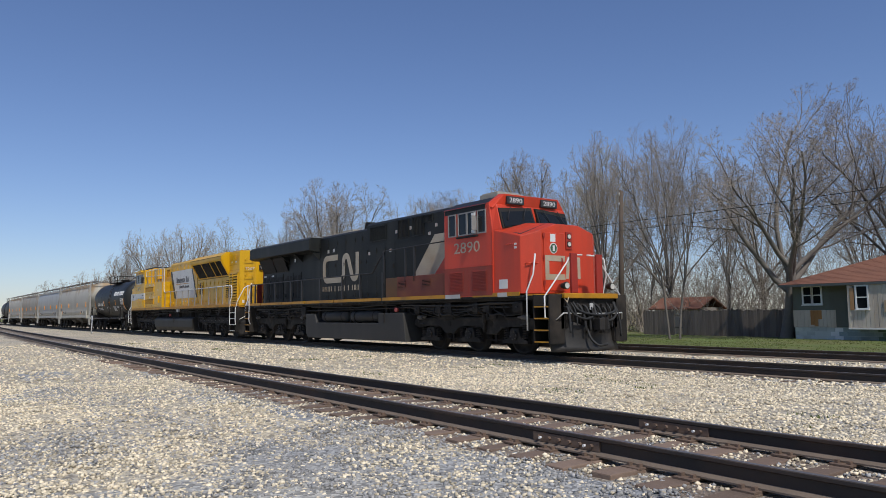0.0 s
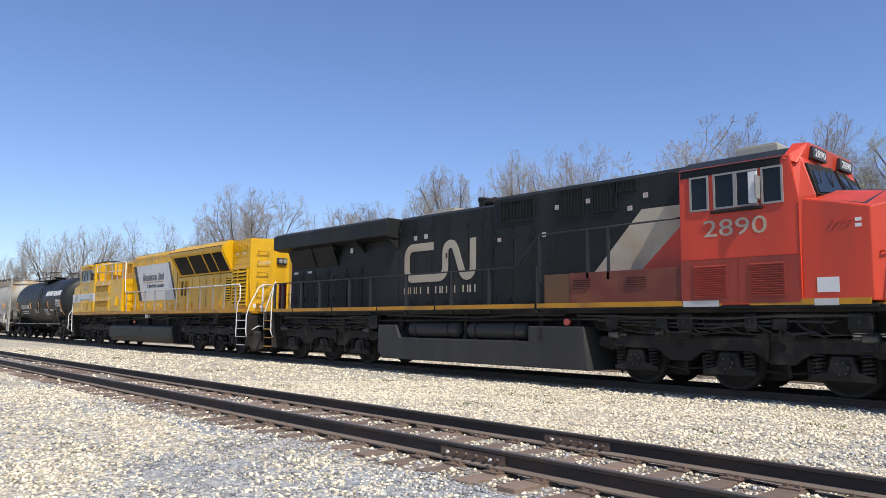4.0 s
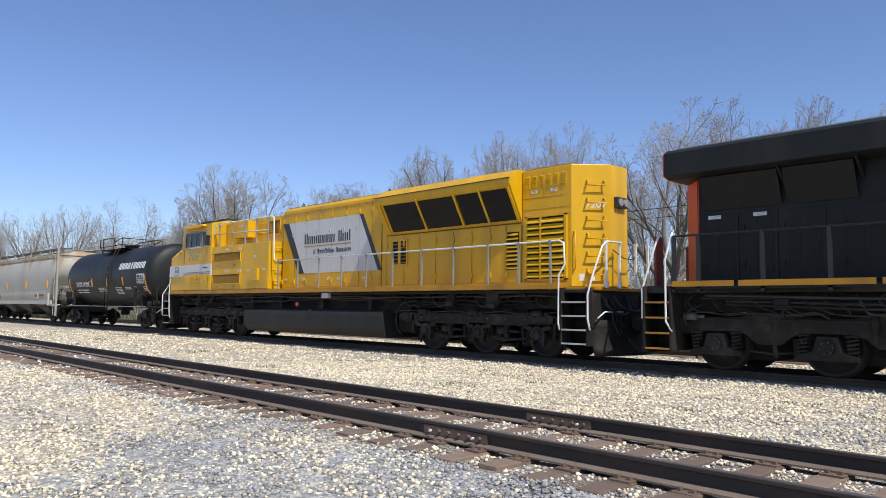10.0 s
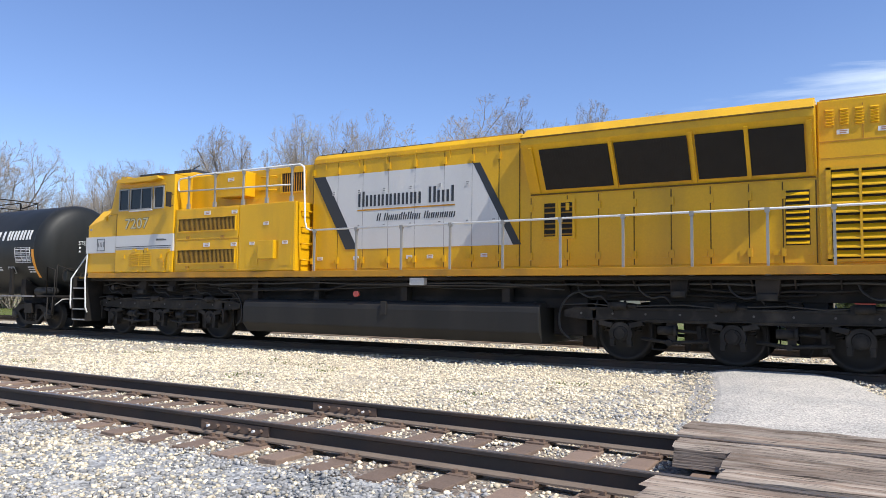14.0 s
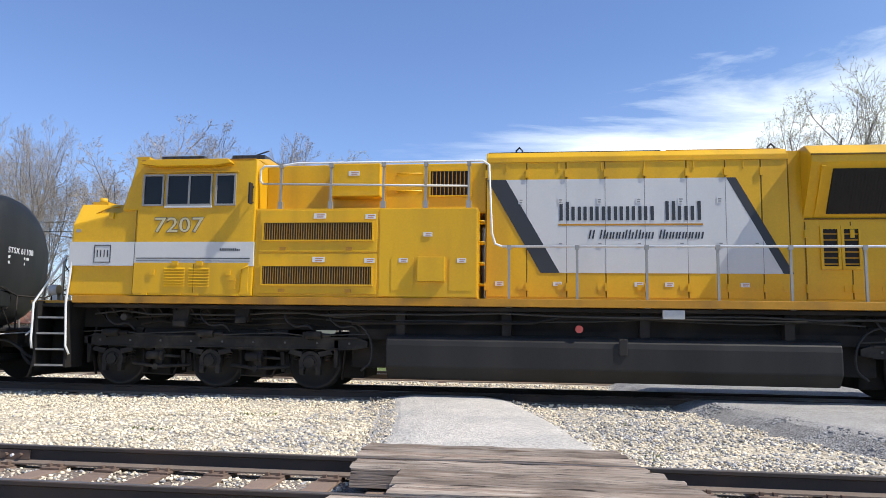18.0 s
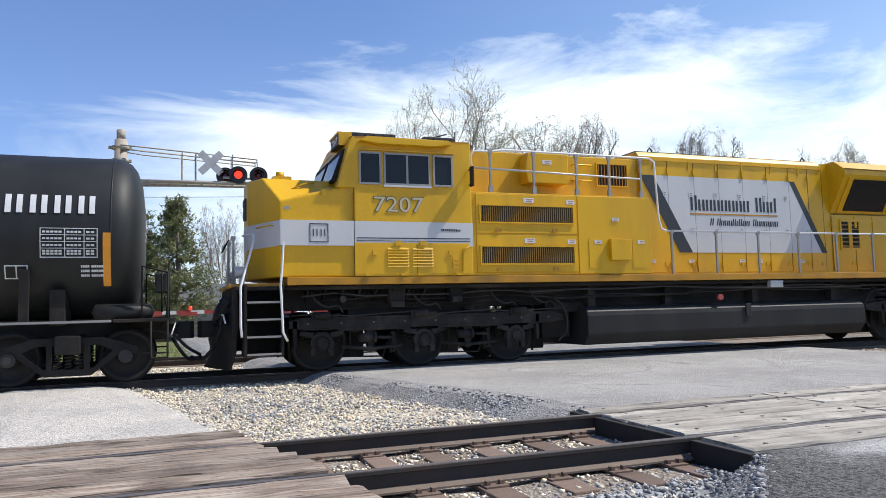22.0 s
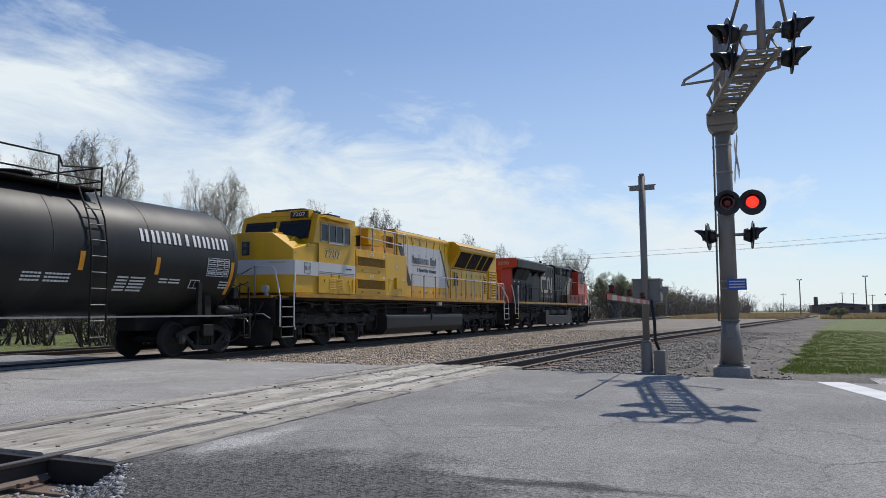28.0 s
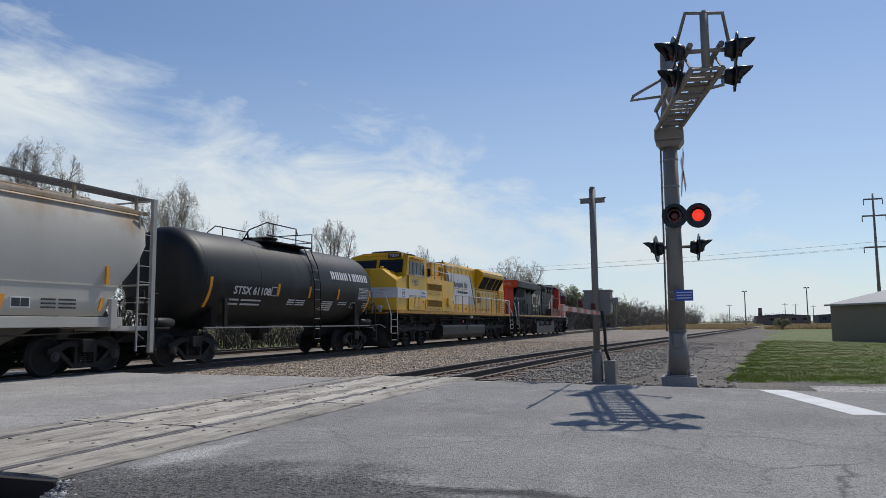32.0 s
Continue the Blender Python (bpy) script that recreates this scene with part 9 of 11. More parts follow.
def scatter(name, label, pts, sizes, kind, material, seed):
    rng = np.random.default_rng(seed)
    v, f = stone_shape(kind, rng)
    n = len(pts)
    q = rng.normal(size=(n, 4))
    q /= np.linalg.norm(q, axis=1, keepdims=True)
    w, x, y, z = q.T
    R = np.stack([np.stack([1 - 2 * (y * y + z * z), 2 * (x * y - z * w), 2 * (x * z + y * w)], 1), np.stack([2 * (x * y + z * w), 1 - 2 * (x * x + z * z), 2 * (y * z - x * w)], 1), np.stack([2 * (x * z - y * w), 2 * (y * z + x * w), 1 - 2 * (x * x + y * y)], 1)], 1)
    sc = sizes[:, None] * rng.uniform(0.6, 1.15, (n, 3))
    jit = v[None] * (1 + rng.uniform(-0.28, 0.28, (n, len(v), 1)))
    co = np.einsum("nij,nkj->nki", R, jit * sc[:, None, :])
    co[:, :, 2] *= 0.75
    co += pts[:, None, :]
    faces = (f[None] + (np.arange(n) * len(v))[:, None, None]).reshape(-1, 3)
    me = bpy.data.meshes.new(name)
    me.vertices.add(n * len(v))
    me.vertices.foreach_set("co", co.reshape(-1).astype(np.float32))
    me.loops.add(len(faces) * 3)
    me.loops.foreach_set("vertex_index", faces.reshape(-1).astype(np.int32))
    me.polygons.add(len(faces))
    me.polygons.foreach_set("loop_start", np.arange(0, len(faces) * 3, 3, dtype=np.int32))
    me.update()
    me.validate()
    me.materials.append(material)
    return tagged(new(name, me), label, "gravel", "", "stuff")


def grey_share(x, y):
    d = near_y(x)
    nz = noise.noise(Vector((x * 0.35, y * 0.6, 3.0)))
    if y < d - 1.2:
        g = 0.30 + 0.045 * (x + 9) + nz * 0.8 + (0.25 if y > d - 3.2 else 0)
    elif y < d + 1.2:
        g = 0.30 + nz * 0.5
    else:
        g = 0.02 + nz * 0.25 + (0.5 if x > 0.5 else 0) + (0.4 if -3.4 < x < 0 and y > 8 and nz > -0.1 else 0)
    return min(max(g, 0.04), 0.93)


def keep_stone(x, y, rng):
    if on_road(x, y, -0.05 if rng.random() < 0.7 else -0.25):
        return False
    if -1.5 < x < 1.1 and 4.4 < y < 7.75:
        return False
    if y > 7.7 and y < 14.3:
        f = max(0.0, (y - 7.72) / 6.54)
        if -1.42 - 1.05 * f ** 1.5 < x < 0.85 - 1.35 * f:
            return False
    for fy in (near_y(x), YC, Y3):
        d = abs(y - fy)
        if abs(d - 0.755) < 0.09:
            return False
        if d < 1.34 and fy < 10:
            ph = ((x + 26) / TIE) % 1.0
            if (ph < 0.2 or ph > 0.8) and rng.random() < 0.93:
                return False
            if rng.random() < 0.45:
                return False
    return True


def polar_stones(r0, r1, per_m2, size, kind, seed, name):
    rng = random.Random(seed)
    a0, a1 = radians(-75), radians(93)
    n = int((r1 * r1 - r0 * r0) / 2 * (a1 - a0) * per_m2)
    cream, grey, east, tan, cs, gs, es, ts = [], [], [], [], [], [], [], []
    for _ in range(n):
        r = math.sqrt(rng.uniform(r0 * r0, r1 * r1))
        a = rng.uniform(a0, a1)
        x, y = -r * math.sin(a), r * math.cos(a)
        if y > 13.6 or y < -7 or not keep_stone(x, y, rng):
            continue
        s = size * rng.choice((0.6, 0.8, 0.9, 1.0, 1.15, 1.4))
        z = bed_z(x, y) + bump_z(x, y) + s * 0.15
        if x > 14.3 and y > near_y(x) + 1.7:
            tan.append((x, y, z))
            ts.append(s)
        elif x > 14.3:
            east.append((x, y, z))
            es.append(s)
        elif rng.random() < grey_share(x, y):
            grey.append((x, y, z))
            gs.append(s)
        else:
            cream.append((x, y, z))
            cs.append(s)
    scatter(name, "cream limestone ballast stones", np.array(cream), np.array(cs), kind, M_STONE, seed)
    if east:
        scatter(name, "brown-grey ballast stones east of the road", np.array(east), np.array(es), kind, M_STONE_E, seed + 2)
    if tan:
        scatter(name, "tan ballast stones beside the main line", np.array(tan), np.array(ts), kind, M_STONE_T, seed + 3)
    scatter(name, "blue-grey ballast stones", np.array(grey), np.array(gs), kind, M_STONE_G, seed + 1)


polar_stones(1.6, 5.2, 1150, 0.021, "fine", 11, "gravel")
polar_stones(5.2, 9.5, 620, 0.0235, "coarse", 21, "gravel")
polar_stones(9.5, 19, 300, 0.0265, "coarse", 31, "gravel")
polar_stones(19, 44, 30, 0.042, "coarse", 41, "gravel")
# stones in the bed of the main line
rng = random.Random(75)
beds = ([], []), ([], [])
for _ in range(26000):
    x, y = 2.6 - 36 * rng.random() ** 1.15, rng.uniform(13.5, 19.4)
    if not keep_stone(x, y, rng):
        continue
    s = 0.040 * rng.choice((0.7, 0.9, 1.0, 1.25))
    at_, sizes_ = beds[1 if rng.random() < 0.28 else 0]
    at_.append((x, y, bed_z(x, y) + bump_z(x, y) + s * 0.2))
    sizes_.append(s)
scatter("gravel", "cream ballast stones of the main line", np.array(beds[0][0]), np.array(beds[0][1]), "coarse", M_STONE, 76)
scatter("gravel", "grey ballast stones of the main line", np.array(beds[1][0]), np.array(beds[1][1]), "coarse", M_STONE_G, 74)
# stones east of the road, round the signals
rng = random.Random(77)
pts, sz, tan, ts = [], [], [], []
for _ in range(34000):
    x = 14.6 + 38 * rng.random() ** 1.7
    y = rng.uniform(-0.4 - 0.05 * (x - 15), 13.8)
    if not keep_stone(x, y, rng) or (x > 17.6 and y < LAWN_Y(x) + 2.3 + 0.6 * noise.noise(Vector((x * 0.4, y, 6))) and rng.random() < 0.9):
        continue
    s = 0.038 * rng.choice((0.7, 0.9, 1.0, 1.3))
    here = tan if y > near_y(x) + 1.7 else pts
    here.append((x, y, bed_z(x, y) + bump_z(x, y) + s * 0.2))
    (ts if here is tan else sz).append(s)
scatter("gravel", "grey ballast stones beyond the road", np.array(pts), np.array(sz), "coarse", M_STONE_E, 78)
scatter("gravel", "tan ballast stones beyond the road", np.array(tan), np.array(ts), "coarse", M_STONE_T, 84)


# loose dark stones where the road breaks off into the ballast
rng = random.Random(79)
pts, sz = [], []
mid, ms = [], []
for _ in range(15000):
    y = rng.uniform(0.0, 5.0) if rng.random() < 0.8 else rng.uniform(7.3, 13.8)
    x = edge_x(ROAD_LEFT, y) + rng.gauss(-0.28, 0.24)
    if abs(abs(y - near_y(x)) - 0.755) < 0.09 or -0.1 < x - 4.4 < 3 and 4.6 < y < 7.4:
        continue
    z = -0.03 - min(max((edge_x(ROAD_LEFT, y) + 0.05 - x) * 0.46, 0), 0.24)
    s = 0.026 * rng.choice((0.35, 0.5, 0.8, 1.0, 1.3))
    if rng.random() < (0.45 if y < 5 else 0.85):
        mid.append((x, y, z + s * 0.2))
        ms.append(s)
    else:
        pts.append((x, y, z + s * 0.2))
        sz.append(s)
scatter("gravel", "grey loose stones along the broken road edge", np.array(mid), np.array(ms), "coarse", M_STONE_G, 83)
scatter("gravel", "dark loose stones along the broken road edge", np.array(pts), np.array(sz), "coarse", M_STONE_D, 80)
pts, sz = [], []
for _ in range(2600):
    f = rng.random()
    y = 7.8 + 6.3 * f
    left = rng.random() < 0.55
    x = (-1.52 - 1.05 * f ** 1.5 if left else 0.95 - 1.35 * f) + rng.gauss(0, 0.17)
    s = 0.02 * rng.choice((0.5, 0.7, 1.0, 1.3))
    pts.append((x, y, -0.13 + s * 0.2 + 0.04 * rng.random()))
    sz.append(s)
scatter("gravel", "small grey stones along the edges of the apron", np.array(pts[::3]), np.array(sz[::3]), "coarse", M_STONE_G, 81)
scatter("gravel", "small cream stones along the edges of the apron", np.array(pts[1::3] + pts[2::3]), np.array(sz[1::3] + sz[2::3]), "coarse", M_STONE, 82)


# ---- signals at the crossing ----
def lamp_unit(parent, c, d, lit=False, r=0.30):
    """A flashing light: round black target, hood, lens; d is the way it faces."""
    c, d = Vector(c), Vector(d).normalized()
    u = part("flasher", Mesh().cyl(c, c + d * 0.03, r, 24).cyl(c - d * 0.16, c, 0.12, 14, 0.17), M_LAMPBLACK, parent, "round black flasher target")
    m = Mesh()
    side = d.cross(Vector((0, 0, 1))).normalized()
    rr, n = 0.165, 12
    vs, fs = [], []
    for i in range(n + 1):
        t = math.pi * (-0.18 + 1.36 * i / n)
        q = (side * math.cos(t) + Vector((0, 0, 1)) * math.sin(t)) * rr
        ln = 0.12 + 0.20 * max(math.sin(t), 0)
        vs += [c + q, c + q + d * ln, c + q * 1.04 + d * ln, c + q * 1.04]
    for i in range(n):
        for k in range(4):
            fs.append((i * 4 + k, i * 4 + (k + 1) % 4, i * 4 + 4 + (k + 1) % 4, i * 4 + 4 + k))
    fs += [(0, 1, 2, 3), (n * 4 + 3, n * 4 + 2, n * 4 + 1, n * 4)]
    m.add(vs, fs, True)
    part("hood", m, M_LAMPBLACK, u)
    part("lens_rim", Mesh().cyl(c + d * 0.03, c + d * 0.045, 0.155, 22), M_REDLENS, u)
    part("lens", Mesh().cyl(c + d * 0.045, c + d * 0.055, 0.125, 22).cyl(c + d * 0.055, c + d * 0.07, 0.11, 22, 0.05), M_REDLIT if lit else M_REDLENS, u, "lit red lens" if lit else "dark red lens")
    return u


def crossbuck(parent, c, d, l=1.2):
    c, d = Vector(c), Vector(d).normalized()
    s = d.cross(Vector((0, 0, 1))).normalized()
    up = Vector((0, 0, 1))
    for k, q in enumerate((1, -1)):
        a = (s * q + up).normalized()
        b = (s * -q + up).normalized()
        o = c + d * (0.02 * k)
        loop = [o + a * l / 2 + b * 0.11, o + a * l / 2 - b * 0.11, o - a * l / 2 - b * 0.11, o - a * l / 2 + b * 0.11]
        part("crossbuck_blade", Mesh().loft(loop, [p + d * 0.008 for p in loop]), M_POSTGREY if parent.name.endswith("001") else M_LETTER, parent, "white diagonal blade")


def build_cantilever():
    v = thing("crossing_signal_mast", "grey cantilever mast with red flashing lights and a maintenance walkway", "crossing signal", "crossing signals")
    X, Y = 17.1, 0.64
    part("mast", Mesh().cyl((X, Y, -0.04), (X, Y, 0.9), 0.235, 20, 0.185).cyl((X, Y, 0.9), (X, Y, 0.94), 0.20, 20).cyl((X, Y, 0.94), (X, Y, 5.2), 0.182, 20, 0.158).cyl((X, Y, 5.2), (X, Y, 7.34), 0.150, 20, 0.135).cyl((X, Y, 7.34), (X, Y, 7.40), 0.16, 20, 0.05), M_GALV, v, "tapered galvanised mast")
    part("base", Mesh().box(X - 0.36, X + 0.36, Y - 0.36, Y + 0.36, -0.32, -0.06), M_PAVE, v, "stained grey concrete footing", 0.02)
    part("base_flange", Mesh().cyl((X, Y, -0.06), (X, Y, -0.03), 0.30, 20), M_GALV, v)
    for a in range(4):
        bx, by = X + 0.30 * math.cos(a * 1.57 + 0.78), Y + 0.30 * math.sin(a * 1.57 + 0.78)
        part("anchor_bolt", Mesh().cyl((bx * 1.0, by, -0.08), (bx, by, 0.06), 0.03, 8), M_GALV, v)
    part("collar", Mesh().box(X - 0.32, X + 0.28, Y - 0.31, Y + 0.31, 5.14, 5.40).prism([(Y - 0.31, 5.14), (Y + 0.31, 5.14), (Y + 0.20, 5.0), (Y - 0.20, 5.0)], "x", X - 0.26, X + 0.26), M_GALV, v, "box collar for the arm", 0.02)
    A, E = Vector((X - 0.3, Y, 5.38)), Vector((12.70, -0.155, 5.27))
    d = (E - A).normalized()
    s = Vector((-d.y, d.x, 0))
    L = (E - A).length
    for q in (-1, 1):
        for z in (0.0, 0.42):
            off = s * q * 0.25 + Vector((0, 0, z))
            part("arm_chord", Mesh().cyl(A + off, E + off, 0.05, 8), M_GALV, v)
        n = 7
        for i in range(n):
            p0 = A + d * (L * i / n) + s * q * 0.25
            p1 = A + d * (L * (i + 1) / n) + s * q * 0.25
            lo, hi = (p0, p1) if i % 2 else (p1, p0)
            part("arm_brace", Mesh().cyl(lo, hi + Vector((0, 0, 0.42)), 0.022, 6), M_GALV, v)
    for i in range(9):
        p = A + d * (L * i / 8)
        part("arm_tie", Mesh().cyl(p + s * 0.25, p - s * 0.25, 0.028, 6), M_GALV, v)
    for i in range(14):
        p = A + d * (0.2 + (L - 0.3) * i / 13) + Vector((0, 0, 0.02))
        part("walkway_slat", Mesh().loft([p + s * 0.26 - d * 0.06, p - s * 0.26 - d * 0.06, p - s * 0.26 + d * 0.06, p + s * 0.26 + d * 0.06], [q_ + Vector((0, 0, 0.03)) for q_ in (p + s * 0.26 - d * 0.06, p - s * 0.26 - d * 0.06, p - s * 0.26 + d * 0.06, p + s * 0.26 + d * 0.06)]), M_GALV, v)
    # post and hoop rail at the arm's end
    T = Vector((12.75, -0.145, 5.27))
    part("arm_post", Mesh().cyl(T, T + Vector((0, 0, 0.95)), 0.07, 10), M_GALV, v)
    hoop = Mesh()
    hoop.tube([T + s * -0.55 + Vector((0.4, 0, 0.35)), T + s * -0.30 + Vector((0, 0, 1.0)), T + s * 0.30 + Vector((0, 0, 0.96)), T + s * 0.45 + Vector((0.5, 0, 0.30))], 0.03, 8)
    hoop.tube([T + Vector((0, 0, 0.9)), T + Vector((0, 0, 1.02))], 0.04, 8)
    part("guard_hoop", hoop, M_GALV, v, "grey hoop guard rail")
    part("lamp_crossbar", Mesh().tube([T + Vector((0, 0.52, 0.36)), T + Vector((0, -0.46, 0.30))], 0.04, 8), M_GALV, v)
    part("lamp_crossbar", Mesh().tube([T + Vector((0.75, 0.5, 0.14)), T + Vector((0.75, -0.46, 0.08))], 0.035, 8), M_GALV, v)
    for x, z in ((0.0, 0.42), (0.75, 0.20)):
        lamp_unit(v, T + Vector((x, 0.50, z - 0.06)), (-0.25, 1, 0.02), False, 0.27)
        lamp_unit(v, T + Vector((x, -0.46, z - 0.12)), (0.05, -1, -0.06), False, 0.27)
    part("side_bracket", Mesh().tube([(X, Y + 0.1, 6.22), (X, Y + 0.80, 6.20), (X, Y + 0.75, 6.30), (X, Y + 0.1, 6.62)], 0.035, 8), M_GALV, v)
    part("side_arm", Mesh().tube([(X - 0.3, Y - 0.1, 6.05), (X - 0.9, Y - 1.15, 6.05), (X - 0.9, Y - 1.15, 6.35)], 0.035, 8), M_GALV, v)
    # lower flashers
    part("lamp_bar", Mesh().tube([(X - 0.24, Y + 0.02, 3.41), (X - 0.24, Y - 0.54, 3.39)], 0.035, 8), M_GALV, v)
    part("lamp_bar", Mesh().tube([(X, Y + 0.42, 2.76), (X, Y - 0.55, 2.76)], 0.035, 8), M_GALV, v)
    lamp_unit(v, (X - 0.34, Y - 0.05, 3.41), (-1, 0.02, 0), False, 0.27)
    lamp_unit(v, (X - 0.36, Y - 0.54, 3.39), (-1, 0.02, 0), True, 0.27)
    lamp_unit(v, (X, Y + 0.36, 2.74), (0.1, 1, -0.05))
    lamp_unit(v, (X, Y - 0.50, 2.74), (0.1, -1, -0.05))
    crossbuck(v, (X, Y - 0.24, 4.42), (0.12, -1, 0))
    sg = part("blue_sign", Mesh().box(X - 0.27, X - 0.25, Y - 0.36, Y + 0.02, 1.56, 1.80), M_BLUE, v, "blue emergency sign with plain white bars", 0.004)
    for z in (1.61, 1.67, 1.73):
        part("sign_bar", Mesh().box(X - 0.276, X - 0.27, Y - 0.33, Y - 0.02, z, z + 0.022), M_LETTER, sg)
    for q in (0.02, 0.34):
        part("ladder_rail", Mesh().tube([(X + q, Y + 0.235, 0.9), (X + q, Y + 0.205, 5.15)], 0.014, 6), M_GALV, v)
    for k in range(14):
        z = 1.0 + k * 0.31
        part("ladder_rung", Mesh().cyl((X + 0.02, Y + 0.225, z), (X + 0.34, Y + 0.225, z), 0.01, 5), M_GALV, v)
    for z in (1.60, 1.76, 3.2, 4.12, 4.72):
        part("clamp_band", Mesh().cyl((X, Y, z - 0.02), (X, Y, z + 0.02), 0.19 - 0.004 * z, 18), M_STAN, v, "steel clamp band")
    part("hand_hole", Mesh().box(X - 0.25, X - 0.21, Y - 0.08, Y + 0.08, 0.55, 0.85), M_GALV, v, "", 0.01)
    return v


build_cantilever()


def build_gate_post():
    v = thing("gate_mechanism", "slim grey post with a crossing gate motor and striped arm", "crossing gate")
    X, Y = 16.8, 2.36
    part("post", Mesh().cyl((X, Y, 0.3), (X, Y, 4.14), 0.075, 14).cyl((X, Y, 4.14), (X, Y, 4.19), 0.06, 10), M_GALV, v, "slim grey post")
    part("base", Mesh().cyl((X, Y, -0.32), (X, Y, 0.44), 0.125, 16, 0.115).cyl((X, Y, 0.44), (X, Y, 0.50), 0.115, 12, 0.08).box(X - 0.24, X + 0.24, Y - 0.22, Y + 0.22, -0.32, -0.2), M_GALV, v, "", 0.02)
    part("wing", Mesh().box(X - 0.04, X + 0.04, Y - 0.27, Y + 0.27, 3.82, 3.90).prism([(Y - 0.3, 3.93), (Y - 0.1, 3.82), (Y + 0.1, 3.82), (Y + 0.3, 3.93)], "x", X - 0.05, X + 0.05), M_GALV, v)
    part("motor_box", Mesh().box(X + 0.06, X + 0.50, Y - 0.32, Y + 0.27, 1.34, 1.82).box(X + 0.04, X + 0.52, Y - 0.34, Y + 0.29, 1.80, 1.845).cyl((X, Y - 0.36, 1.30), (X, Y + 0.3, 1.30), 0.025, 8).box(X - 0.09, X + 0.09, Y - 0.1, Y + 0.1, 1.25, 1.36), M_GALV, v, "grey gate motor box", 0.02)
    part("counterweight", Mesh().box(X - 0.05, X + 0.05, Y - 0.50, Y - 0.36, 1.50, 1.66).tube([(X + 0.2, Y - 0.3, 1.6), (X, Y - 0.46, 1.6)], 0.04, 8).cyl((X, Y - 0.44, 1.05), (X, Y - 0.44, 1.5), 0.022, 8), M_GALV, v, "", 0.02)
    P, Q = Vector((X - 0.05, Y - 0.12, 1.31)), Vector((10.8, 2.06, 1.34))
    n = 12
    for i in range(n):
        a, b = P.lerp(Q, i / n), P.lerp(Q, (i + 1) / n)
        part("arm_band", Mesh().loft([a + Vector((u, u, w)) for u, w in ((0, -0.04), (0, 0.04), (0.02, 0.04), (0.02, -0.04))], [b + Vector((u, u, w)) for u, w in ((0, -0.04), (0, 0.04), (0.02, 0.04), (0.02, -0.04))]), M_DKRED if i % 2 else M_STAN, v, "red gate band" if i % 2 else "white gate band")
    for i in (3, 7, 11):
        a = P.lerp(Q, i / n)
        part("gate_lamp", Mesh().cyl(a + Vector((0, 0, 0.06)), a + Vector((0, 0, 0.18)), 0.05, 10), M_REDLENS, v)
    part("conduit", Mesh().tube([(X - 0.1, Y - 0.14, 1.36), (X - 0.12, Y - 0.2, 0.9), (X - 0.1, Y - 0.2, 0.5), (X - 0.05, Y - 0.28, 0.26)], 0.035, 8), M_CABLE, v, "black sagging cable")
    part("junction_box", Mesh().box(X - 0.12, X + 0.12, Y - 0.40, Y - 0.16, -0.25, 0.28), M_GALV, v, "", 0.02)
    return v


build_gate_post()


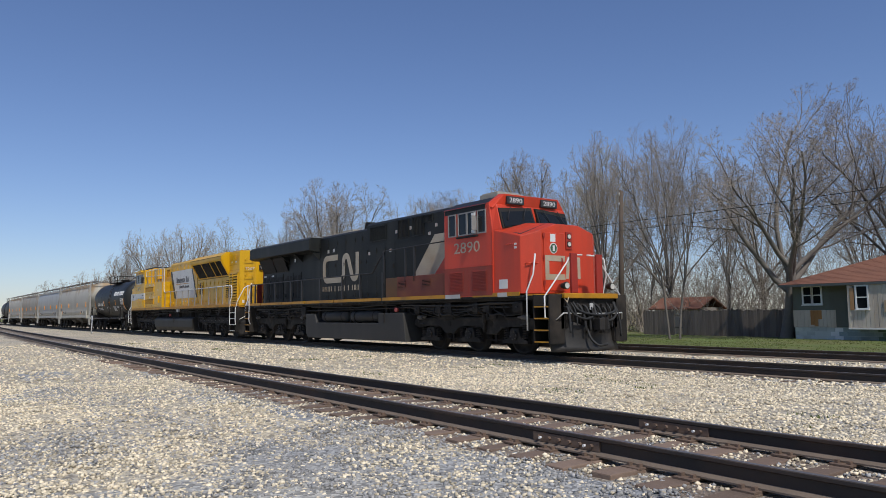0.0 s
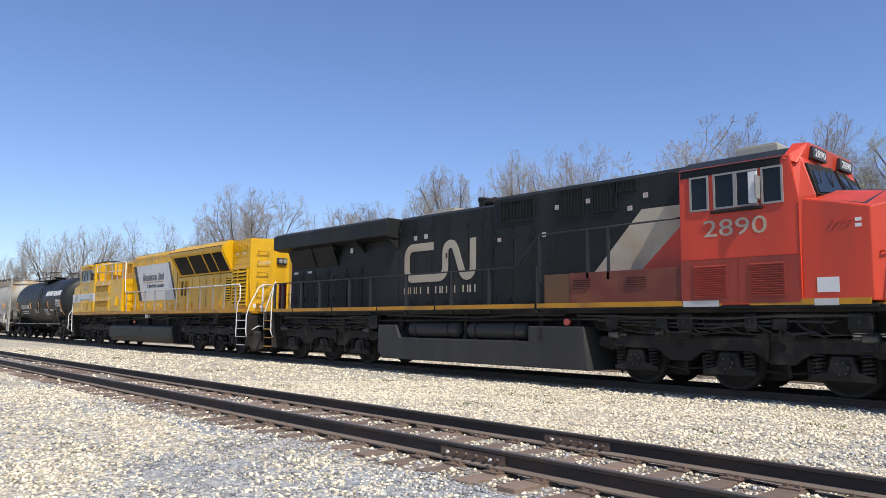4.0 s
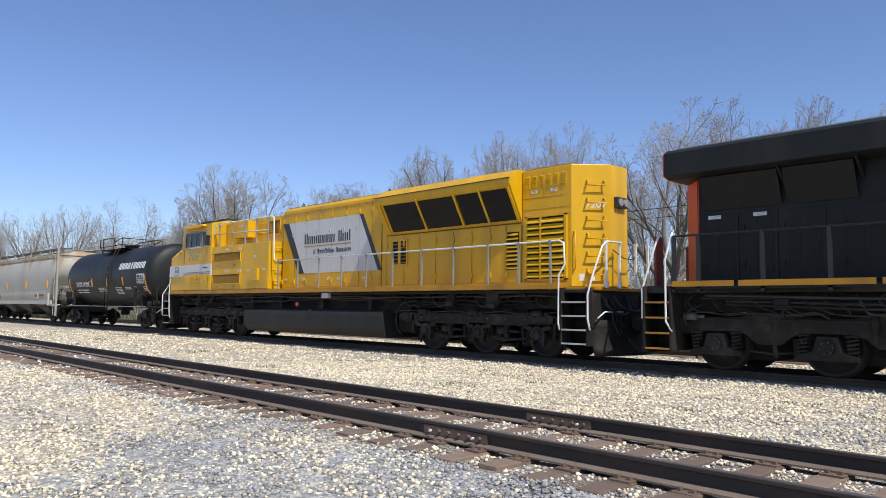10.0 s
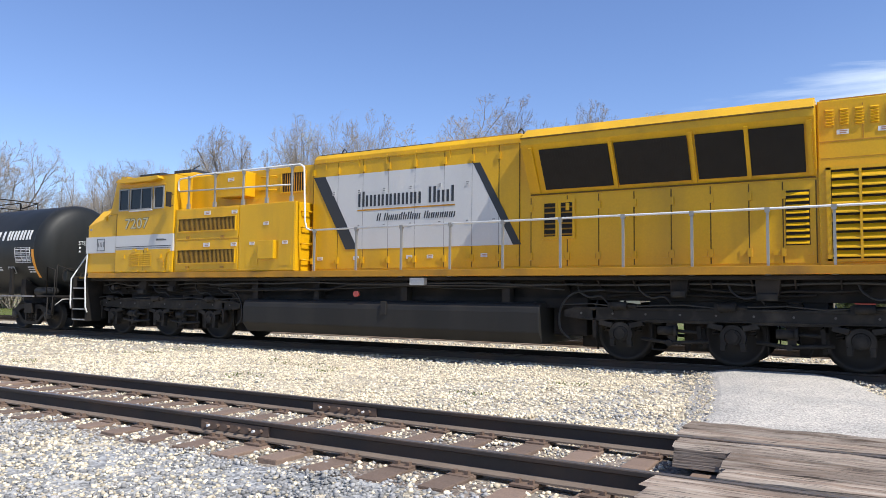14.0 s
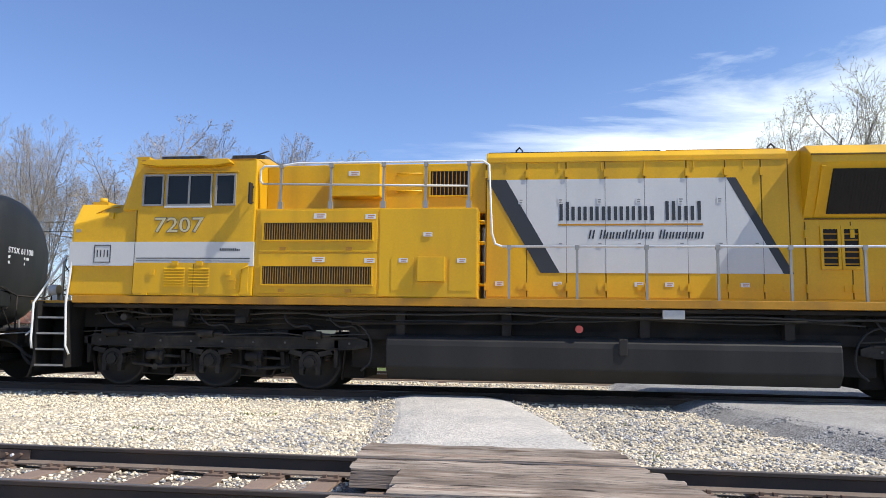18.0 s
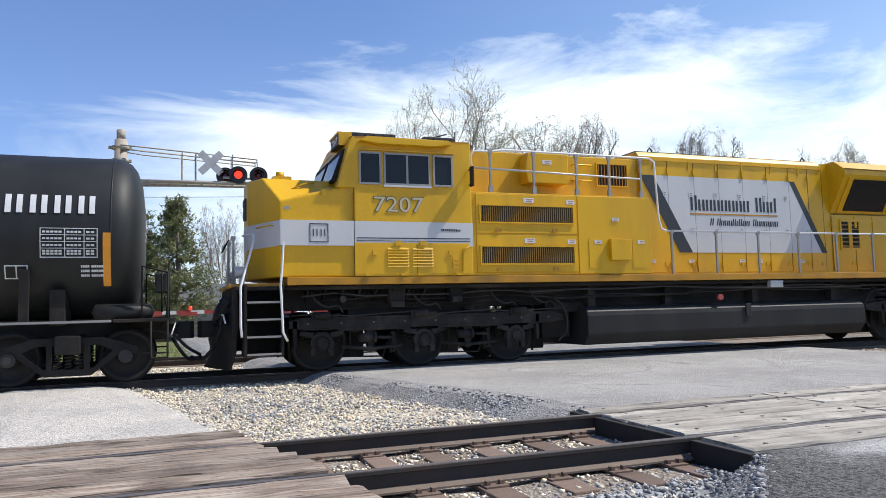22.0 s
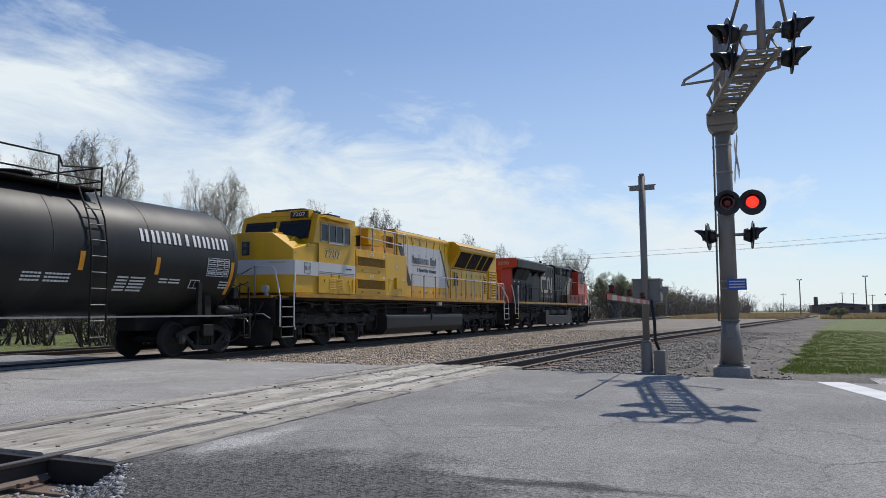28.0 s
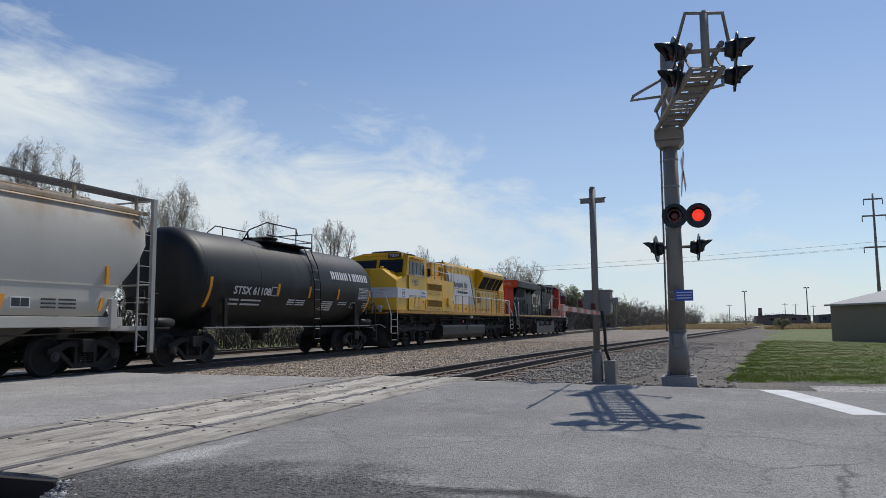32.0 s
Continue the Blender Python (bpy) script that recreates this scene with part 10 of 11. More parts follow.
def build_far_cantilever():
    v = thing("crossing_signal_mast", "pale cantilever mast across the tracks with crossbuck and lit flasher", "crossing signal", "crossing signals")
    X, Y = -1.05, 24.0
    part("mast", Mesh().cyl((X, Y, -0.3), (X, Y, 6.5), 0.21, 18, 0.18).cyl((X, Y, 6.5), (X, Y, 6.80), 0.13, 14), M_HOPPER, v, "pale grey mast")
    part("base", Mesh().box(X - 0.4, X + 0.4, Y - 0.4, Y + 0.4, -0.45, -0.05), M_CONC, v, "concrete footing", 0.02)
    for z in (6.25, 5.85, 5.22):
        part("clamp", Mesh().cyl((X, Y, z - 0.05), (X, Y, z + 0.05), 0.25, 14).box(X - 0.35, X + 0.3, Y - 0.06, Y + 0.06, z - 0.04, z + 0.04), M_HOPPER, v)
    A, E = Vector((X + 0.2, Y, 5.2)), Vector((3.0, Y, 5.25))
    for q in (-0.28, 0.28):
        part("arm_chord", Mesh().cyl(A + Vector((0, q, 0)), E + Vector((0, q, 0)), 0.06, 8), M_HOPPER, v)
        part("guard_rail", Mesh().tube([(X, Y + q, 6.28), (X + 0.6, Y + q, 6.25), (2.95, Y + q, 6.02), (2.98, Y + q, 5.3)], 0.022, 6).tube([(X, Y + q, 6.2), (X + 0.6, Y + q, 6.12), (2.95, Y + q, 5.92)], 0.018, 6), M_HOPPER, v)
        for x in (0.7, 1.1, 2.2):
            part("rail_post", Mesh().cyl((x, Y + q, 5.25), (x, Y + q, 6.15), 0.02, 6), M_HOPPER, v)
    for i in range(8):
        x = X + 0.5 + i * 0.46
        part("arm_tie", Mesh().cyl((x, Y - 0.28, 5.22), (x, Y + 0.28, 5.22), 0.03, 6), M_HOPPER, v)
    crossbuck(v, (X - 0.02, Y - 0.26, 4.33), (0, -1, 0))
    crossbuck(v, (1.54, Y - 0.3, 5.85), (0, -1, 0), 0.9)
    for x, lit in ((1.99, False), (2.36, True), (2.98, False)):
        lamp_unit(v, (x, Y - 0.42 + (0.3 if x < 2 else 0), 5.48), (-0.1, -1, 0), lit, 0.28)
    lamp_unit(v, (X - 0.42, Y - 0.1, 2.85), (-0.6, -0.9, 0))
    lamp_unit(v, (X + 0.38, Y - 0.1, 2.85), (0.6, -0.9, 0), True)
    part("lamp_bar", Mesh().tube([(X - 0.42, Y, 2.85), (X + 0.42, Y, 2.85)], 0.04, 8), M_HOPPER, v)
    part("lamp_bar", Mesh().tube([(1.9, Y - 0.3, 5.40), (3.1, Y - 0.3, 5.40)], 0.04, 8), M_HOPPER, v)
    part("gate_arm_stub", Mesh().box(X - 0.9, X + 0.35, Y - 0.40, Y - 0.36, 1.28, 1.42), M_LETTER, v, "white and red gate stub")
    for k in range(15):
        part("gate_band", Mesh().box(X + 0.4 + k * 0.4, X + 0.8 + k * 0.4, Y - 0.40, Y - 0.36, 1.16, 1.27), MATS["red_cap"] if k % 2 else M_LETTER, v, "red gate band" if k % 2 else "white gate band")
    for k in (4, 9, 14):
        part("gate_lamp", Mesh().cyl((X + 0.4 + k * 0.4, Y - 0.38, 1.28), (X + 0.4 + k * 0.4, Y - 0.38, 1.40), 0.05, 10), M_REDLIT, v, "lit red gate lamp")
    for i in range(6):
        part("arm_band", Mesh().box(X + 0.7 + i, X + 1.2 + i, Y - 0.408, Y - 0.35, 1.115, 1.225), MATS["red_cap"], v)
    return v


build_far_cantilever()


# ---- poles and wires ----
def utility_pole(x, y, h, lean=0.0, arm=False, label="weathered wooden utility pole beside the tracks"):
    v = thing("utility_pole", label, "utility pole", "utility poles")
    top = Vector((x + lean, y, h))
    part("pole", Mesh().cyl((x, y, -0.5), top, 0.15, 12, 0.10), M_POLEWOOD, v)
    for k, z in enumerate((0.25, 0.75)):
        part("insulator", Mesh().cyl((top.x, y - 0.14, h - z), (top.x, y - 0.14, h - z + 0.12), 0.035, 8).cyl((top.x, y, h - z), (top.x, y - 0.16, h - z), 0.02, 6), M_POSTGREY, v)
    if arm:
        part("crossarm", Mesh().box(top.x - 0.06, top.x + 0.06, y - 1.1, y + 1.1, h - 0.5, h - 0.38), M_POLEWOOD, v)
    return top


def wire(pts, sag=0.25, r=0.012, drop=0.0, dy=0.0):
    v = thing("overhead_wire", "thin dark overhead wire between the poles", "wire", "overhead wires")
    m = Mesh()
    line = []
    for j, (a, b) in enumerate(zip(pts, pts[1:])):
        for i in range(1 if j else 0, 9):
            f = i / 8
            p = a.lerp(b, f)
            line.append((p.x, p.y + dy, p.z - drop - sag * 4 * f * (1 - f)))
    m.tube(line, r, 4)
    part("strand", m, M_CABLE, v)


tops = [utility_pole(-24.2, 28.7, 7.25, 0.25), utility_pole(9.5, 28.7, 6.6)]
for drop, r, z0 in ((0.25, 0.014, 5.6), (0.62, 0.011, 5.2)):
    wire([Vector((-72, 30, z0 + 1.2)), Vector((-23.9, 28.7, z0 + drop)), Vector((9.5, 28.7, z0 + drop + 0.65))], 0.25, r, drop, -0.14)
for x, y, h in ((300, -8.4, 7.4), (302, -28, 7.6), (310, -32.4, 7.4), (330, -41, 7.0)):
    utility_pole(x, y, h, 0, True, "distant utility pole on the horizon")


def yard_light(x, y, h):
    v = thing("yard_light", "distant tall slim yard light mast beyond the field", "light mast", "yard lights")
    part("mast", Mesh().cyl((x, y, -0.5), (x, y, h), 0.16, 10, 0.09), M_GALV, v)
    for q in (-0.55, 0.1):
        part("lamp_head", Mesh().box(x - 0.25, x + 0.25, y + q, y + q + 0.45, h - 0.1, h + 0.12), M_GALV, v, "", 0.02)


yard_light(180, -8.42, 7.8)
yard_light(180, -21.2, 8.3)


def lattice_tower(x, y, h):
    v = thing("transmission_tower", "distant steel transmission pole with crossarms", "transmission tower")
    part("shaft", Mesh().cyl((x, y, -0.5), (x, y, h), 0.45, 8, 0.2), M_GALV, v)
    for z, w in ((h - 1.5, 4.0), (h - 5.5, 5.0), (h - 13, 5.0)):
        part("crossarm", Mesh().box(x - 0.15, x + 0.15, y - w / 2, y + w / 2, z, z + 0.35), M_GALV, v)
        for q in (-1, 1):
            part("insulator", Mesh().cyl((x, y + q * w / 2, z), (x, y + q * w / 2, z - 1.2), 0.12, 6), M_GALV, v)
    return v


lattice_tower(196, -38.5, 31)
for dy, z in ((-2.4, 18.2), (2.4, 18.2), (0, 19.4)):
    wire([Vector((225, 150, z)), Vector((196, -38.5 + dy, z)), Vector((170, -230, z))], 2.0, 0.03)

# a small tilted marker between the tracks
sgn = thing("track_marker", "small white marker board on a tilted post", "sign")
part("post", Mesh().cyl((-66, 12.3, -0.4), (-65.6, 12.3, 1.05), 0.045, 8), M_LETTER, sgn)
part("board", Mesh().box(-65.95, -65.25, 12.24, 12.27, 0.92, 1.28), M_LETTER, sgn, "", 0.01)
part("print_bar", Mesh().box(-65.85, -65.35, 12.228, 12.242, 1.0, 1.18), M_POSTGREY, sgn)

# ---- trees ----
class Twigs:
    """Collects tapered limbs as thin many-sided tubes."""

    def __init__(self):
        self.v, self.f = [], []

    def limb(self, pts, radii, sides):
        o = len(self.v)
        prev = None
        for p, r in zip(pts, radii):
            d = (p - prev).normalized() if prev is not None else (pts[1] - pts[0]).normalized()
            u = d.orthogonal().normalized()
            w = d.cross(u)
            for i in range(sides):
                a = 6.2832 * i / sides
                self.v.append(p + (u * math.cos(a) + w * math.sin(a)) * r)
            prev = p
        for j in range(len(pts) - 1):
            for i in range(sides):
                k = (i + 1) % sides
                self.f.append((o + j * sides + i, o + j * sides + k, o + (j + 1) * sides + k, o + (j + 1) * sides + i))

    def data(self, name, material, smooth=True):
        me = bpy.data.meshes.new(name)
        me.from_pydata(self.v, [], self.f)
        if smooth:
            me.polygons.foreach_set("use_smooth", [True] * len(self.f))
        me.materials.append(material)
        return me


def rand_dir(rng):
    return Vector((rng.gauss(0, 1), rng.gauss(0, 1), rng.gauss(0, 1))).normalized()


def grow(rng, wood, fine, tips, p, d, length, r, level, style):
    """One limb with its side branches; level 0 is the trunk."""
    lift, spread, kids, shrink, top = style
    n = (5, 6, 5, 4, 2, 1)[level]
    pts, rad, dirs = [p.copy()], [r], [d.copy()]
    end = r * (0.62, 0.34, 0.32, 0.35, 0.5, 0.5)[level]
    for i in range(n):
        d = (d + rand_dir(rng) * (0.10, 0.20, 0.24, 0.26, 0.3, 0.3)[level] + Vector((0, 0, lift * (0.2, 0.9, 0.8, 0.5, 0.3, 0.2)[level]))).normalized()
        p = p + d * (length / n)
        pts.append(p.copy())
        rad.append(r + (end - r) * (i + 1) / n)
        dirs.append(d.copy())
    (wood if level < 3 else fine).limb(pts, rad, (9, 7, 5, 3, 3, 3)[level])
    if level >= top:
        tips.append((pts[-1], d))
        return
    count = kids[level]
    start = (0.55, 0.28, 0.2, 0.12, 0.1)[level]
    turn = rng.uniform(0, 6.28)
    for k in range(count):
        f = start + (1 - start) * ((k + rng.uniform(0.3, 0.95)) / count)
        i = min(int(f * n), n - 1)
        q = pts[i].lerp(pts[i + 1], f * n - i)
        turn += 2.4 + rng.uniform(-0.5, 0.5)
        u = dirs[i].orthogonal().normalized()
        side = u * math.cos(turn) + dirs[i].cross(u) * math.sin(turn)
        nd = (dirs[i] + side * spread[level] * (rng.uniform(0.25, 1.5) if level == 0 else rng.uniform(0.75, 1.25))).normalized()
        ln = length * shrink[level] * rng.uniform(0.8, 1.15) * ((1.0 if level == 0 else 1.25 - 0.55 * f))
        rr = rad[i] * rng.uniform(0.5, 0.66) if level == 0 else rad[i] * rng.uniform(0.36, 0.5)
        grow(rng, wood, fine, tips, q, nd, ln, max(rr, (0.02, 0.02, 0.012, 0.008, 0.0052)[level]), level + 1, style)


#          lift,  side spread per level,        children per level,  length shrink per level,      last level
STYLES = {
    "broad": (0.05, (0.95, 0.7, 0.75, 0.8, 0.8), (8, 8, 6, 5, 3), (1.9, 0.50, 0.48, 0.46, 0.75), 5),
    "dome": (0.04, (0.85, 0.55, 0.6, 0.65, 0.7), (11, 8, 6, 5, 3), (2.1, 0.46, 0.46, 0.46, 0.75), 5),
    "slim": (0.10, (0.40, 0.5, 0.6, 0.7, 0.7), (6, 8, 6, 5, 3), (1.0, 0.40, 0.46, 0.50, 0.7), 5),
    "vase": (0.07, (0.55, 0.5, 0.55, 0.65, 0.7), (8, 8, 6, 5, 3), (2.3, 0.44, 0.46, 0.46, 0.75), 5),
    "sparse": (0.04, (0.7, 0.65, 0.75, 0.8, 0.8), (6, 7, 6, 5, 3), (1.4, 0.48, 0.46, 0.46, 0.7), 5),
    "far": (0.05, (0.8, 0.6, 0.65, 0.7, 0.7), (9, 8, 7, 4, 3), (2.1, 0.46, 0.48, 0.5, 0.6), 4),
}
TREE_KINDS = {}


def leaf_clumps(rng, tips, size, keep):
    """Small opening leaves, a few tilted blades at each twig tip."""
    v, f = [], []
    for p, d in tips:
        for _ in range(keep):
            c = p + rand_dir(rng) * size * 1.6 - d * rng.uniform(0, 0.25)
            a = rand_dir(rng) * size * rng.uniform(0.6, 1.2)
            b = a.cross(rand_dir(rng)).normalized() * size * 0.45
            o = len(v)
            v += [c - a, c + b, c + a, c - b]
            f.append((o, o + 1, o + 2, o + 3))
    me = bpy.data.meshes.new("leaves")
    me.from_pydata(v, [], f)
    return me


M_HAZE = mat("swelling_bud", (0.34, 0.285, 0.235), 0.85, 0, 0.4, 0.8, 9, island=0.6, thin=0.4)
BUDS = (M_HAZE, 0.026, 2)


def tree_kind(kind, seed, style, trunk, radius, label, leaf=BUDS, stems=1, lean=(0, 0)):
    """Builds one tree 10 m tall and remembers it for planting."""
    rng = random.Random(seed)
    wood, fine, tips = Twigs(), Twigs(), []
    for s in range(stems):
        off = Vector((rng.uniform(-0.5, 0.5), rng.uniform(-0.4, 0.4), 0)) if stems > 1 else Vector()
        d = Vector((lean[0] + off.x * 0.35, lean[1] + off.y * 0.35, 1)).normalized()
        grow(rng, wood, fine, tips, off + Vector((0, 0, -0.15)), d, trunk * rng.uniform(0.9, 1.1), radius, 0, STYLES[style])
    hi = max(p.z for p in fine.v)
    wide = sorted(abs(p.x) for p in fine.v)[int(len(fine.v) * 0.96)] * 2
    k = 10.0 / hi
    half = wide * k * 0.46

    def crown_shape(p):
        """Draws what sticks out back towards a rounded crown."""
        p = p * k
        h = math.hypot(p.x, p.y)
        if p.z > 5.6:
            rho = math.sqrt((h / half) ** 2 + ((p.z - 5.6) / 4.0) ** 2)
            if rho > 1:
                f = (1 + 0.30 * (rho - 1)) / rho
                p = Vector((p.x * f, p.y * f, 5.6 + (p.z - 5.6) * f))
        else:
            lim = half * (1 - 0.55 * ((5.6 - p.z) / 5.6) ** 2)
            if h > lim:
                f = lim * (1 + 0.25 * (h / lim - 1)) / h
                p = Vector((p.x * f, p.y * f, p.z))
        return p

    for t in (wood, fine):
        t.v = [crown_shape(p) for p in t.v]
    wide = half * 2.1
    v = thing("tree", label, "tree", "trackside trees")
    tr = part("trunk", wood.data("trunk", M_BARK), None, v)
    cr = part("crown", fine.data("crown", M_TWIG), None, v)
    if leaf:
        me = leaf_clumps(rng, [(crown_shape(p), d) for p, d in tips], *leaf[1:])
        me.materials.append(leaf[0])
        part("leaf_clump", me, None, cr, "small opening spring leaves" if leaf[0] is not M_HAZE else "haze of swelling buds")
    TREE_KINDS[kind] = [v, wide, False]


def plant(kind, x, y, top, width, turn=0.0, base=-0.33, label=""):
    """Sets a tree of a kind at (x, y), grown to its top and crown width."""
    v, wide, used = TREE_KINDS[kind]
    sz = (top - base) / 9.3
    sx = min(max(width / wide, 0.55 * sz), 1.7 * sz)
    m = pose(x, y, base, 0, 0, turn)
    if not used:
        v.matrix_basis = m @ Matrix.Diagonal((sx, sx, sz, 1))
        TREE_KINDS[kind][2] = True
        ob = v
    else:
        ob = copy_thing(v, m)
        ob.scale = (sx, sx, sz)
    if label:
        tagged(ob, label, "tree", "trackside trees")
    return ob


BARE = "bare grey-brown deciduous tree with fine twigs"
tree_kind("dome_a", 11, "dome", 3.0, 0.19, "bare tree with a dense rounded crown of twigs")
tree_kind("dome_b", 12, "dome", 2.8, 0.20, BARE)
tree_kind("broad_a", 21, "broad", 3.4, 0.26, BARE, None)
tree_kind("slim_a", 31, "slim", 5.5, 0.16, "slender bare tree with upright branches", None)
tree_kind("slim_b", 32, "sparse", 4.6, 0.13, "slender bare tree with several stems", None, 2)
tree_kind("vase_a", 41, "vase", 2.6, 0.22, BARE, None)
tree_kind("big_lean", 57, "broad", 3.4, 0.27, "large old tree with spreading leaning limbs behind the house", BUDS, 1, (0.22, 0.0))
tree_kind("bud_a", 61, "vase", 3.2, 0.22, "tall tree just coming into pale spring leaf", (M_BUD, 0.036, 1))
tree_kind("bud_b", 62, "sparse", 3.4, 0.18, "small tree with opening pale green buds", (M_BUD, 0.034, 1))
tree_kind("bush_tree", 71, "far", 1.2, 0.12, "low spring-green trackside tree", (mat("young_green_leaf", (0.20, 0.23, 0.09), 0.8, 0, 0.5, 0.8, 9, island=0.6, thin=0.4), 0.10, 3), 2)
tree_kind("far_a", 72, "far", 2.8, 0.22, "bare grey-brown tree far along the line")

# along the line to the west
plant("far_a", -131, 20, 7.4, 8, 40)
plant("far_a", -119, 13.6 + 10, 8.6, 8, 15)
plant("vase_a", -107.5, 24, 10.6, 7, 120)
plant("far_a", -95, 24.7, 12.2, 9, 200)
plant("far_a", -88, 26.5, 12.6, 9, 75)
plant("broad_a", -80.6, 30.3, 12.8, 9, 310)
plant("vase_a", -72, 33, 11.5, 8, 20)
plant("dome_a", -63.6, 34, 14.6, 12.6, 0)
plant("slim_a", -61, 43.8, 14.1, 6, 50)
plant("vase_a", -54, 42, 12.6, 7, 150)
plant("bud_b", -47.6, 40, 13.5, 5.3, 10)
plant("slim_a", -40.8, 38.5, 13.9, 5, 130)
plant("slim_b", -36, 45.5, 12.7, 4.5, 0)
plant("vase_a", -33.3, 37.5, 13.0, 5.4, 260)
plant("slim_b", -28, 44, 12, 4.5, 90)
plant("slim_b", -24.5, 33.4, 11.5, 4, 200)
plant("broad_a", -30, 52, 12.4, 6, 30)
plant("big_lean", -21.2, 38.6, 13.5, 13.0, 0)
plant("dome_b", -25, 56.8, 12.9, 6, 60)
plant("bud_b", -10.8, 47, 13.0, 8, 140)
plant("vase_a", -7.8, 52, 10.5, 5, 80)
plant("slim_a", -14.5, 54, 11.5, 6, 10)
plant("broad_a", -17.5, 62, 13.5, 8, 110)
plant("bud_b", -4.5, 56, 9.0, 5, 210)
plant("dome_b", -43.5, 47, 14.2, 6.5, 35)
plant("bud_b", -38.3, 44, 15.0, 4.6, 220)
plant("dome_b", -33.8, 46, 15.5, 7.0, 15)
plant("dome_b", -50.5, 45, 13.4, 6.5, 170)
plant("far_a", -57.5, 39, 12.9, 7, 95)
plant("broad_a", -13.5, 50, 12.8, 7, 60)
plant("dome_a", -17.0, 44.0, 13.8, 11.5, 75, -0.33, "large bare tree with a wide crown of fine twigs")
plant("dome_b", 3.9, 55, 9.2, 4.5, 20)
# a belt of rounded crowns behind, thinning towards the west
rng = random.Random(52)
for i in range(54):
    x = -146 + i * 1.8 + rng.uniform(-1.2, 1.2)
    far = (x + 142) / 92
    plant(rng.choice(("dome_a", "dome_b", "far_a", "far_a", "vase_a")), x, 29 + 14 * far + rng.uniform(-2, 4), 7.0 + 4.6 * far + rng.uniform(-1.2, 1.0), rng.uniform(7.5, 10.5), rng.uniform(0, 360), -0.33, "bare grey-brown tree in the belt of woods beside the line")
# beyond the crossing and along the line to the east
plant("vase_a", 11.3, 59.2, 8.6, 5, 5)
plant("bud_b", 14.8, 58.4, 10.1, 5, 70)
plant("bud_a", 20.3, 48.2, 18.5, 11.7, 0)
plant("bud_b", 24.3, 41.7, 13.5, 8.6, 100)
plant("slim_a", 28.0, 44, 14.6, 4.2, 210)
plant("bud_b", 28.2, 48.7, 15.9, 5.5, 300)
plant("slim_b", 33.6, 43.9, 13, 4, 20)
plant("slim_a", 34.6, 39.2, 13.1, 5, 90)
plant("bud_a", 40.2, 46.3, 14.8, 7, 140)
plant("slim_b", 46.8, 41.1, 13.1, 4.5, 250)
plant("bud_b", 53, 46, 14.3, 6.5, 190)
plant("vase_a", 62.7, 41.5, 12.4, 5, 10)
plant("slim_a", 66, 35.7, 12.1, 5, 330)
plant("vase_a", 84, 32.7, 10.5, 5.6, 80)
plant("bud_b", 90.5, 29.7, 10.2, 4.4, 20)
plant("far_a", 116.7, 29.2, 11.8, 10, 0)
plant("bud_a", 136, 34.3, 13.8, 10, 60)
plant("bush_tree", 128, 23.4, 7.8, 7, 0)
plant("bush_tree", 139, 20.5, 7.5, 7.5, 110)
plant("bush_tree", 156, 22, 7.0, 9, 40)
plant("bush_tree", 172, 24, 7.6, 10, 200)
plant("far_a", 190, 26, 8.5, 10, 130)
plant("bush_tree", 214, 25, 7.5, 12, 330)
plant("bush_tree", 124, -10.9, 1.5, 2.6, 0, -0.33, "low dark green bush in the dry field")


# ---- evergreen ----
def conifer(x, y, top, width, seed, label):
    """A pine with whorled limbs and tufts of dark needles."""
    rng = random.Random(seed)
    base = -0.33
    h = top - base
    v = thing("tree", label, "tree", "trackside trees", pose(x, y, base))
    wood, v4, f4 = Twigs(), [], []
    wood.limb([Vector((0, 0, -0.1)), Vector((0.08, 0, h * 0.5)), Vector((0, 0.05, h))], [0.2, 0.13, 0.02], 8)
    z = h * 0.10
    while z < h * 0.98:
        reach = width / 2 * min(1.0, 1.35 * (1 - z / h) + 0.12) * rng.uniform(0.75, 1.1)
        for k in range(6):
            a = rng.uniform(0, 6.28)
            d = Vector((math.cos(a), math.sin(a), rng.uniform(-0.1, 0.35)))
            p = [Vector((0, 0, z)), Vector((0, 0, z)) + d * reach * 0.5, Vector((0, 0, z)) + d * reach + Vector((0, 0, 0.12))]
            wood.limb(p, [0.035, 0.022, 0.008], 4)
            for j in range(30):
                f = rng.uniform(0.25, 1.05)
                c = p[0].lerp(p[2], f) + rand_dir(rng) * (0.10 + 0.22 * f)
                for _ in range(5):
                    e = (rand_dir(rng) + Vector((0, 0, 0.4))).normalized() * rng.uniform(0.14, 0.30)
                    w = e.cross(rand_dir(rng)).normalized() * 0.032
                    o = len(v4)
                    v4 += [c - w, c + w, c + e]
                    f4.append((o, o + 1, o + 2))
        z += h * 0.045
    part("trunk", wood.data("trunk", M_BARK), None, v)
    me = bpy.data.meshes.new("crown")
    me.from_pydata(v4, [], f4)
    me.materials.append(mat("pine_needle", (0.19, 0.205, 0.085), 0.7, 0, 0.4, 1.0, 9, island=0.6, thin=0.25))
    part("crown", me, None, v, "dark green needle tufts")


conifer(0.75, 44.3, 7.7, 5.0, 5, "dark green pine beyond the crossing")
conifer(-1.3, 43.6, 7.2, 4.4, 6, "smaller dark green pine beyond the crossing")


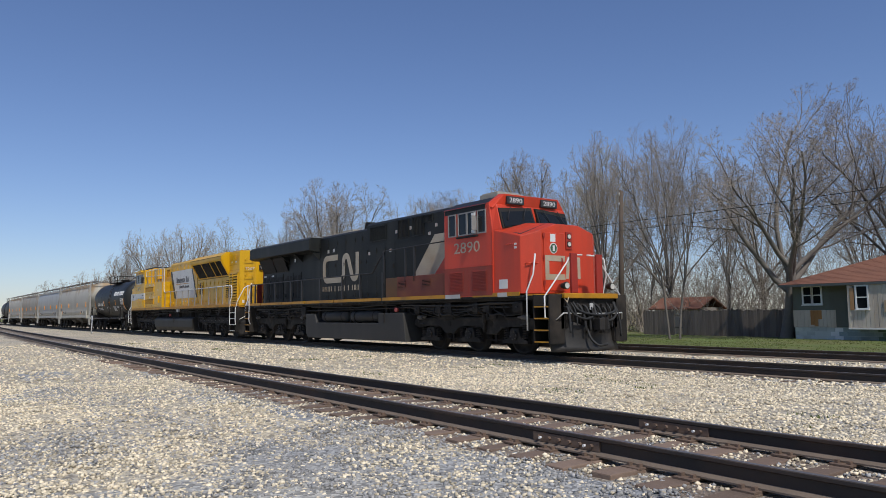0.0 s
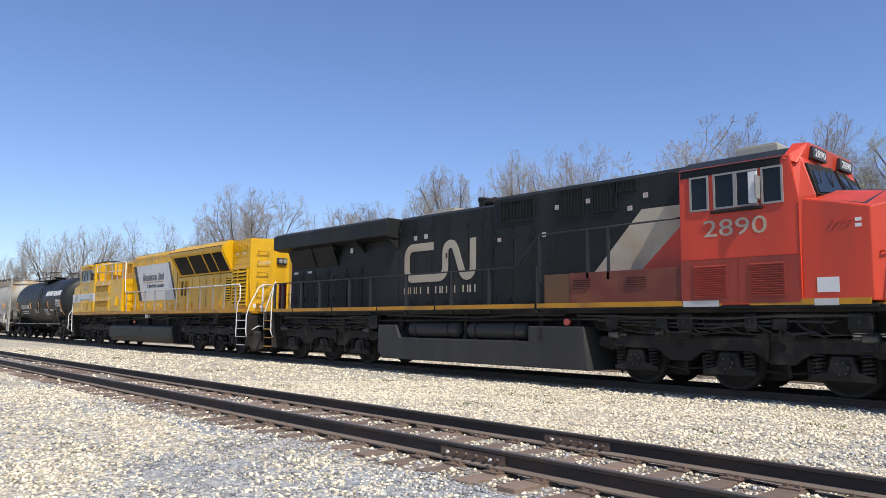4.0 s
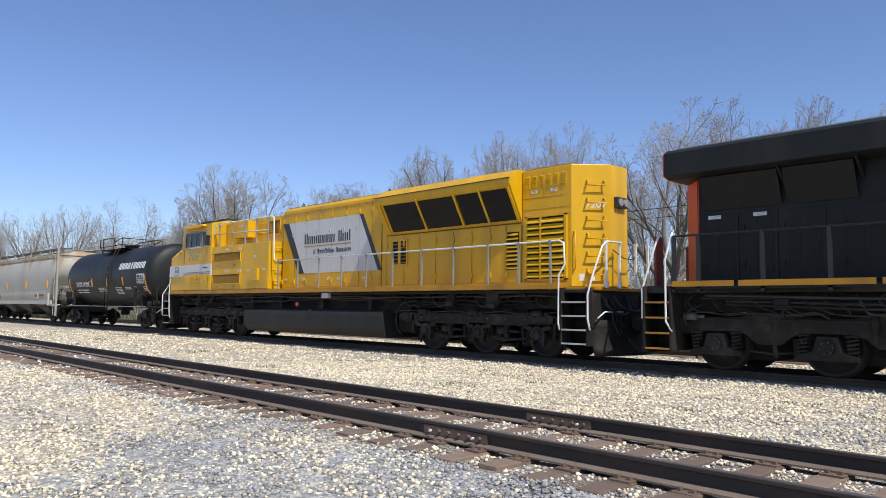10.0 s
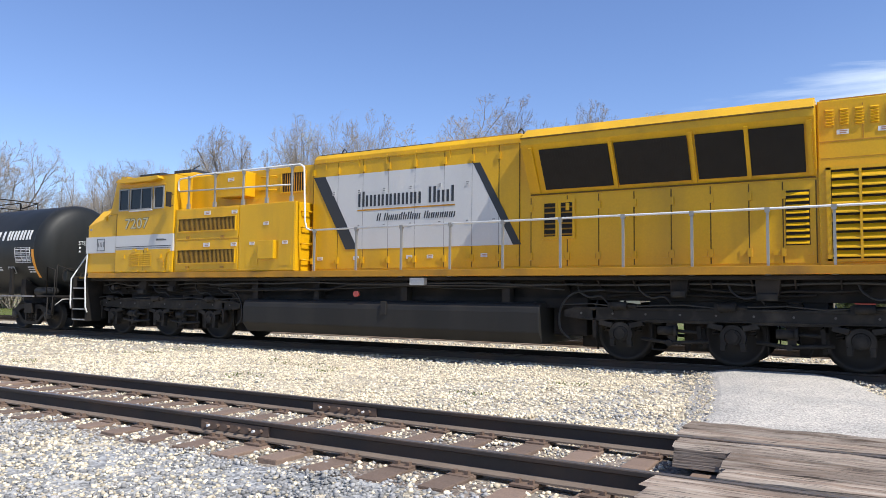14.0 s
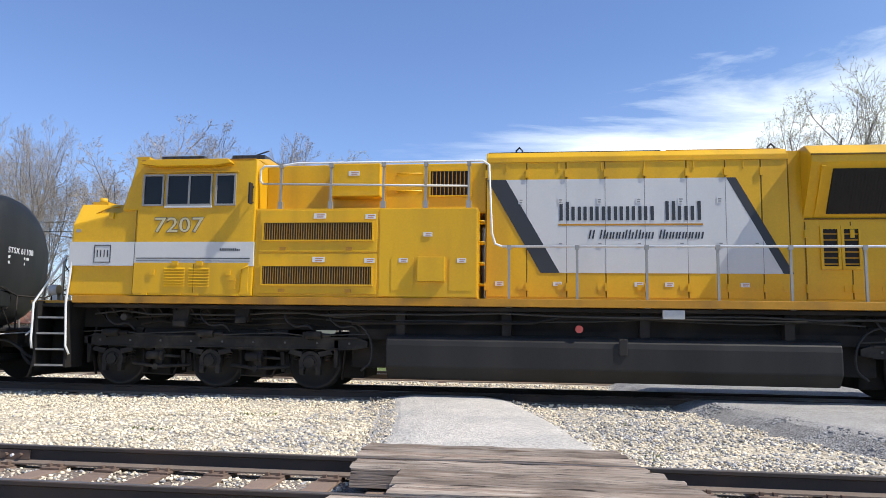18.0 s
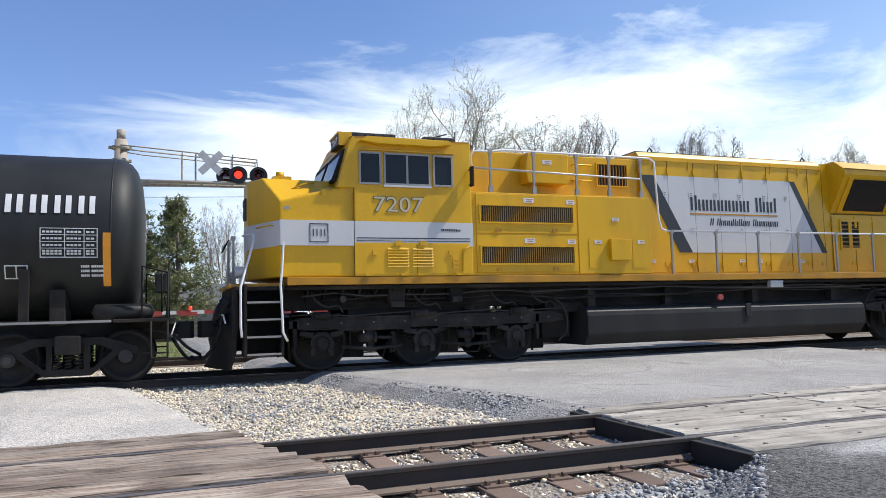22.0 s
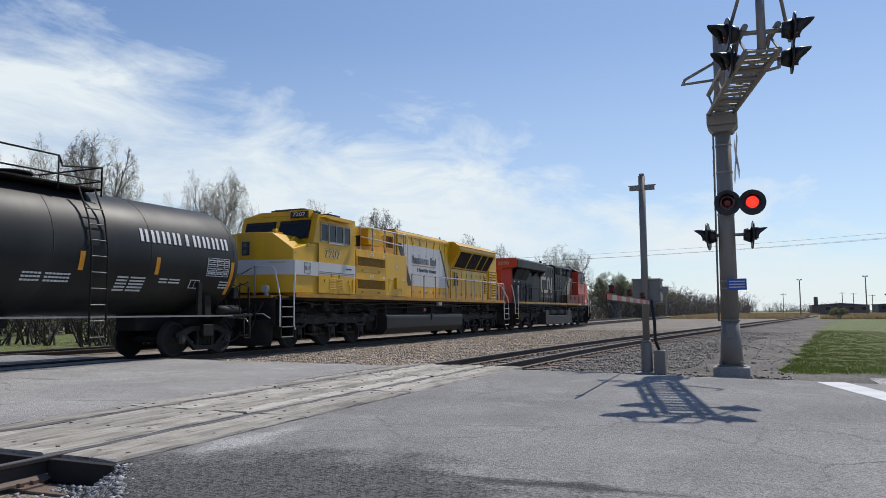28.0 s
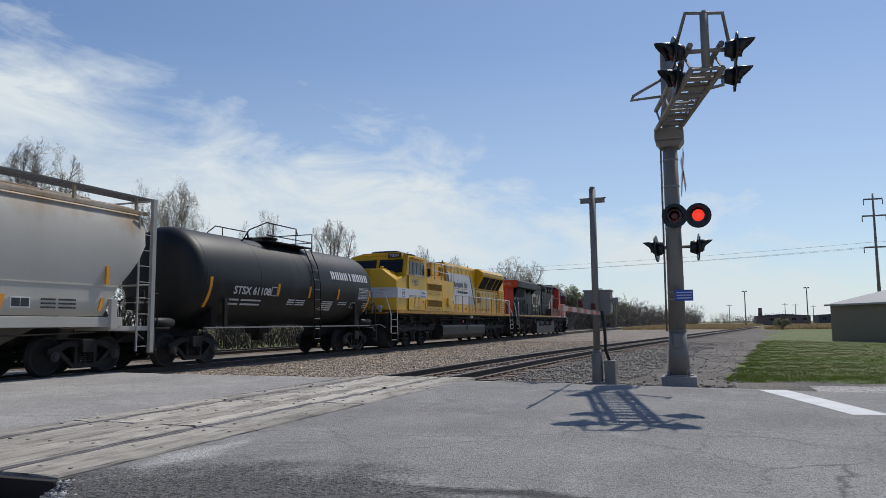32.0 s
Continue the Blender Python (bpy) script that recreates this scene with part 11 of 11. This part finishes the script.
# ---- brush and far woods ----
def brush(name, label, seed, spots, material, leafy=None, fat=1.0):
    """A belt of thin shrubs and saplings: spots are (x0, x1, y0, y1, low, high, count)."""
    rng = random.Random(seed)
    tw = Twigs()
    tips = []
    for x0, x1, y0, y1, lo, hi, count in spots:
        for _ in range(count):
            c = Vector((rng.uniform(x0, x1), rng.uniform(y0, y1), -0.4))
            h = rng.uniform(lo, hi)
            for s in range(5):
                d = Vector((rng.gauss(0, 0.42), rng.gauss(0, 0.42), 1)).normalized()
                p = [c + Vector((rng.gauss(0, 0.25), rng.gauss(0, 0.25), 0))]
                for i in range(4):
                    d = (d + rand_dir(rng) * 0.2).normalized()
                    p.append(p[-1] + d * h * 0.26 * rng.uniform(0.8, 1.15))
                tw.limb(p, [fat * r for r in (0.03, 0.025, 0.018, 0.012, 0.006)], 3)
                for i in range(12):
                    k = rng.randint(1, 4)
                    q = p[k]
                    e = (rand_dir(rng) + Vector((0, 0, 0.7))).normalized()
                    m = q + e * h * rng.uniform(0.05, 0.11)
                    g = m + (e + rand_dir(rng) * 0.7).normalized() * h * 0.07
                    tw.limb([q, m, g], [fat * r for r in (0.013, 0.009, 0.005)], 3)
                    tips += [(g, e), (m, e)]
    ob = part(name, tw.data(name, material), None)
    tagged(ob, label, "brush", "", "stuff")
    if leafy:
        me = leaf_clumps(rng, tips, *leafy[1:])
        me.materials.append(leafy[0])
        tagged(part("leafing_brush", me, None), "pale green opening leaves of the trackside brush" if leafy[0] is not M_HAZE else "brown swelling buds of the leafless woods", "foliage", "", "stuff")


brush("brush", "grey-brown leafless brush and saplings behind the far track", 3,
      [(-70, -22, 44, 62, 4, 8.5, 150), (-24, -2, 48, 70, 3, 7, 45), (-45, -27, 41, 45, 2.5, 6, 40), (-34, -24, 46, 52, 5, 9, 25)], M_TWIG)
brush("woods", "dense grey-brown leafless woods along the line to the west", 6,
      [(-150, -66, 27, 44, 4.0, 8.6, 520), (-66, -40, 40, 52, 4, 9, 210)], M_TWIG, (M_HAZE, 0.085, 2), 1.5)
brush("far_brush", "grey-green brush along the line to the east", 4,
      [(95, 160, 26, 44, 3, 6, 70), (150, 300, 24, 60, 4, 8, 90), (12, 90, 44, 60, 2, 5, 60)], M_TWIG, (MATS["young_green_leaf"], 0.12, 2))
brush("thicket", "dark tangled leafless thicket beyond the far track", 15,
      [(22, 120, 26, 34, 1.2, 3.2, 260), (9, 62, 47, 60, 3.5, 6.8, 150)], mat("dark_thicket_twig", (0.065, 0.056, 0.044), 0.9, 0, 0.4, 1.5, 12), None, 2.0)
brush("far_woods", "dark leafless scrub and low woods closing the line to the east", 14,
      [(120, 200, 20.5, 30, 3.5, 7.5, 90), (185, 300, 19, 34, 4, 8, 150), (290, 420, 4, 26, 4, 8.5, 130), (500, 560, -60, 20, 3, 7, 90)], M_BARK, None, 3.2)


# ---- grass ----
def grass(label, seed, count, place, low, high, material):
    """Tufts of narrow blades as one mesh."""
    rng = random.Random(seed)
    v, f = [], []
    done = 0
    while done < count:
        q = place(rng)
        if q is None:
            continue
        x, y, z = q
        done += 1
        for _ in range(4):
            a = rng.uniform(0, 6.28)
            h = rng.uniform(low, high)
            w = 0.008 + 0.1 * h
            bx, by = x + rng.gauss(0, 0.05), y + rng.gauss(0, 0.05)
            lx, ly = math.cos(a) * h * 0.5, math.sin(a) * h * 0.5
            o = len(v)
            v += [(bx - math.sin(a) * w, by + math.cos(a) * w, z), (bx + math.sin(a) * w, by - math.cos(a) * w, z), (bx + lx, by + ly, z + h)]
            f.append((o, o + 1, o + 2))
    me = bpy.data.meshes.new("grass")
    me.from_pydata(v, [], f)
    me.materials.append(material)
    tagged(new("grass", me), label, "grass", "", "stuff")


def lawn_edge(x):
    return LAWN_Y(x) + 0.55 * noise.noise(Vector((x * 0.7, 3, 2))) + 0.15 * noise.noise(Vector((x * 3, 5, 2)))


def on_lawn(rng):
    x = 17.0 + 40 * rng.random() ** 1.7
    y = lawn_edge(x) - 16 * rng.random() ** 1.4 * (x / 20)
    if on_road(x, y, 0.15) or (x > 48 and y < -7.0 + 0.5 * (x - 54.8)):
        return None
    if x < 19.6 and rng.random() > (x - 18.4) / 1.2:
        return None
    return x, y, bed_z(x, y) + (bump_z(x, y) if -10 < y and x < 75 else 0) - 0.006


def on_verge(rng):
    x = rng.uniform(-75, 1.5) if rng.random() < 0.8 else rng.uniform(16, 70)
    y = 23.4 + 15 * rng.random() ** 1.3
    if on_road(x, y, 0.3) or noise.noise(Vector((x * 0.3, y * 0.5, 9))) < -0.28:
        return None
    return x, y, -0.31 - 0.02 * min(max(y - 24, 0), 20) / 20


def on_weeds(rng):
    x, y = rng.uniform(-40, 24), rng.uniform(8.6, 13.2)
    if noise.noise(Vector((x * 0.5, y * 0.9, 3))) < 0.34 or on_road(x, y, 0.3) or -3.5 < x < 1.5:
        return None
    return x, y, bed_z(x, y) + bump_z(x, y)


def on_field(rng):
    x = 128 + 150 * rng.random() ** 1.5
    y = rng.uniform(-45, 14)
    if abs(y - near_y(x)) < 2.5 or (x < 75 and y < -5):
        return None
    return x, y, -0.32


M_STRAW = mat("dry_straw_blade", (0.36, 0.27, 0.14), 0.9, 0, 0.3, 0.3, 8, island=0.6, thin=0.4)
grass("short spring-green mown grass beside the road", 7, 60000, on_lawn, 0.015, 0.042, M_GRASS)
grass("rough spring grass on the verge beyond the tracks", 8, 30000, on_verge, 0.02, 0.07, mat("rough_verge_blade", (0.175, 0.21, 0.055), 0.8, 0, 0.2, 0.2, 8, island=0.4, thin=0.4))
grass("sparse young weeds in the gravel between the tracks", 9, 450, on_weeds, 0.02, 0.06, M_GRASS)
grass("tall dry straw-coloured grass in the far field", 10, 22000, on_field, 0.25, 0.7, M_STRAW)


# ---- house ----
def window(parent, x0, x1, y, z0, z1, sash=True):
    w = part("window", Mesh().box(x0 - 0.07, x1 + 0.07, y - 0.035, y + 0.05, z0 - 0.07, z0).box(x0 - 0.07, x1 + 0.07, y - 0.035, y + 0.05, z1, z1 + 0.07)
             .box(x0 - 0.07, x0, y - 0.035, y + 0.05, z0, z1).box(x1, x1 + 0.07, y - 0.035, y + 0.05, z0, z1), M_TRIM, parent)
    zm = (z0 + z1) / 2
    part("pane", Mesh().box(x0, x1, y + 0.01, y + 0.02, zm, z1), M_GLASS, w)
    part("pane", Mesh().box(x0, x1, y + 0.02, y + 0.03, z0, zm), M_GLASS, w)
    part("sash_bar", Mesh().box(x0, x1, y - 0.015, y + 0.03, zm - 0.025, zm + 0.025), M_TRIM, w)
    part("sill", Mesh().box(x0 - 0.1, x1 + 0.1, y - 0.08, y + 0.02, z0 - 0.11, z0 - 0.072), M_TRIM, w)
    return w


def boards(parent, x0, x1, y, z0, z1, seed, step=0.19, material=None, gaps=()):
    rng = random.Random(seed)
    x = x0
    while x < x1 - 0.03:
        e = min(x + step, x1)
        spans = [(z0, z1)]
        for gx0, gx1, gz0, gz1 in gaps:
            if e > gx0 and x < gx1:
                spans = [(z0, gz0), (gz1, z1)]
        for a, b in spans:
            if b - a > 0.05:
                part("siding_board", Mesh().box(x + 0.006, e - 0.004, y - 0.022 - rng.uniform(0, 0.008), y, a + rng.uniform(-0.01, 0.01), b), material or M_SIDING, parent)
        x = e


def build_house():
    h = thing("house", "low house with weathered grey siding and a red-brown shingle roof", "house")
    core = part("wall", Mesh().box(-19.9, -11.75, 37.1, 43.6, 0.3, 2.46).box(-16.8, -14.1, 36.4, 37.1, 0.3, 2.46), mat("faded_grey_shingle", (0.125, 0.138, 0.122), 0.9, 0, 0.3, 1.5, 30, streak=True, dirt=(0.10, 0.09, 0.07), dirt_amt=0.5), h, "faded grey-green shingled wall")
    fnd = part("foundation", Mesh().box(-19.86, -11.79, 37.14, 43.5, -0.45, 0.3), M_BLOCK, h, "pale concrete block foundation")
    part("drip_strip", Mesh().box(-16.84, -14.06, 36.34, 36.42, 0.235, 0.298), M_TRIM, h, "white strip under the overhanging bay")
    # block colours along the wall: pale, white, blue-grey, dark green below the bay
    shades = [M_BLOCK, M_TRIM, mat("blue_grey_block", (0.29, 0.36, 0.37), 0.9, 0, 0.3, 1.5, 25, objrand=0.3), mat("dark_green_block", (0.14, 0.19, 0.15), 0.9, 0, 0.35, 1.5, 25, objrand=0.3)]
    for x0, x1, y in ((-19.86, -11.79, 37.14),):
        for row in range(3):
            x = x0 - (0.2 if row % 2 else 0)
            while x < x1:
                a, b = max(x, x0), min(x + 0.4, x1)
                if b - a > 0.05:
                    part("block", Mesh().box(a + 0.005, b - 0.005, y - 0.018, y, -0.33 + row * 0.21, -0.13 + row * 0.21), shades[0 if x < -18.2 or x > -13.6 else 1 if x < -17.7 else 2 if x < -16.0 or x > -14.4 else 3], fnd)
                x += 0.4
    # boards: the wing full height, the other walls along the lower half
    boards(core, -16.8, -14.1, 36.4, 0.3, 2.42, 1, 0.19, None, [(-16.42, -15.9, 1.2, 2.3)])
    boards(core, -19.9, -17.75, 37.1, 0.3, 1.16, 2)
    rust = mat("rust_stained_board", (0.36, 0.17, 0.06), 0.85, 0, 0.4, 2.5, 30, streak=True, dirt=(0.45, 0.36, 0.25), dirt_amt=0.6)
    for x0, x1, y, z0, z1 in ((-19.0, -18.82, 37.055, 0.42, 1.15), (-18.81, -18.63, 37.055, 0.36, 1.15), (-18.62, -18.44, 37.055, 0.7, 1.15), (-16.71, -16.53, 36.345, 1.15, 2.2)):
        part("stained_board", Mesh().box(x0, x1, y, y + 0.03, z0, z1), rust, h, "rust-stained siding board")
    boards(core, -14.08, -11.75, 37.1, 0.3, 1.12, 3)
    part("corner_board", Mesh().box(-16.83, -16.72, 36.36, 36.4, 0.3, 2.44), M_SIDING, h)
    part("plywood_patch", Mesh().box(-15.2, -14.32, 36.33, 36.375, 1.05, 1.58), mat("bare_plywood", (0.42, 0.31, 0.2), 0.8, 0, 0.3, 1.5, 20), h, "bare plywood patch")
    window(h, -19.32, -18.93, 37.07, 1.50, 2.32)
    window(h, -18.83, -18.44, 37.07, 1.50, 2.32)
    window(h, -16.40, -15.93, 36.37, 1.24, 2.26)
    window(h, -13.18, -12.50, 37.07, 1.24, 2.28)
    # hip roof with its shingle courses
    ex0, ex1, ey0, ey1, ez = -20.25, -11.4, 36.31, 44.0, 2.46
    rx0, rx1, ry, rz = -16.4, -14.2, 40.9, 4.08
    roof = part("roof", Mesh().add([(ex0, ey0, ez), (ex1, ey0, ez), (ex1, ey1, ez), (ex0, ey1, ez), (rx0, ry, rz), (rx1, ry, rz)],
                                   [(0, 1, 5, 4), (1, 2, 5), (2, 3, 4, 5), (3, 0, 4), (3, 2, 1, 0)]), M_ROOF, h, "red-brown shingle roof")
    rows = 22
    rng = random.Random(4)
    for i in range(rows):
        f0, f1 = i / rows, (i + 1.25) / rows
        def at(c0, c1, f):
            return Vector(c0).lerp(Vector(c1), min(f, 1.0))
        m = Mesh()
        for (a, b), (c, d) in ((((ex0, ey0, ez), (ex1, ey0, ez)), ((rx0, ry, rz), (rx1, ry, rz))), (((ex0, ey1, ez), (ex0, ey0, ez)), ((rx0, ry, rz), (rx0, ry, rz)))):
            p, q, r, s = at(a, c, f0), at(b, d, f0), at(b, d, f1), at(a, c, f1)
            up = Vector((0, 0, 0.016))
            lo = Vector((0, 0, 0.006))
            m.add([p + up, q + up, r + lo, s + lo, p, q], [(0, 1, 2, 3), (4, 5, 1, 0)])
        part("shingle_course", m, M_ROOF, roof)
    part("fascia", Mesh().box(ex0, ex1, ey0 - 0.02, ey0 + 0.01, ez - 0.12, ez - 0.005), M_DKSIDE, h)
    part("roof_vent", Mesh().cyl((-14.6, 38.1, 2.95), (-14.6, 38.1, 3.32), 0.09, 10).cyl((-14.6, 38.1, 3.32), (-14.6, 38.1, 3.37), 0.15, 10), M_TRIM, roof, "white roof vent")


build_house()

fence = thing("board_fence", "old weathered grey board fence under the trees", "fence")
rng = random.Random(14)
x = -31.0
while x < -20.1:
    if not -28.7 < x < -28.1:
        part("board", Mesh().box(x, x + 0.17, 39.0, 39.025, -0.42, 1.22 + rng.uniform(-0.06, 0.05)), M_FENCE, fence)
    x += 0.185
for z in (0.1, 0.85):
    part("fence_rail", Mesh().box(-31, -20.2, 39.03, 39.07, z, z + 0.09), M_FENCE, fence)
for i in range(6):
    part("post", Mesh().box(-31 + i * 2.1, -30.9 + i * 2.1, 39.07, 39.17, -0.5, 1.3), M_FENCE, fence)

shed = thing("garden_shed", "small shed with a brown shingle roof behind the fence", "shed")
part("wall", Mesh().box(-31.6, -28.2, 41, 43.4, -0.4, 1.4), M_SIDING, shed)
part("roof", Mesh().prism([(40.7, 1.35), (42.2, 2.1), (43.7, 1.35), (43.7, 1.28), (42.2, 2.02), (40.7, 1.28)], "x", -31.9, -27.9), M_ROOF, shed)


# ---- tan metal building ----
def build_tan_building():
    v = thing("metal_building", "low tan metal building with a grey metal roof", "building", at=pose(57.4, -8.15, 0, 0, 0, 206.57))
    part("wall", Mesh().box(0, 16, 0, 9, -0.45, 2.2), M_SHED, v)
    for i in range(54):
        part("siding_rib", Mesh().box(0.1 + i * 0.295, 0.14 + i * 0.295, -0.010, 0, -0.4, 2.15), M_SHED, v)
    e = 0.25
    a = [(-e, -e, 2.17), (16 + e, -e, 2.17), (16 + e, 9 + e, 2.17), (-e, 9 + e, 2.17)]
    r = part("roof", Mesh().add(a + [(4.0, 4.5, 3.75), (12, 4.5, 3.75)], [(0, 1, 5, 4), (1, 2, 5), (2, 3, 4, 5), (3, 0, 4), (3, 2, 1, 0)]), M_SHEDROOF, v)
    for i in range(18):
        x = 4.2 + i * 0.45
        part("seam", Mesh().add([(x, -e, 2.19), (x + 0.03, -e, 2.19), (x + 0.03, 4.5, 3.77), (x, 4.5, 3.77), (x, -e, 2.17), (x + 0.03, -e, 2.17)], [(0, 1, 2, 3), (4, 5, 1, 0)]), M_SHEDROOF, r)
    part("eave_trim", Mesh().box(-e, 16 + e, -e - 0.03, -e, 2.08, 2.2), M_SHEDROOF, v)


build_tan_building()


# ---- far works and the grey shop beyond the crossing ----
def far_building(x, y, wx, wy, h, label, roof_rise=0.0, wallmat=None, roofmat=None):
    v = thing("building", label, "building", "far buildings")
    part("wall", Mesh().box(x, x + wx, y, y + wy, -0.5, h), wallmat or M_DKSIDE, v)
    part("roof", Mesh().prism([(y - 0.2, h), (y + wy / 2, h + roof_rise + 0.15), (y + wy + 0.2, h), (y + wy + 0.2, h - 0.12), (y - 0.2, h - 0.12)], "x", x - 0.2, x + wx + 0.2), roofmat or M_DKSIDE, v)
    for i in range(int(wy / 3)):
        part("window", Mesh().box(x - 0.03, x + 0.02, y + 0.8 + i * 3, y + 2.0 + i * 3, h * 0.45, h * 0.75), M_GLASS, v)
    return v


M_BRICKD = mat("dark_red_brick", (0.20, 0.15, 0.13), 0.9, 0, 0.3, 0.8, 20)
w = far_building(236, -28.5, 12, 14.5, 2.5, "distant dark brick works building", 0.4, M_BRICKD)
part("chimney", Mesh().cyl((238, -15.2, 2.3), (238, -15.2, 4.9), 0.6, 12, 0.55), M_BRICKD, w)
far_building(262, -49, 14, 15, 2.8, "distant low grey works building", 0.3)
shop = thing("grey_shop", "low grey metal shop with a pale sloping roof beyond the crossing", "building")
part("wall", Mesh().box(-8, 6.6, 46, 54, -0.5, 1.8), M_SHEDROOF, shop)
part("roof", Mesh().prism([(45.6, 1.72), (50, 3.1), (54.4, 1.72), (54.4, 1.6), (45.6, 1.6)], "x", -8.3, 6.9), M_DKSIDE, shop)


def parked_car(x, y, turn, paint, label):
    v = thing("car", label, "car", "parked cars", pose(x, y, -0.27, 0, 0, turn))
    side = [(-2.2, 0.35), (-2.15, 0.75), (-1.5, 0.92), (-0.95, 1.42), (0.75, 1.44), (1.35, 0.98), (2.1, 0.86), (2.2, 0.4)]
    part("body", Mesh().prism(side, "y", -0.85, 0.85), paint, v, "", 0.05)
    for s in (-1, 1):
        part("window", Mesh().prism([(-1.25, 0.98), (-0.88, 1.34), (0.68, 1.36), (1.1, 1.0)], "y", s * 0.86 - 0.012, s * 0.86 + 0.012), M_GLASS, v)
        part("tail_light", Mesh().box(-2.24, -2.16, s * 0.68 - 0.14, s * 0.68 + 0.14, 0.62, 0.76), M_REDLENS, v)
        for wx in (-1.35, 1.38):
            wh = part("wheel", Mesh().cyl((wx, s * 0.7, 0.32), (wx, s * 0.89, 0.32), 0.32, 16), M_LAMPBLACK, v)
            part("rim", Mesh().cyl((wx, s * 0.89, 0.32), (wx, s * 0.9, 0.32), 0.2, 12), M_GALV, wh)
    part("rear_window", Mesh().add([(-1.46, -0.7, 0.98), (-1.46, 0.7, 0.98), (-1.02, 0.62, 1.40), (-1.02, -0.62, 1.40)], [(0, 1, 2, 3)]).add([(-1.48, -0.7, 0.99), (-1.48, 0.7, 0.99), (-1.04, 0.62, 1.41), (-1.04, -0.62, 1.41)], [(0, 1, 2, 3)]), M_GLASS, v)
    return v


parked_car(5.4, 33.5, 84, mat("white_car_paint", (0.7, 0.7, 0.69), 0.3, 0, 0.1, 1, 20, coat=0.4), "white car waiting beyond the crossing")
parked_car(6.0, 40.5, 86, mat("red_car_paint", (0.45, 0.03, 0.02), 0.3, 0, 0.1, 1, 20, coat=0.4), "red car waiting beyond the crossing")
parked_car(-2.6, 44.2, 10, mat("blue_car_paint", (0.06, 0.12, 0.28), 0.3, 0, 0.1, 1, 20, coat=0.4), "blue car parked by the grey shop")

motions()
